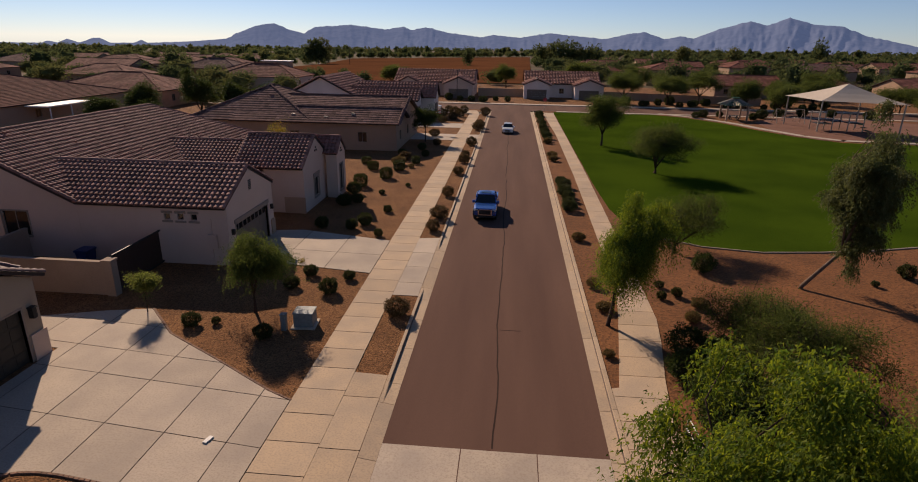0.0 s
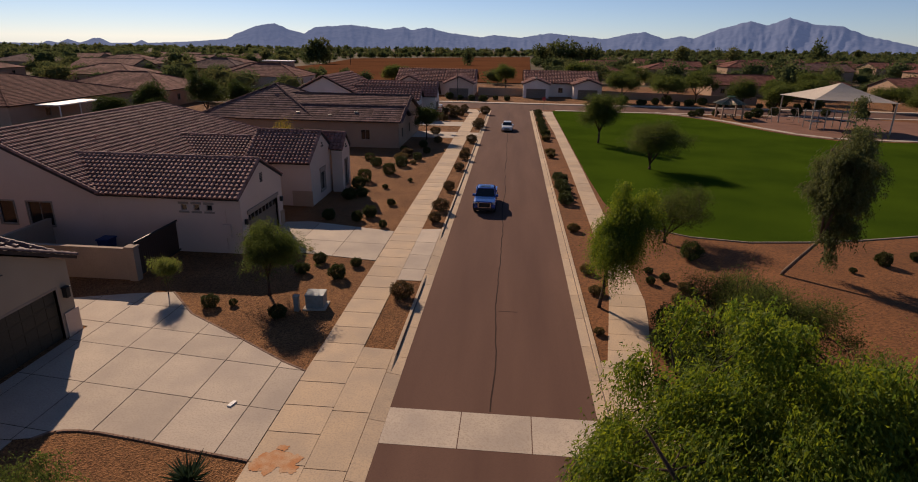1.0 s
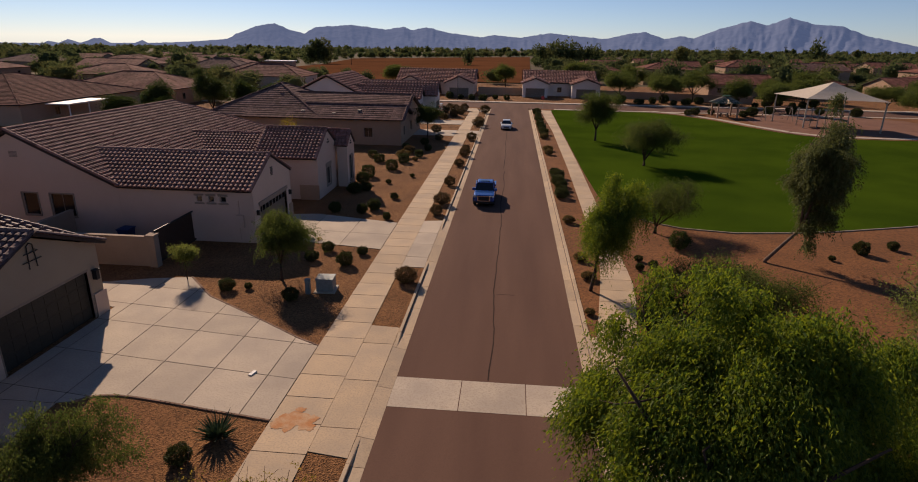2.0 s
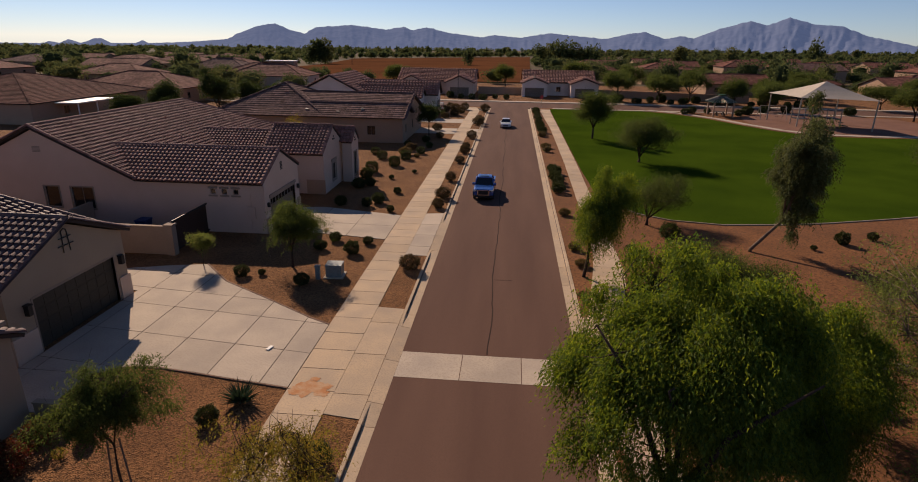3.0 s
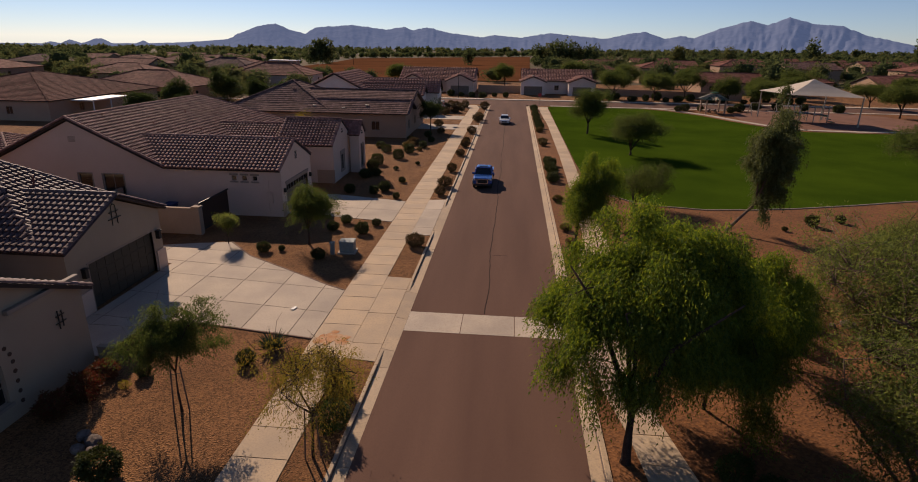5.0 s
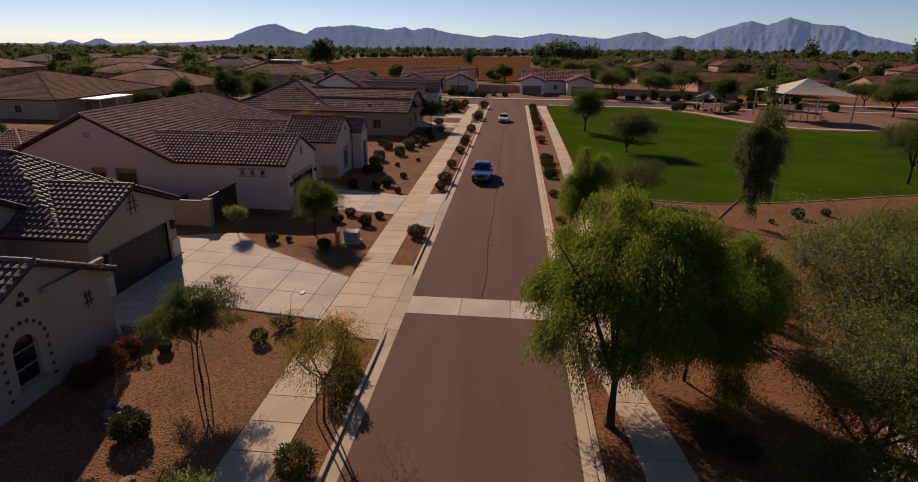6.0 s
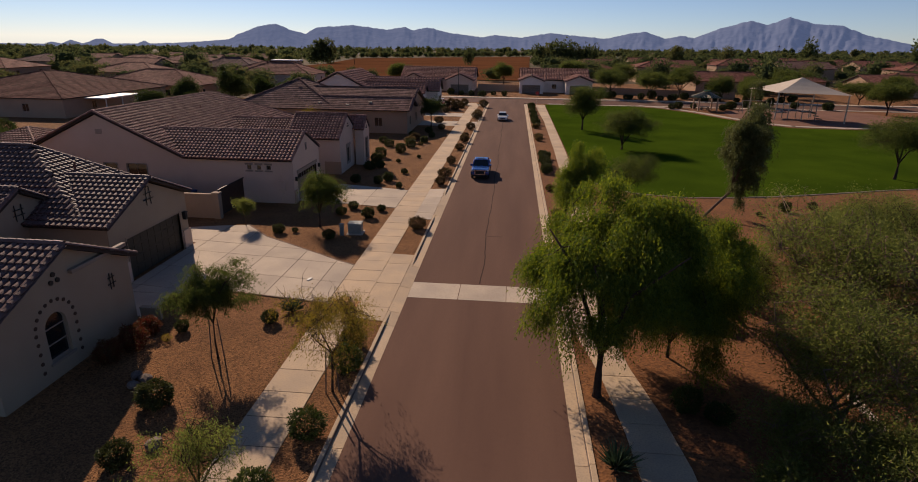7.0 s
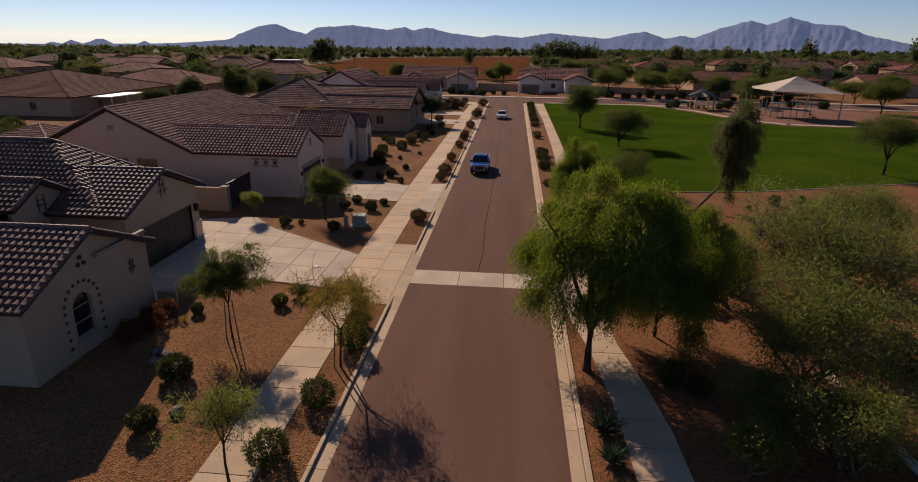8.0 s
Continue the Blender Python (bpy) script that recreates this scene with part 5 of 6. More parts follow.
tree("palo_verde_tree", "open olive-green tree by the low wall", (14.0, 5.2), 7.2, 4.4, LEAF_OLIVE, BARK_P, 20, clear=0.1, n_clumps=230, leaves=150, clump=0.8, size=(0.15, 0.042), trunk=0.10, forks=7, low=-0.95, hollow=0.25, twig=0.09, trunks=3, offset=(-0.5, -0.8))
tree("palo_verde_tree", "low bushy olive-green tree at the foot of the bank", (13.2, 0.6), 4.2, 2.4, LEAF_OLIVE, BARK_P, 36, clear=0.08, n_clumps=90, leaves=170, clump=0.7, size=(0.14, 0.04), trunk=0.07, forks=6, low=-0.8, hollow=0.25, twig=0.1, trunks=3)
tree("palo_verde_tree", "small bushy olive-green tree on shaded dirt", (10.0, 0.2), 2.4, 1.5, LEAF_OLIVE, BARK_P, 37, clear=0.08, n_clumps=50, leaves=160, clump=0.55, size=(0.13, 0.038), trunk=0.05, forks=5, low=-0.8, hollow=0.25, twig=0.1, trunks=3)
tree("palo_verde_tree", "low bushy olive-green tree beside the walk", (11.2, 2.2), 3.4, 2.1, LEAF_OLIVE, BARK_P, 35, clear=0.08, n_clumps=80, leaves=170, clump=0.65, size=(0.12, 0.032), trunk=0.06, forks=6, low=-0.8, hollow=0.25, twig=0.1, trunks=3)
tree("palo_verde_tree", "dark spreading tree at the dirt edge", (22.0, 19.5), 6.4, 5.2, LEAF_OLIVE, BARK, 26, clear=0.16, n_clumps=210, leaves=330, clump=0.95, size=(0.13, 0.034), trunk=0.13, forks=7, low=-0.4, hollow=0.2, twig=0.09, trunks=2)
tree("palo_verde_tree", "tangled olive-green tree beyond the headwall", (24.0, 9.0), 6.6, 4.4, LEAF_OLIVE, BARK, 32, clear=0.16, n_clumps=120, leaves=330, clump=1.0, size=(0.13, 0.032), trunk=0.13, forks=7, low=-0.5, hollow=0.2, twig=0.09, trunks=2)
tree("palo_verde_tree", "low airy olive-green tree on the dirt slope", (13.4, 14.6), 4.6, 3.4, LEAF_OLIVE, BARK, 33, clear=0.14, n_clumps=110, leaves=260, clump=0.85, size=(0.12, 0.03), trunk=0.09, forks=6, low=-0.4, hollow=0.2, twig=0.09, trunks=3)
tree("mesquite_tree", "low dark tree with a bent trunk at the lawn edge", (11.7, 39.2), 4.2, 3.2, LEAF_MESQ, BARK, 21, clear=0.12, n_clumps=85, leaves=230, clump=0.8, size=(0.13, 0.04), trunk=0.12, low=-0.5, offset=(0.9, 0.8), rag=3, twig=0.08)
tree("mesquite_tree", "dark tree at the far side of the lawn", (43.0, 51.5), 7.0, 4.2, LEAF_MESQ, BARK, 22, clear=0.25, n_clumps=110, leaves=300, clump=1.0, size=(0.17, 0.06), trunk=0.16, low=-0.3)
tree("street_tree", "thin young tree with drooping bronze leaves tied to stakes", (-11.3, 7.3), 5.0, 1.4, LEAF_MESQ, BARK, 23, clear=0.34, n_clumps=70, leaves=560, weep=0.45, clump=0.5, size=(0.10, 0.03), trunk=0.05, low=-0.6, rag=4, twig=0.14, hollow=0.2)
tree("street_tree", "thin tree with sparse yellow-green leaves in the planting strip", (-5.45, 5.29), 5.2, 2.6, LEAF_YEL, BARK, 24, lean=(0.04, 0.03), clear=0.33, n_clumps=105, leaves=150, weep=1.0, clump=0.62, size=(0.10, 0.028), trunk=0.055, low=-0.45, rag=4, twig=0.16, hollow=0.2)
tree("street_tree", "thin young tree with fine green leaves in the planting strip", (-7.0, -2.0), 4.4, 1.5, LEAF_OLIVE, BARK, 25, clear=0.33, n_clumps=55, leaves=130, weep=0.8, clump=0.55, size=(0.10, 0.028), trunk=0.05, low=-0.5, rag=4, twig=0.16, hollow=0.2)
tree("street_tree", "round dark green street tree in a front yard", (-12.0, 82.5), 5.3, 2.2, LEAF_DARK, BARK, 27, clear=0.36, n_clumps=70, leaves=260, clump=0.7, size=(0.15, 0.07), trunk=0.09, low=-0.8)
tree("citrus_tree", "small yellow-green tree between two houses", (-27.0, 66.0), 4.6, 1.9, LEAF_YEL, BARK, 28, clear=0.2, n_clumps=40, leaves=90, clump=0.6, size=(0.16, 0.07), trunk=0.08)
for i, (x, y, hgt, r) in enumerate(((-57, 88, 7.8, 3.0), (-51, 94, 9.4, 3.0), (-46.5, 97, 7.6, 2.8), (-54, 84, 5.0, 2.4), (-44, 103, 6.4, 2.6), (-64, 88, 5, 2.6), (-50, 40, 3.4, 1.9), (-55, 45, 3.6, 2.0))):
    tree("garden_tree", "dark green back-garden tree behind tiled roofs", (x, y), hgt, r, LEAF_DARK, BARK, 40 + i, clear=0.2, n_clumps=70, leaves=230, clump=1.0, size=(0.24, 0.11), trunk=0.14, group="back garden trees")
for i, (x, y, hgt, r) in enumerate(((27, 148, 8, 5.6), (37, 146, 8, 5.6), (46, 152, 8.5, 6), (33, 168, 8, 5.6), (70, 146, 7, 5), (54, 143, 6, 4), (76, 158, 8, 6), (100, 150, 8, 6), (57, 132, 6, 4), (64, 150, 6, 4.5), (80, 118, 7, 5), (88, 104, 7, 5), (96, 112, 8, 6), (86, 140, 6, 5), (20, 186, 9, 5), (-2, 190, 7, 4), (-36, 178, 7, 4))):
    tree("mesquite_tree", "dark umbrella-shaped park tree beyond the cross street", (x, y), hgt, r, LEAF_MESQ, BARK, 60 + i, clear=0.2, n_clumps=80, leaves=240, clump=1.3, size=(0.30, 0.13), trunk=0.18, group="park trees", low=-0.3)

# ---- shrubs ----
hedge = shrub_proto("hedge_shrub", "clipped box-shaped dark green shrub on gravel", LEAF_HEDGE, 1, 0.55, 1.0, 2600, (0.12, 0.072), square=1, group="clipped yard shrubs")
place(hedge, [(-15.0, 62.9, 1.0), (-12.7, 58.8, 1), (-12.1, 63.0, 1.1), (-14.4, 54.9, 1.05), (-16.5, 66, 0.9), (-10.9, 67.0, 0.9)], 1, 0.08)
rnd = shrub_proto("shrub", "rounded olive-green desert shrub on gravel", LEAF_HEDGE, 2, 0.5, 0.75, 3600, (0.085, 0.048), group="rounded yard shrubs")
place(rnd, [(-15.44, 24.9, 0.85), (-11.7, 32.0, 0.8), (-9.24, 31.7, 0.7), (-9.85, 29.6, 1.0), (-12.2, 30.1, 0.8), (-11.4, 24.1, 1.0), (-14.3, 25.2, 0.45), (-11.7, 52.2, 0.6), (-9.8, 55.4, 0.5), (-9.95, 46.3, 0.6),
            (-9.3, 39.9, 0.6), (-10.95, 42.6, 1.0), (-14.3, 52.0, 1.3), (-11.7, 41.4, 0.9), (-14.0, 41.4, 0.9), (-14.1, 47.9, 1.2), (-13.2, 49.0, 1.0), (-11.96, 3.6, 1.15), (-10.36, 10.9, 0.8), (-14.2, 9.5, 0.7), (-11.3, 0.3, 1.0),
            (-12.5, -4, 0.8), (25.2, 36.3, 1.0), (22.4, 34.6, 0.5), (28, 37.5, 0.8), (9.9, 31.6, 0.7), (8.95, 31.1, 0.6), (9.2, 32.8, 0.6), (-13.4, 72, 1.2), (-11.5, 76, 1.1), (-10.4, 71.5, 1.0), (-15.6, 77, 1.3), *[(20 + 2.3 * k + (k * 7 % 5) * 0.4, 141.8 + (k * 5 % 4) * 1.7, 1.6 + 0.25 * (k % 4)) for k in range(24)],
            *[(-30 + 2.9 * k, 142.5 + (k * 3 % 4) * 1.5, 1.4 + 0.25 * (k % 3)) for k in range(11)], (36.5, 121.0, 1.6), (38.5, 123.0, 1.8), (42.0, 124.0, 1.5), (47.5, 121.0, 1.9), (50.0, 123.5, 2.1), (55.0, 127.5, 2.0), (60.0, 128.5, 2.2), (66.0, 128.8, 2.0), (72.0, 126.0, 2.2)], 2, 0.12)
dark = shrub_proto("shrub", "large dense dark green shrub", LEAF_DARK, 3, 0.75, 1.25, 3600, (0.12, 0.056), group="dark shrubs")
place(dark, [(12.6, 35.8, 1.0), (8.6, 5.5, 0.75), (9.6, 4.9, 0.65), (8.6, 24.8, 1.1), (8.0, 22.6, 1.0), (8.6, 20.6, 1.2), (9.6, 21.2, 1.3), (8.4, 19.0, 1.2), (10.6, 19.6, 1.4), (9.8, 23.6, 1.2), (11.4, 17.6, 1.4), (-5.5, 2.4, 0.85), (-5.3, 6.9, 0.85), (-5.6, 9.0, 0.7), (-6.1, -0.9, 0.8),
             (11.5, 14.5, 1.2), (19.0, 7.5, 1.3), (14.8, 16.0, 1.3), (18.6, 15.0, 1.2), (-44.5, 34.5, 1.2), (-47, 36, 1.3), (-57, 38, 1.6), (-58, 47, 1.7), (-62, 50, 1.5), (-66, 56, 1.8), (-70, 62, 1.8), (-64, 43, 1.4)], 3, 0.12)
fluffy = shrub_proto("shrub", "rounded blooming shrub with brownish tips in the planting strip", LEAF_BROWN, 4, 0.62, 1.0, 3600, (0.10, 0.05), group="strip shrubs")
place(fluffy, [(-5.5, 27.3, 1.05), (-5.5, 41.8, 0.85), (-5.45, 45.2, 1.0), (-5.5, 52.3, 0.9), (-5.4, 62.0, 0.8), (-5.3, 68.3, 1.0), (-5.3, 80.8, 1.0), (-5.2, 95.8, 1.5), (-5.2, 99.0, 1.2), (-5.0, 116.2, 1.3), (-5.4, 72, 0.8),
               (-12.5, 69, 1.2), (-10, 80, 1.0), (-11.4, 88, 1.2), (-12, 104, 1.2), (-10.5, 108, 1.4), (-13, 112, 1.5), (-11, 116, 1.5), (-9.6, 112.6, 1.3), (-9.4, 119, 1.2), (-12.6, 120, 1.4), (-15, 108.5, 1.4)], 4, 0.12)
dry = shrub_proto("shrub", "low dry brownish-green shrub in the planting strip", LEAF_DRY, 5, 0.5, 0.6, 2600, (0.11, 0.045), group="dry strip shrubs")
place(dry, [(5.3, 41.0, 0.8), (5.35, 32.4, 0.8), (5.5, 29.2, 0.7), (4.98, 24.2, 0.5), (5.4, 71.2, 1.2), (5.4, 74.0, 1.1), (5.35, 84.4, 1.1), (-12.7, 66.0, 1.5), (-11.0, 64.5, 0.7), (9.9, 28.4, 0.8), (10.8, 30.2, 0.8), (9.5, 26.6, 0.7)], 5, 0.15)
row = shrub_proto("shrub", "dark green shrub in a continuous row beside the kerb", LEAF_HEDGE, 6, 0.62, 0.85, 3000, (0.11, 0.055), group="row along the park kerb")
place(row, [(5.35 + 0.1 * (k % 3), y, 1.0) for k, y in enumerate((49.0, 50.6, 52.4, 54.0, 55.8, 57.4, 59.0, 86, 88.5, 91, 93.5, 96, 98.5, 101, 103.5, 106, 108.5, 111, 113.5, 116, 118))], 6, 0.15)
spike = shrub_proto("agave", "grey-green spiky agave rosette on gravel", AGAVE, 7, 0.6, 0.9, 170, (0.75, 0.085), spiky=True, category="agave", group="agaves")
place(spike, [(-9.7, 12.3, 1.15), (5.35, 1.9, 1.1), (5.4, 0.3, 1.0), (5.5, -1.6, 1.0)], 7, 0.1)
red = shrub_proto("shrub", "red and orange blooming shrub against the house wall", LEAF_RED, 8, 0.6, 1.1, 2400, (0.11, 0.055), group="blooming shrubs")
place(red, [(-15.4, 7.6, 1.1), (-15.6, 9.1, 0.9), (-15.8, 6.4, 0.9)], 8, 0.1)
yel = shrub_proto("shrub", "tiny yellow tufted plant on gravel", LEAF_YEL, 9, 0.3, 0.35, 500, (0.08, 0.03), group="small tufts")
place(yel, [(-14.4, 8.5, 0.8), (-9.7, 46.5, 0.7), (-13.0, 34.0, 0.7)], 9, 0.1)

# ---- walls, gates, yard things ----
def garden_wall(name, pts, h, label, thick=0.2, material=None):
    w = thing(name, label, "garden wall", kind="")
    for (a, b) in zip(pts, pts[1:]):
        a, b = Vector(a), Vector(b)
        u = (b - a).normalized()
        n = Vector((-u.y, u.x)) * thick / 2
        q = [a - n, b - n, b + n, a + n]
        part("wall", prism([(p.x, p.y) for p in q], -0.25, h), material or BLOCK, w)
        c = [a - n * 1.4, b - n * 1.4, b + n * 1.4, a + n * 1.4]
        part("coping", prism([(p.x, p.y) for p in c], h + 0.002, h + 0.08), material or BLOCK, w)
    return w


garden_wall("garden_wall", [(-30.5, 27.9), (-21.6, 27.9)], 1.85, "tan stuccoed block wall beside the pale house")
garden_wall("garden_wall", [(-30.5, 22.2), (-30.5, 32.8)], 1.85, "tan stuccoed block wall closing the side yard")
garden_wall("planter_wall", [(-16.95, 10.62), (-15.9, 10.62)], 0.55, "low stuccoed stub wall beside the entry path", material=STUCCO_B)
post = thing("gate_pier", "tan stuccoed gate pier with a flat cap", "gate pier")
part("shaft", boxes((-21.75, -21.25, 27.65, 28.15, -0.2, 1.98)), BLOCK, post)
part("cap", boxes((-21.8, -21.2, 27.6, 28.2, 1.982, 2.08)), BLOCK, post)
gate = thing("gate", "dark brown double side-yard gate", "gate")
part("gate_frame", boxes((-21.56, -21.48, 28.2, 32.8, 0.1, 0.2), (-21.56, -21.48, 28.2, 32.8, 2.1, 2.2)), IRON, gate)
for k in range(21):
    y = 28.22 + k * 0.21
    part("board", boxes((-21.54, -21.5, y, y + 0.195, 0.05, 2.18)), GATE, gate)
bin_ = thing("wheelie_bin", "dark blue plastic wheelie bin by the side wall", "bin")
bm = bmesh.new()
v = [bm.verts.new(p) for p in ((-26.2, 31.4, -0.04), (-25.6, 31.4, -0.04), (-25.6, 32.1, -0.04), (-26.2, 32.1, -0.04), (-26.28, 31.32, 1.0), (-25.52, 31.32, 1.0), (-25.52, 32.18, 1.0), (-26.28, 32.18, 1.0))]
for f in ((3, 2, 1, 0), (4, 5, 6, 7), (0, 1, 5, 4), (1, 2, 6, 5), (2, 3, 7, 6), (3, 0, 4, 7)):
    bm.faces.new([v[i] for i in f])
part("body", bm, BLUEBIN, bin_)
part("lid", boxes((-26.32, -25.48, 31.26, 32.22, 1.002, 1.1)), BLUEBIN, bin_)
for y in (31.6, 32.0):
    part("wheel", tube([(-25.56, y - 0.03, 0.1), (-25.56, y + 0.03, 0.1)], [0.1, 0.1], 10), RUBBER, bin_)

box = thing("utility_box", "pale grey-green metal transformer box on a concrete pad", "utility box", (-9.85, 25.65, 0), turn=4)
part("pad", boxes((-0.6, 0.6, -0.58, 0.58, -0.1, 0.03)), CONCRETE, box)
part("cabinet", boxes((-0.48, 0.48, -0.42, 0.42, 0.032, 0.72)), GREENBOX, box, bevel=0.03)
part("lid", boxes((-0.51, 0.51, -0.45, 0.45, 0.722, 0.78)), GREENBOX, box, bevel=0.02)
ped = thing("cable_pedestal", "small grey cable pedestal beside the transformer box", "utility box", (-10.7, 25.0, 0))
part("post", boxes((-0.13, 0.13, -0.13, 0.13, -0.1, 0.75)), GREENBOX, ped, bevel=0.03)
part("cap", boxes((-0.15, 0.15, -0.15, 0.15, 0.752, 0.84)), GREENBOX, ped)

paper = thing("newspaper", "folded white newspaper lying on the driveway", "newspaper", (-10.25, 16.5, 0.006), turn=75)
part("folded_paper", boxes((-0.2, 0.2, -0.09, 0.09, 0.0, 0.045)), WHITE, paper, bevel=0.02)
part("band", boxes((-0.02, 0.02, -0.094, 0.094, 0.02, 0.049)), WHITE, paper)

# rust stain on the walk by the driveway
bm = bmesh.new()
rng = random.Random(4)
def blot(x, y, r, z, n=36, seed=0.0):
    ring = [(x + r * (1.35 + 0.75 * noise.noise((math.cos(t) * 2.2, math.sin(t) * 2.2, seed)) + 0.2 * noise.noise((math.cos(t) * 7, math.sin(t) * 7, seed))) * math.cos(t),
             y + r * (1.0 + 0.75 * noise.noise((math.cos(t) * 2.2, math.sin(t) * 2.2, seed)) + 0.2 * noise.noise((math.cos(t) * 7, math.sin(t) * 7, seed))) * math.sin(t)) for t in (k * math.tau / n for k in range(n))]
    bm.faces.new([bm.verts.new((px, py, z)) for px, py in ring])
for k, (x, y, r) in enumerate(((-7.25, 13.55, 0.52), (-6.75, 13.2, 0.24), (-7.75, 13.3, 0.26), (-6.65, 13.75, 0.16), (-7.3, 14.2, 0.14), (-7.9, 13.1, 0.15))):
    blot(x, y, r, 0.006 + 0.001 * k, seed=k * 3.7)
tagged(part("rust_stain", bm, RUST, None), "irregular orange rust stain on the concrete walk", "stain", "", "stuff")

# stones
def rock_mesh(seed, s=1.0):
    rng = np.random.default_rng(seed)
    bm = bmesh.new()
    bmesh.ops.create_icosphere(bm, subdivisions=2, radius=s)
    for v in bm.verts:
        v.co *= 1 + 0.25 * noise.noise(v.co * 1.7 / s + Vector((seed * 3.1, 0, 0)))
        v.co.z *= 0.7
    me = bpy.data.meshes.new("rock")
    bm.to_mesh(me)
    bm.free()
    me.materials.append(ROCK)
    return me


rocks = [rock_mesh(k) for k in range(4)]
for i, (x, y, s) in enumerate(((-10.6, 1.3, 0.28), (-13.3, 5.1, 0.3), (-13.6, 4.7, 0.22), (-13.1, 4.75, 0.18), (-13.9, 5.4, 0.24))):
    tagged(put("boulder", rocks[i % 4], m=pose(x, y, s * 0.3, 0, 0, i * 50) @ Matrix.Diagonal((s, s * 1.2, s, 1))), "brownish landscape boulder on gravel", "boulder", "yard boulders")
rip = random.Random(6)
for k in range(60):
    x, y, s = 20.2 + rip.gauss(0, 1.1), 15.6 + rip.gauss(0, 1.3), rip.uniform(0.12, 0.32)
    tagged(put("boulder", rocks[k % 4], m=pose(x, y, s * 0.3, 0, 0, k * 50) @ Matrix.Diagonal((s, s * 1.2, s, 1))), "grey riprap stone in a heap on the dirt", "boulder", "riprap heap")

# scattered pebbles over the nearer gravel
rng = np.random.default_rng(12)
P, F = [], []
for k in range(9000):
    left = k % 4
    if left:
        x, y = rng.uniform(-15.5, -4.9), rng.uniform(-6, 33)
        if -8.25 < x < -6.2 or (11 < y < 19 and x > -20) or (y > 12 and y < 26.5 and x < -8 and y < 26.5 - (x + 18) * 0.75 and y > 13):
            continue
    else:
        x, y = rng.uniform(7.9, 26), rng.uniform(0, 38)
    s = rng.uniform(0.010, 0.028)
    b = len(P)
    z = -0.03
    P += [(x - s, y, z), (x, y - s, z), (x + s, y, z), (x, y + s, z), (x + s * 0.2, y + s * 0.1, z + s)]
    F += [(b, b + 1, b + 4), (b + 1, b + 2, b + 4), (b + 2, b + 3, b + 4), (b + 3, b, b + 4)]
tagged(put("pebbles", mesh("pebbles", P, F, PEBBLE)), "loose pebbles on the gravel", "pebbles", "", "stuff")

# ---- low wall and handrail by the culvert ----
lw = thing("retaining_wall", "low rough concrete headwall with a pale top edge", "retaining wall")
part("wall", boxes((15.05, 15.35, -6, 6.6, -0.25, 0.42)), BLOCK, lw)
bank = bmesh.new()
ring = [(13.2, -0.05), (14.0, 0.12), (15.04, 0.40), (15.04, -0.25), (13.2, -0.25)]
ends = [[bank.verts.new((x, y, z)) for x, z in ring] for y in (-6, 6.4)]
for k in range(5):
    bank.faces.new((ends[0][k], ends[1][k], ends[1][(k + 1) % 5], ends[0][(k + 1) % 5]))
bank.faces.new(ends[0][::-1]), bank.faces.new(ends[1])
structure("ground_bank", bank, DIRT, "orange dirt bank sloping up to the headwall")
for k in range(14):
    part("capstone", boxes((15.0, 15.4, -6 + k * 0.9 + 0.01, -6 + k * 0.9 + 0.88, 0.422, 0.47)), CONCRETE, lw)
rail = thing("handrail", "pale painted steel pipe handrail at the culvert", "handrail")
part("headwall", boxes((6.98, 8.3, 17.5, 17.75, -0.2, 0.35)), BLOCK, rail)
for z in (0.50, 0.95):
    part("rail", tube([(6.84, 18.4, z), (6.95, 15.9, z)], [0.03, 0.03], 8), WHITE, rail)
for k in range(3):
    part("post", tube([(6.84 + 0.055 * k, 18.4 - 1.25 * k, -0.1), (6.84 + 0.055 * k, 18.4 - 1.25 * k, 0.97)], [0.03, 0.03], 8), WHITE, rail)

# ---- stakes by the young trees ----
for (x, y) in ((-11.3, 7.3), (-5.45, 5.29)):
    st = thing("tree_stakes", "two wooden stakes with a tie holding a young tree", "tree stakes")
    for d in (-0.2, 0.2):
        part("stake", tube([(x + d * 1.2, y + d * 0.6, -0.1), (x + d * 0.7, y + d * 0.4, 1.9)], [0.03, 0.028], 6), BARK_P, st)
    part("tie", tube([(x - 0.16, y - 0.09, 1.6), (x + 0.16, y + 0.09, 1.6)], [0.012, 0.012], 5), RUBBER, st)

# ---- park: shade sail, shelter, play things ----
structure("playground", prism([(44.5, 101), (48, 95.2), (54, 93.6), (64, 93.8), (74, 98), (80, 108), (78, 120), (66, 127), (54, 126), (46, 116)], -0.04, 0.02), SAND, "pinkish sand playground surface", "playground")
walk_pts = [(30, 126), (35.0, 122.0), (40.2, 114), (43.4, 105.5), (46.6, 98.8), (51, 94.4), (60, 93.6), (70, 94.6), (90, 98)]
bm = bmesh.new()
for a, b in zip(walk_pts, walk_pts[1:]):
    d = Vector((b[0] - a[0], b[1] - a[1])).normalized()
    n = Vector((-d.y, d.x)) * 1.5
    prism([a, b, (b[0] + n.x, b[1] + n.y), (a[0] + n.x, a[1] + n.y)], -0.04, 0.035, bm)
structure("park_path", bm, CONCRETE, "curved pale concrete path round the playground", "path")
sail = thing("shade_canopy", "large cream fabric shade canopy on pale steel posts", "shade canopy")
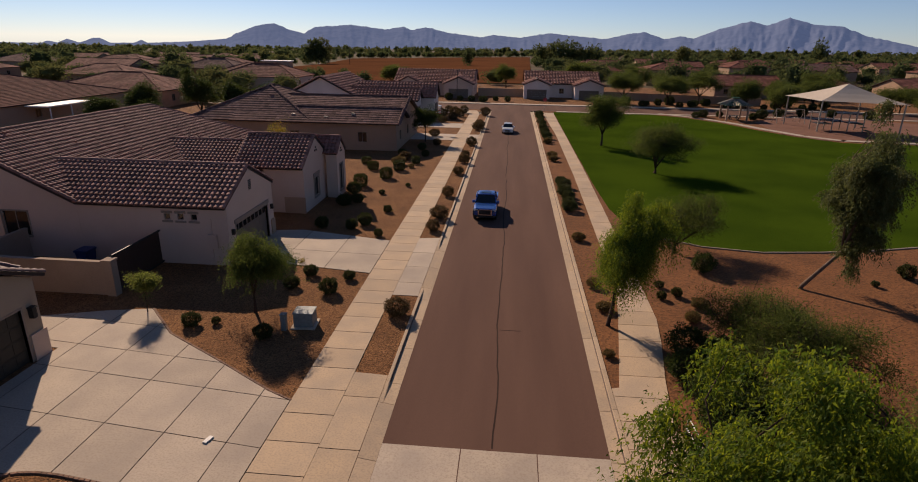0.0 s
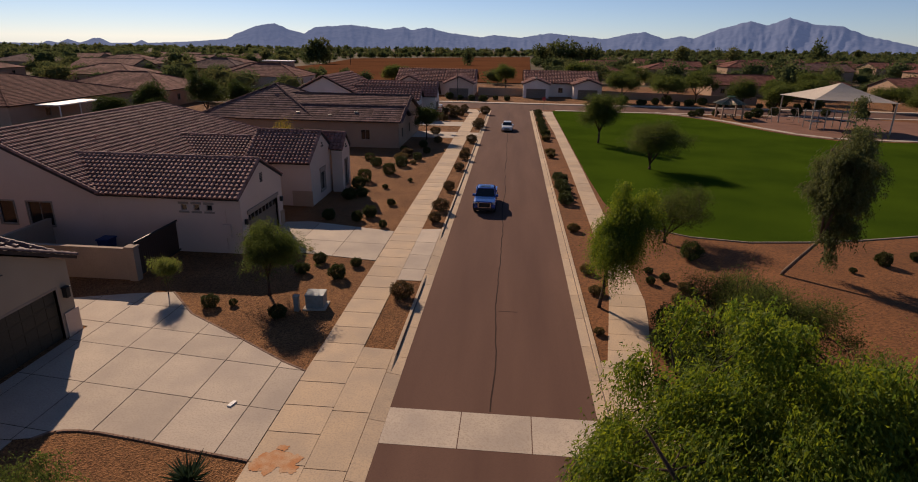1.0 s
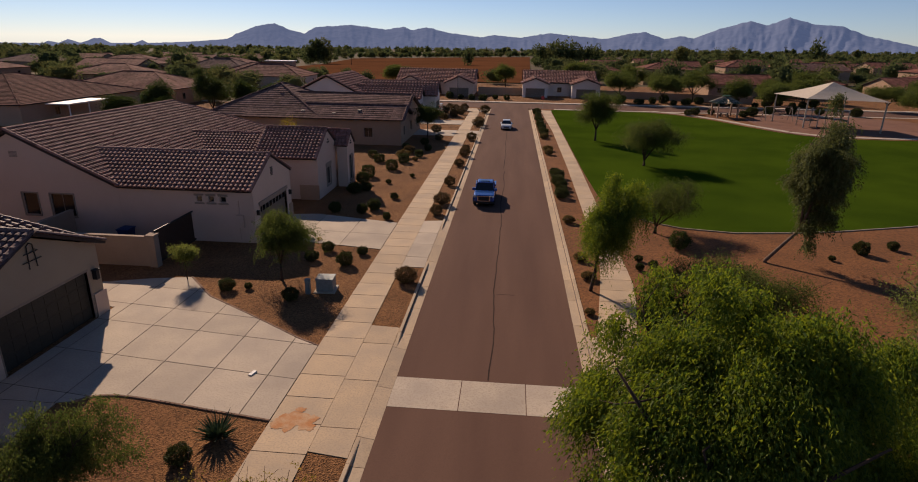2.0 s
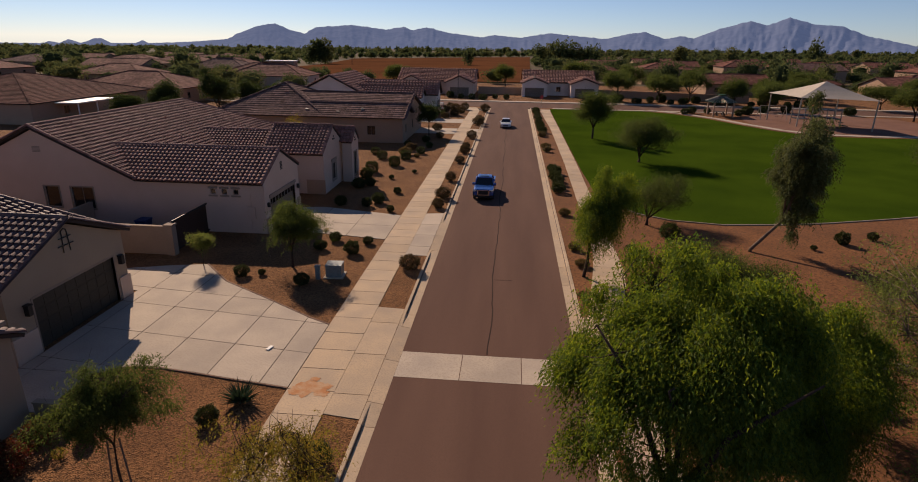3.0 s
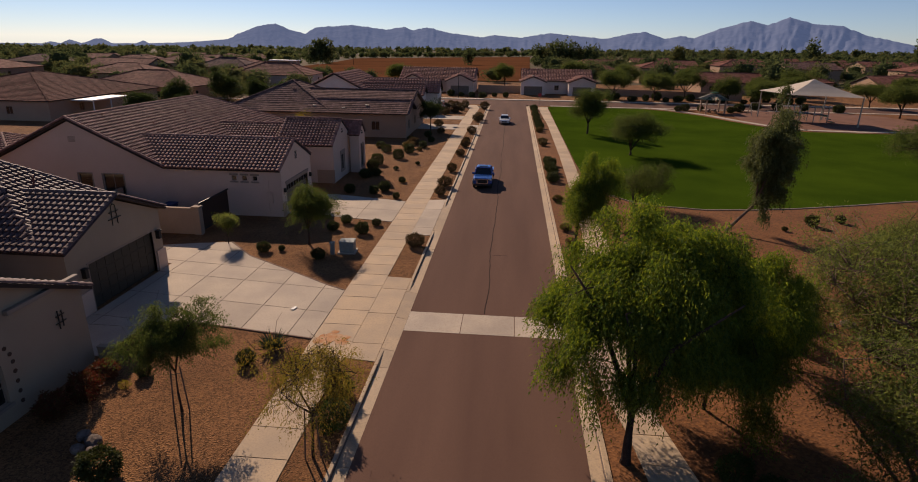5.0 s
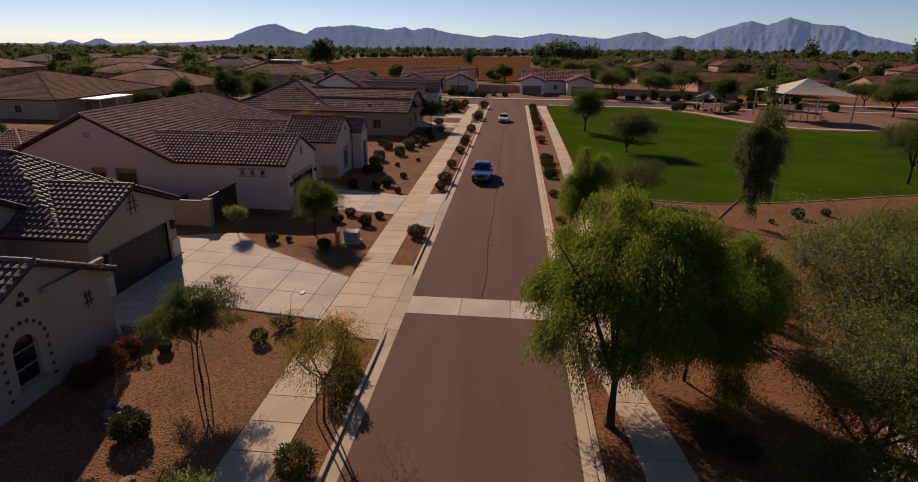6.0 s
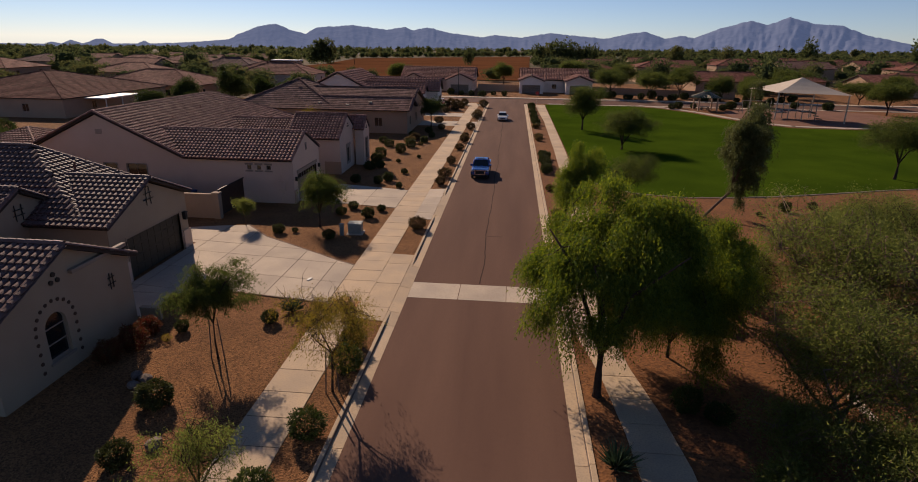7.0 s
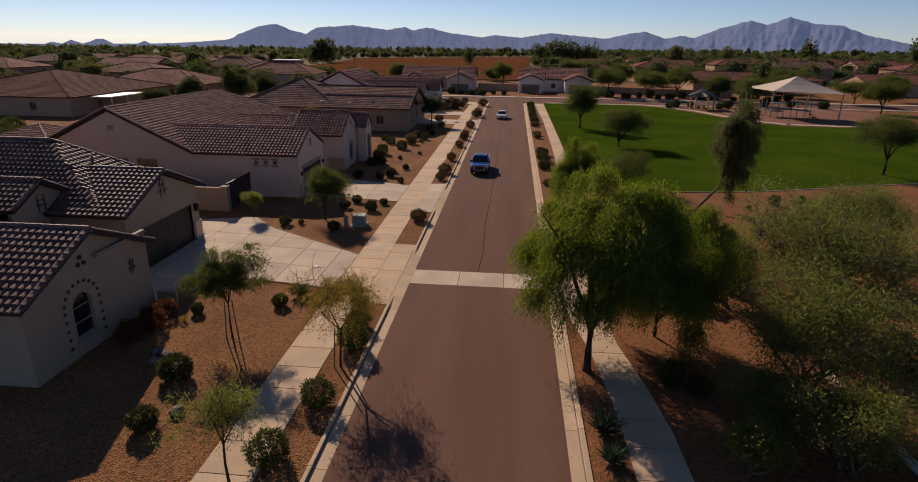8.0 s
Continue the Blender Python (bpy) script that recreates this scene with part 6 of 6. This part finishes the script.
C4 = [(52.0, 105.0), (62.6, 100.6), (61.6, 111.5), (50.6, 114.6)]
for x, y in C4:
    part("post", tube([(x, y, -0.1), (x, y, 5.3)], [0.13, 0.11], 10), STEEL, sail)
bm = bmesh.new()
ctr = Vector((56.8, 107.4, 8.0))
cor = [bm.verts.new((x + (x - 56.7) * 0.07, y + (y - 107.9) * 0.07, 5.15)) for x, y in C4]
mids = []
for i in range(4):
    a, b = cor[i].co, cor[(i + 1) % 4].co
    mids.append(bm.verts.new((a * 0.5 + b * 0.5) * 0.965 + Vector((56.7, 107.9, 5.9)) * 0.035))
top = bm.verts.new(ctr)
for i in range(4):
    bm.faces.new((cor[i], mids[i], top)), bm.faces.new((mids[i], cor[(i + 1) % 4], top))
bmesh.ops.subdivide_edges(bm, edges=bm.edges[:], cuts=3, use_grid_fill=True)
for v in bm.verts:
    t = (v.co.z - 5.15) / 3.2
    v.co.z -= 0.9 * max(0, t * (1 - t))
part("canopy", bm, CANVAS, sail, "cream stretched fabric")
sh = thing("picnic_shelter", "small picnic shelter with a green metal hip roof", "shelter", (43.4 - 0.64 * 41.2, 120.3 - 0.64 * 112.5, 0))
sh.scale = (0.64, 0.64, 0.95)
for x in (38.2, 44.2):
    for y in (109.5, 115.5):
        part("post", boxes((x - 0.22, x + 0.22, y - 0.22, y + 0.22, -0.1, 2.9)), STUCCO_C, sh)
bm = bmesh.new()
v = [bm.verts.new(p) for p in ((37.2, 108.5, 2.9), (45.2, 108.5, 2.9), (45.2, 116.5, 2.9), (37.2, 116.5, 2.9), (40.4, 111.7, 4.1), (42.0, 111.7, 4.1), (42.0, 113.3, 4.1), (40.4, 113.3, 4.1))]
for f in ((0, 1, 5, 4), (1, 2, 6, 5), (2, 3, 7, 6), (3, 0, 4, 7), (4, 5, 6, 7), (3, 2, 1, 0)):
    bm.faces.new([v[i] for i in f])
part("roof", bm, GREENROOF, sh, "dark green standing-seam roof")
bm = bmesh.new()
for s in range(14):
    for (a, b, c, d) in (((37.2, 108.5), (45.2, 108.5), (40.4, 111.7), (42.0, 111.7)), ((45.2, 108.5), (45.2, 116.5), (42.0, 111.7), (42.0, 113.3)), ((37.2, 116.5), (37.2, 108.5), (40.4, 113.3), (40.4, 111.7))):
        t = (s + 0.5) / 14
        p = (a[0] + (b[0] - a[0]) * t, a[1] + (b[1] - a[1]) * t, 2.93)
        q = (c[0] + (d[0] - c[0]) * t, c[1] + (d[1] - c[1]) * t, 4.13)
        tube([p, q], [0.04, 0.04], 4, bm)
part("roof_ribs", bm, STEEL, sh)
part("upper_roof", boxes((40.2, 42.2, 111.5, 113.5, 4.3, 4.45)), GREENROOF, sh)
tab = thing("picnic_table", "dark picnic table under the shelter", "table", (2.2, 7.8, 0))
part("top", boxes((40.2, 42.2, 112, 112.8, 0.72, 0.78)), IRON, tab)
part("leg", boxes((40.5, 40.6, 112.1, 112.7, 0, 0.718)), IRON, tab)
part("leg", boxes((41.8, 41.9, 112.1, 112.7, 0, 0.718)), IRON, tab)
for y in (111.5, 113.2):
    part("bench", boxes((40.2, 42.2, y - 0.15, y + 0.15, 0.42, 0.47), (40.5, 40.6, y - 0.1, y + 0.1, 0, 0.418), (41.8, 41.9, y - 0.1, y + 0.1, 0, 0.418)), IRON, tab)
play = thing("play_structure", "climbing frame with posts, decks and a slide under the canopy", "play structure", (-4.6, -2.0, 0))
for x in (57, 59.4, 62, 64.5):
    for y in (108, 110.6):
        part("post", tube([(x, y, 0), (x, y, 3.3)], [0.09, 0.09], 8), STEEL, play)
for x0, z in ((57, 1.2), (59.4, 1.6), (62, 1.4)):
    part("deck", boxes((x0, x0 + 2.4, 108, 110.6, z, z + 0.1)), IRON, play)
part("slide", boxes((64.6, 65.2, 106.5, 108.0, 0.3, 0.4), (64.6, 65.2, 108.0, 109.0, 0.7, 0.8), (64.6, 65.2, 109.0, 110, 1.1, 1.2)), GREENROOF, play)
swing = thing("swing_set", "steel swing frame in the playground", "swing")
for x in (49.5, 54.5):
    for d in (-1.2, 1.2):
        part("leg", tube([(x, 116 + d, 0), (x, 116, 2.6)], [0.06, 0.06], 8), STEEL, swing)
part("crossbar", tube([(49.5, 116, 2.6), (54.5, 116, 2.6)], [0.06, 0.06], 8), STEEL, swing)
for x in (51, 53):
    part("seat", boxes((x - 0.25, x + 0.25, 115.9, 116.1, 0.45, 0.5), (x - 0.25, x - 0.24, 115.99, 116.01, 0.5, 2.55), (x + 0.24, x + 0.25, 115.99, 116.01, 0.5, 2.55)), RUBBER, swing)

# ---- walls and things by the cross street ----
garden_wall("garden_wall", [(-9, 160), (3, 160)], 1.9, "tan block wall between two houses beyond the cross street", material=STUCCO_C)
garden_wall("garden_wall", [(23, 160), (60, 150)], 1.7, "tan block wall along the far houses", material=STUCCO_C)
structure("pavement", boxes((-160, 160, 138.5, 138.9, -0.29, 0.03), (-160, 160, 138.95, 140.8, -0.29, 0.02)), CONCRETE, "pale pavement along the cross street", "pavement")
structure("pavement_park", boxes((9.5, 160, 125.0, 126.2, -0.29, 0.03), (-160, -9.0, 125.0, 126.2, -0.29, 0.03)), CONCRETE, "pale pavement along the near side of the cross street", "pavement")
sign = thing("stop_sign", "red octagonal stop sign on a steel post", "sign", (6.9, 124.6, 0))
part("post", tube([(0, 0, -0.1), (0, 0, 2.9)], [0.03, 0.03], 6), STEEL, sign)
part("plate", tube([(0, -0.035, 2.5), (0, -0.06, 2.5)], [0.42, 0.42], 8), REDP, sign)
pole = thing("street_lamp", "slim dark street lamp post beyond the cross street", "street lamp", (-13.0, 141.8, 0))
part("post", tube([(0, 0, -0.1), (0, 0, 7.2)], [0.09, 0.06], 8), IRON, pole)
part("arm", tube([(0, 0, 7.1), (0.4, -0.6, 7.4), (0.6, -1.1, 7.4)], [0.045, 0.04, 0.04], 6), IRON, pole)
part("lamp_head", boxes((0.45, 0.75, -1.5, -1.0, 7.33, 7.45)), IRON, pole)
flag = thing("flag", "small striped flag on a pole at the house front", "flag", (-12.4, 92.0, 0))
part("pole", tube([(0, 0, 2.4), (0.9, -0.3, 3.9)], [0.02, 0.02], 6), STEEL, flag)
for k in range(7):
    part("stripe", boxes((0.5 + 0.012 * k, 1.5 + 0.012 * k, -0.34, -0.33, 3.55 - 0.11 * k, 3.655 - 0.11 * k)), REDP if k % 2 == 0 else WHITE, flag)
part("canton", boxes((0.5, 0.92, -0.35, -0.341, 3.24, 3.655)), NAVY, flag)
for x, y, hgt in ((-122, 447, 14), (-205, 450, 15), (131, 449, 15), (193, 452, 17), (86, 620, 18)):
    up = thing("utility_pole", "tall wooden utility pole far beyond the houses", "utility pole", (x, y, fall(x, y) - 0.3), group="far utility poles")
    part("pole", tube([(0, 0, -0.2), (0, 0, hgt)], [0.22, 0.16], 6), BARK, up)
    part("crossarm", boxes((-1.2, 1.2, -0.1, 0.1, hgt - 1.2, hgt - 0.95)), BARK, up)
patio = thing("patio_cover", "flat white patio cover on slim posts behind a house", "patio cover")
part("roof", boxes((-75.2, -71.2, 85.8, 95.9, 2.9, 3.1)), WHITE, patio)
for y in (86.2, 90.8, 95.4):
    part("post", boxes((-71.5, -71.35, y, y + 0.15, -0.2, 2.9)), WHITE, patio)
shed = thing("shade_cover", "small pale shade cover beyond the tiled roof", "patio cover")
part("roof", boxes((-45.8, -42.6, 66.0, 68.5, 2.9, 3.02)), WHITE, shed)
for x in (-45.6, -42.9):
    part("post", boxes((x, x + 0.12, 66.1, 66.22, -0.2, 2.9)), WHITE, shed)
barn = thing("white_shed", "long low white-roofed shed at the field edge", "shed")
part("roof", boxes((-118, -104, 276, 282, 3.4, 3.8)), WHITE, barn)
part("wall", boxes((-117.5, -104.5, 276.5, 281.5, -0.25, 3.4)), STUCCO_C, barn)

# ---- vehicles ----
def loft(sections, bm=None):
    """A closed body through cross-sections of equal counts."""
    bm = bm or bmesh.new()
    rings = [[bm.verts.new(p) for p in s] for s in sections]
    n = len(rings[0])
    for r, s in zip(rings, rings[1:]):
        for k in range(n):
            bm.faces.new((r[k], r[(k + 1) % n], s[(k + 1) % n], s[k]))
    bm.faces.new(rings[0][::-1]), bm.faces.new(rings[-1])
    return bm


def wheel(parent, x, y, r=0.38, w=0.26):
    whl = put("wheel", None, parent)
    part("tyre", tube([(x - w / 2, y, r), (x - w * 0.4, y, r), (x + w * 0.4, y, r), (x + w / 2, y, r)], [r * 0.86, r, r, r * 0.86], 20), RUBBER, whl)
    part("rim", tube([(x - w / 2 - 0.006, y, r), (x + w / 2 + 0.006, y, r)], [r * 0.6, r * 0.6], 12), CHROME, whl)


def section(y, hw, z0, z1, tuck=0.06):
    """A rounded body section across the vehicle at y."""
    return [(-hw + tuck, y, z0), (hw - tuck, y, z0), (hw, y, z0 + 0.18), (hw, y, z1 - 0.14), (hw - 0.05, y, z1 - 0.04), (hw - 0.16, y, z1),
            (-hw + 0.16, y, z1), (-hw + 0.05, y, z1 - 0.04), (-hw, y, z1 - 0.14), (-hw, y, z0 + 0.18)]


def pickup(at, turn, paint, label):
    """A crew-cab pickup, front towards -y."""
    t = thing("pickup_truck", label, "pickup truck", at, turn=turn, group="vehicles")
    hw = 0.95
    part("hood", loft([section(-2.66, hw - 0.16, 0.48, 0.98), section(-2.55, hw - 0.04, 0.42, 1.08), section(-1.9, hw, 0.36, 1.14), section(-1.12, hw, 0.36, 1.17)]), paint, t, bevel=0.0, smooth=False)
    part("cab_body", loft([section(-1.118, hw, 0.36, 1.17), section(1.05, hw, 0.36, 1.17)]), paint, t)
    part("roof", loft([[(-0.70, y, z - 0.07), (0.70, y, z - 0.07), (0.68, y, z - 0.02), (0.58, y, z + 0.015), (-0.58, y, z + 0.015), (-0.68, y, z - 0.02)] for y, z in ((-0.45, 1.74), (-0.1, 1.79), (0.5, 1.80), (0.78, 1.76))]), paint, t)
    bm = bmesh.new()
    lo = [bm.verts.new(p) for p in ((-0.86, -1.14, 1.15), (0.86, -1.14, 1.15), (0.86, 1.03, 1.15), (-0.86, 1.03, 1.15))]
    hi = [bm.verts.new(p) for p in ((-0.69, -0.42, 1.70), (0.69, -0.42, 1.70), (0.69, 0.76, 1.71), (-0.69, 0.76, 1.71))]
    for i in range(4):
        bm.faces.new((lo[i], lo[(i + 1) % 4], hi[(i + 1) % 4], hi[i]))
    part("windows", bm, GLASS, t, "dark tinted glass")
    for s in (-1, 1):
        bm = bmesh.new()
        tube([(s * 0.87, -1.12, 1.15), (s * 0.695, -0.43, 1.72)], [0.035, 0.035], 6, bm)
        tube([(s * 0.875, 0.1, 1.15), (s * 0.70, 0.1, 1.72)], [0.04, 0.04], 6, bm)
        tube([(s * 0.87, 1.02, 1.15), (s * 0.70, 0.77, 1.72)], [0.05, 0.05], 6, bm)
        part("pillars", bm, paint, t)
        part("mirror", boxes((s * 1.0 - 0.12, s * 1.0 + 0.12, -0.98, -0.82, 1.1, 1.32)), paint, t, bevel=0.03)
        part("headlight", boxes((s * 0.72 - 0.17, s * 0.72 + 0.17, -2.66, -2.5, 0.86, 1.02)), LAMPGLASS, t, bevel=0.02)
        part("tail_light", boxes((s * 0.88 - 0.06, s * 0.88 + 0.06, 2.62, 2.7, 0.75, 1.12)), REDP, t)
        for y in (-1.72, 1.62):
            wheel(t, s * 0.83, y)
            part("wheel_arch", tube([(s * 0.955, y - 0.47, 0.36), (s * 0.965, y - 0.34, 0.68), (s * 0.965, y, 0.83), (s * 0.965, y + 0.34, 0.68), (s * 0.955, y + 0.47, 0.36)], [0.04] * 5, 5), IRON, t)
        part("bed_side", boxes((s * 0.87 - 0.08, s * 0.87 + 0.08, 1.08, 2.68, 0.4, 1.2)), paint, t, bevel=0.02)
    part("bed_floor", boxes((-0.78, 0.78, 1.06, 2.66, 0.55, 0.65)), IRON, t)
    part("tailgate", boxes((-0.78, 0.78, 2.6, 2.68, 0.5, 1.18)), paint, t)
    part("grille", boxes((-0.46, 0.46, -2.70, -2.6, 0.62, 0.98)), IRON, t, bevel=0.03)
    part("grille_surround", boxes((-0.52, 0.52, -2.715, -2.68, 0.985, 1.03), (-0.52, 0.52, -2.715, -2.68, 0.56, 0.615), (-0.56, -0.47, -2.715, -2.68, 0.56, 1.03), (0.47, 0.56, -2.715, -2.68, 0.56, 1.03)), CHROME, t)
    part("bumper", boxes((-0.86, 0.86, -2.74, -2.45, 0.36, 0.55)), IRON, t, bevel=0.04)
    part("rear_bumper", boxes((-0.86, 0.86, 2.66, 2.8, 0.42, 0.6)), CHROME, t, bevel=0.03)
    part("sunroof", boxes((-0.4, 0.4, -0.25, 0.25, 1.80, 1.815)), GLASS, t)
    part("underbody", boxes((-0.7, 0.7, -2.3, 2.5, 0.24, 0.5)), IRON, t)
    return t


def sedan(at, turn, paint, label):
    t = thing("car", label, "car", at, turn=turn, group="vehicles")
    hw = 0.9
    part("body", loft([section(-2.25, hw - 0.2, 0.34, 0.68), section(-2.1, hw - 0.06, 0.26, 0.78), section(-1.0, hw, 0.22, 0.92), section(1.3, hw, 0.22, 0.95), section(2.05, hw - 0.06, 0.26, 0.92), section(2.25, hw - 0.2, 0.34, 0.8)]), paint, t)
    part("roof", loft([[(-0.62, y, z - 0.06), (0.62, y, z - 0.06), (0.6, y, z - 0.015), (0.5, y, z + 0.01), (-0.5, y, z + 0.01), (-0.6, y, z - 0.015)] for y, z in ((-0.35, 1.40), (0.1, 1.45), (0.7, 1.44), (0.95, 1.40))]), paint, t)
    bm = bmesh.new()
    lo = [bm.verts.new(p) for p in ((-0.8, -1.05, 0.9), (0.8, -1.05, 0.9), (0.8, 1.7, 0.93), (-0.8, 1.7, 0.93))]
    hi = [bm.verts.new(p) for p in ((-0.61, -0.33, 1.36), (0.61, -0.33, 1.36), (0.61, 0.95, 1.36), (-0.61, 0.95, 1.36))]
    for i in range(4):
        bm.faces.new((lo[i], lo[(i + 1) % 4], hi[(i + 1) % 4], hi[i]))
    part("windows", bm, GLASS, t)
    for s in (-1, 1):
        part("mirror", boxes((s * 0.95 - 0.1, s * 0.95 + 0.1, -0.85, -0.72, 0.9, 1.05)), paint, t, bevel=0.02)
        part("headlight", boxes((s * 0.62 - 0.16, s * 0.62 + 0.16, -2.24, -2.1, 0.58, 0.70)), LAMPGLASS, t, bevel=0.02)
        part("tail_light", boxes((s * 0.64 - 0.16, s * 0.64 + 0.16, 2.12, 2.24, 0.66, 0.8)), REDP, t)
        for y in (-1.4, 1.4):
            wheel(t, s * 0.8, y, 0.33, 0.22)
    part("grille", boxes((-0.42, 0.42, -2.27, -2.2, 0.42, 0.6)), IRON, t)
    return t


pickup((-1.75, 47.6, ROAD_Z), 0, CARBLUE, "metallic blue crew-cab pickup truck driving down the street")
sedan((-0.4, 95.0, ROAD_Z), 0, CARWHITE, "white car driving down the far end of the street")
pickup((-17.0, 121.5, 0.0), 90, CARWHITE, "white pickup parked in a driveway")

# ---- concrete slabs of walks and drives ----
base = structure("slab_bed", prism([(-8.2, Y0), (-6.26, Y0), (-6.26, 122), (-8.2, 122)], -0.29, -0.012), JOINT, "dark joints under the concrete walk", "pavement")
walk_l = thing("pavement_left", "pale concrete pavement of jointed slabs", "pavement", kind="structure")
ys = [11.72 + (k - 28) * 1.675 for k in range(96)]
slabs(walk_l, [(-8.22, Y0), (-6.25, Y0), (-6.25, 118), (-7.2, 124.5), (-9.4, 124.5), (-8.22, 118)], [-9.6, -4.9], ys, material=CONCRETE_W)

drive1 = thing("driveway_wide", "wide pale concrete driveway of large jointed slabs", "driveway", kind="structure")
FRONT1 = [(-8.24, 13.5), (-9.6, 13.7), (-10.9, 13.88), (-12.1, 14.08), (-13.2, 14.24), (-14.2, 14.37), (-15.0, 14.4), (-15.6, 14.32), (-16.05, 14.15), (-16.4, 13.75)]
BACK1 = [(-18.4, 26.4), (-16.0, 23.9), (-12.6, 21.8), (-9.42, 19.75), (-8.24, 19.15)]
d1 = FRONT1 + [(-17.0, 13.6), (-20.25, 13.6), (-20.25, 22.0), (-24.5, 22.2), (-24.5, 24.6), (-20.6, 25.9)] + BACK1
part("bed", prism(d1, -0.28, -0.012), JOINT, drive1)
slabs(drive1, d1, [-24.6, -21.9, -19.6, -17.03, -14.53, -12.04, -9.56, -8.24], [11.2, 14.0, 17.04, 19.95, 21.88, 24.2, 27.0], shear=0.117, x0=-14.6)
entry = thing("entry_path", "pale concrete path from the driveway to the entry", "path", kind="structure")
slabs(entry, [(-16.95, 10.75), (-16.95, 13.56), (-24.9, 13.56), (-24.9, 10.75)], [-25, -22.4, -19.6, -16.9], [10.7, 13.6])
edging = thing("driveway_edging", "single row of brown pavers edging the driveway", "edging", kind="structure")
PAVER = mat("paver", (0.26, 0.15, 0.095), (0.20, 0.115, 0.075), (0.13, 0.08, 0.055), big=2, fine=25, rough=0.9, bump=0.2, depth=0.004, rand=0.2)
paver_bm = boxes((-0.098, 0.098, -0.055, 0.055, -0.08, 0.02))
bmesh.ops.bevel(paver_bm, geom=paver_bm.edges[:], offset=0.012, segments=1, affect="EDGES")
paver_me = bpy.data.meshes.new("paver")
paver_bm.to_mesh(paver_me), paver_bm.free()
paver_me.materials.append(PAVER)
for line, out in ((FRONT1, 1), (BACK1[::-1], -1)):
    for (ax, ay), (bx, by) in zip(line, line[1:]):
        n, ang = max(1, round(math.dist((ax, ay), (bx, by)) / 0.21)), math.atan2(by - ay, bx - ax)
        for k in range(n):
            t = (k + 0.5) / n
            put("paver", paver_me, edging, m=pose(ax + (bx - ax) * t - math.sin(ang) * 0.065 * out, ay + (by - ay) * t + math.cos(ang) * 0.065 * out, 0, 0, 0, math.degrees(ang)))
apron1 = thing("driveway_apron", "warm-toned concrete driveway apron across the planting strip", "driveway", kind="structure")
a1 = [(-6.24, 11.9), (-4.77, 11.7), (-4.77, 21.45), (-6.24, 21.55)]
part("bed", prism(a1, -0.28, -0.03), JOINT, apron1)
slabs(apron1, a1, [-6.3, -4.7], [11.2, 13.3, 16.55, 19.75, 22], material=CONCRETE_W, z1=-0.008)

drive2 = thing("driveway", "pale concrete driveway leading to the pale house's garage", "driveway", kind="structure")
d2 = [(-8.24, 32.75), (-13.5, 33.6), (-17.2, 33.9), (-17.2, 40.2), (-15.2, 40.6), (-8.24, 39.0)]
part("bed", prism(d2, -0.28, -0.012), JOINT, drive2)
slabs(drive2, d2, [-17.3, -14.4, -11.3, -8.24], [32, 36.2, 41], shear=0.06, x0=-12)
apron2 = thing("driveway_apron", "pale concrete driveway apron at the second house", "driveway", kind="structure")
a2 = [(-6.24, 29.75), (-4.77, 29.75), (-4.77, 40.1), (-6.24, 39.8)]
part("bed", prism(a2, -0.28, -0.03), JOINT, apron2)
slabs(apron2, a2, [-6.3, -4.7], [29, 31.6, 34.2, 36.8, 41], material=CONCRETE, z1=-0.008)
for y0, y1, lbl in ((84.5, 90.5, "pale concrete driveway further up the street"), (97.5, 103, "pale concrete driveway near the street's end"), (118.5, 123.5, "pale driveway by the cross street")):
    dd = thing("driveway", lbl, "driveway", kind="structure")
    slabs(dd, [(-20, y0), (-8.24, y0), (-8.24, y1), (-20, y1)], [-20, -16, -12, -8.24], [y0, (y0 + y1) / 2, y1])
    slabs(dd, [(-6.24, y0), (-4.77, y0), (-4.77, y1), (-6.24, y1)], [-6.3, -4.7], [y0, (y0 + y1) / 2, y1], z1=-0.008)

walk_r = thing("pavement_right", "pale concrete park-side pavement curving along the street", "pavement", kind="structure")
left = [(6.1, Y0), (6.1, 1.0), (6.0, 3.8), (5.6, 7.8), (5.0, 11.0), (4.69, 13.5), (4.69, 21.5), (5.02, 21.6), (5.6, 25.2), (6.15, 28.7), (6.5, 31.5), (6.75, 40), (6.95, 52), (7.1, 64), (7.15, 93), (6.5, 120), (6.0, 124.8)]
right = [(7.95, Y0), (7.95, -0.4), (7.9, 2.1), (7.55, 5.2), (6.95, 8.6), (6.75, 11.5), (6.7, 15.0), (6.88, 18.5), (6.62, 19.0), (7.1, 22.4), (7.75, 26.0), (8.07, 28.4), (8.15, 31.7), (8.25, 40), (8.4, 52), (8.55, 64), (8.6, 93), (8.6, 121), (9.4, 124.8)]
def walk_piece(ya, yb):
    def at(line, y):
        for (x0, y0), (x1, y1) in zip(line, line[1:]):
            if y0 <= y <= y1 and y1 > y0:
                return x0 + (x1 - x0) * (y - y0) / (y1 - y0)
    L = [(at(left, ya), ya)] + [p for p in left if ya < p[1] < yb] + [(at(left, yb), yb)]
    R = [(at(right, ya), ya)] + [p for p in right if ya < p[1] < yb] + [(at(right, yb), yb)]
    return L + R[::-1]
y = Y0 + 0.5
while y < 123:
    part("slab", prism(walk_piece(y + 0.018, y + 1.632), -0.16, random.Random(int(y * 10)).uniform(-0.004, 0.004)), CONCRETE_W, walk_r)
    y += 1.65
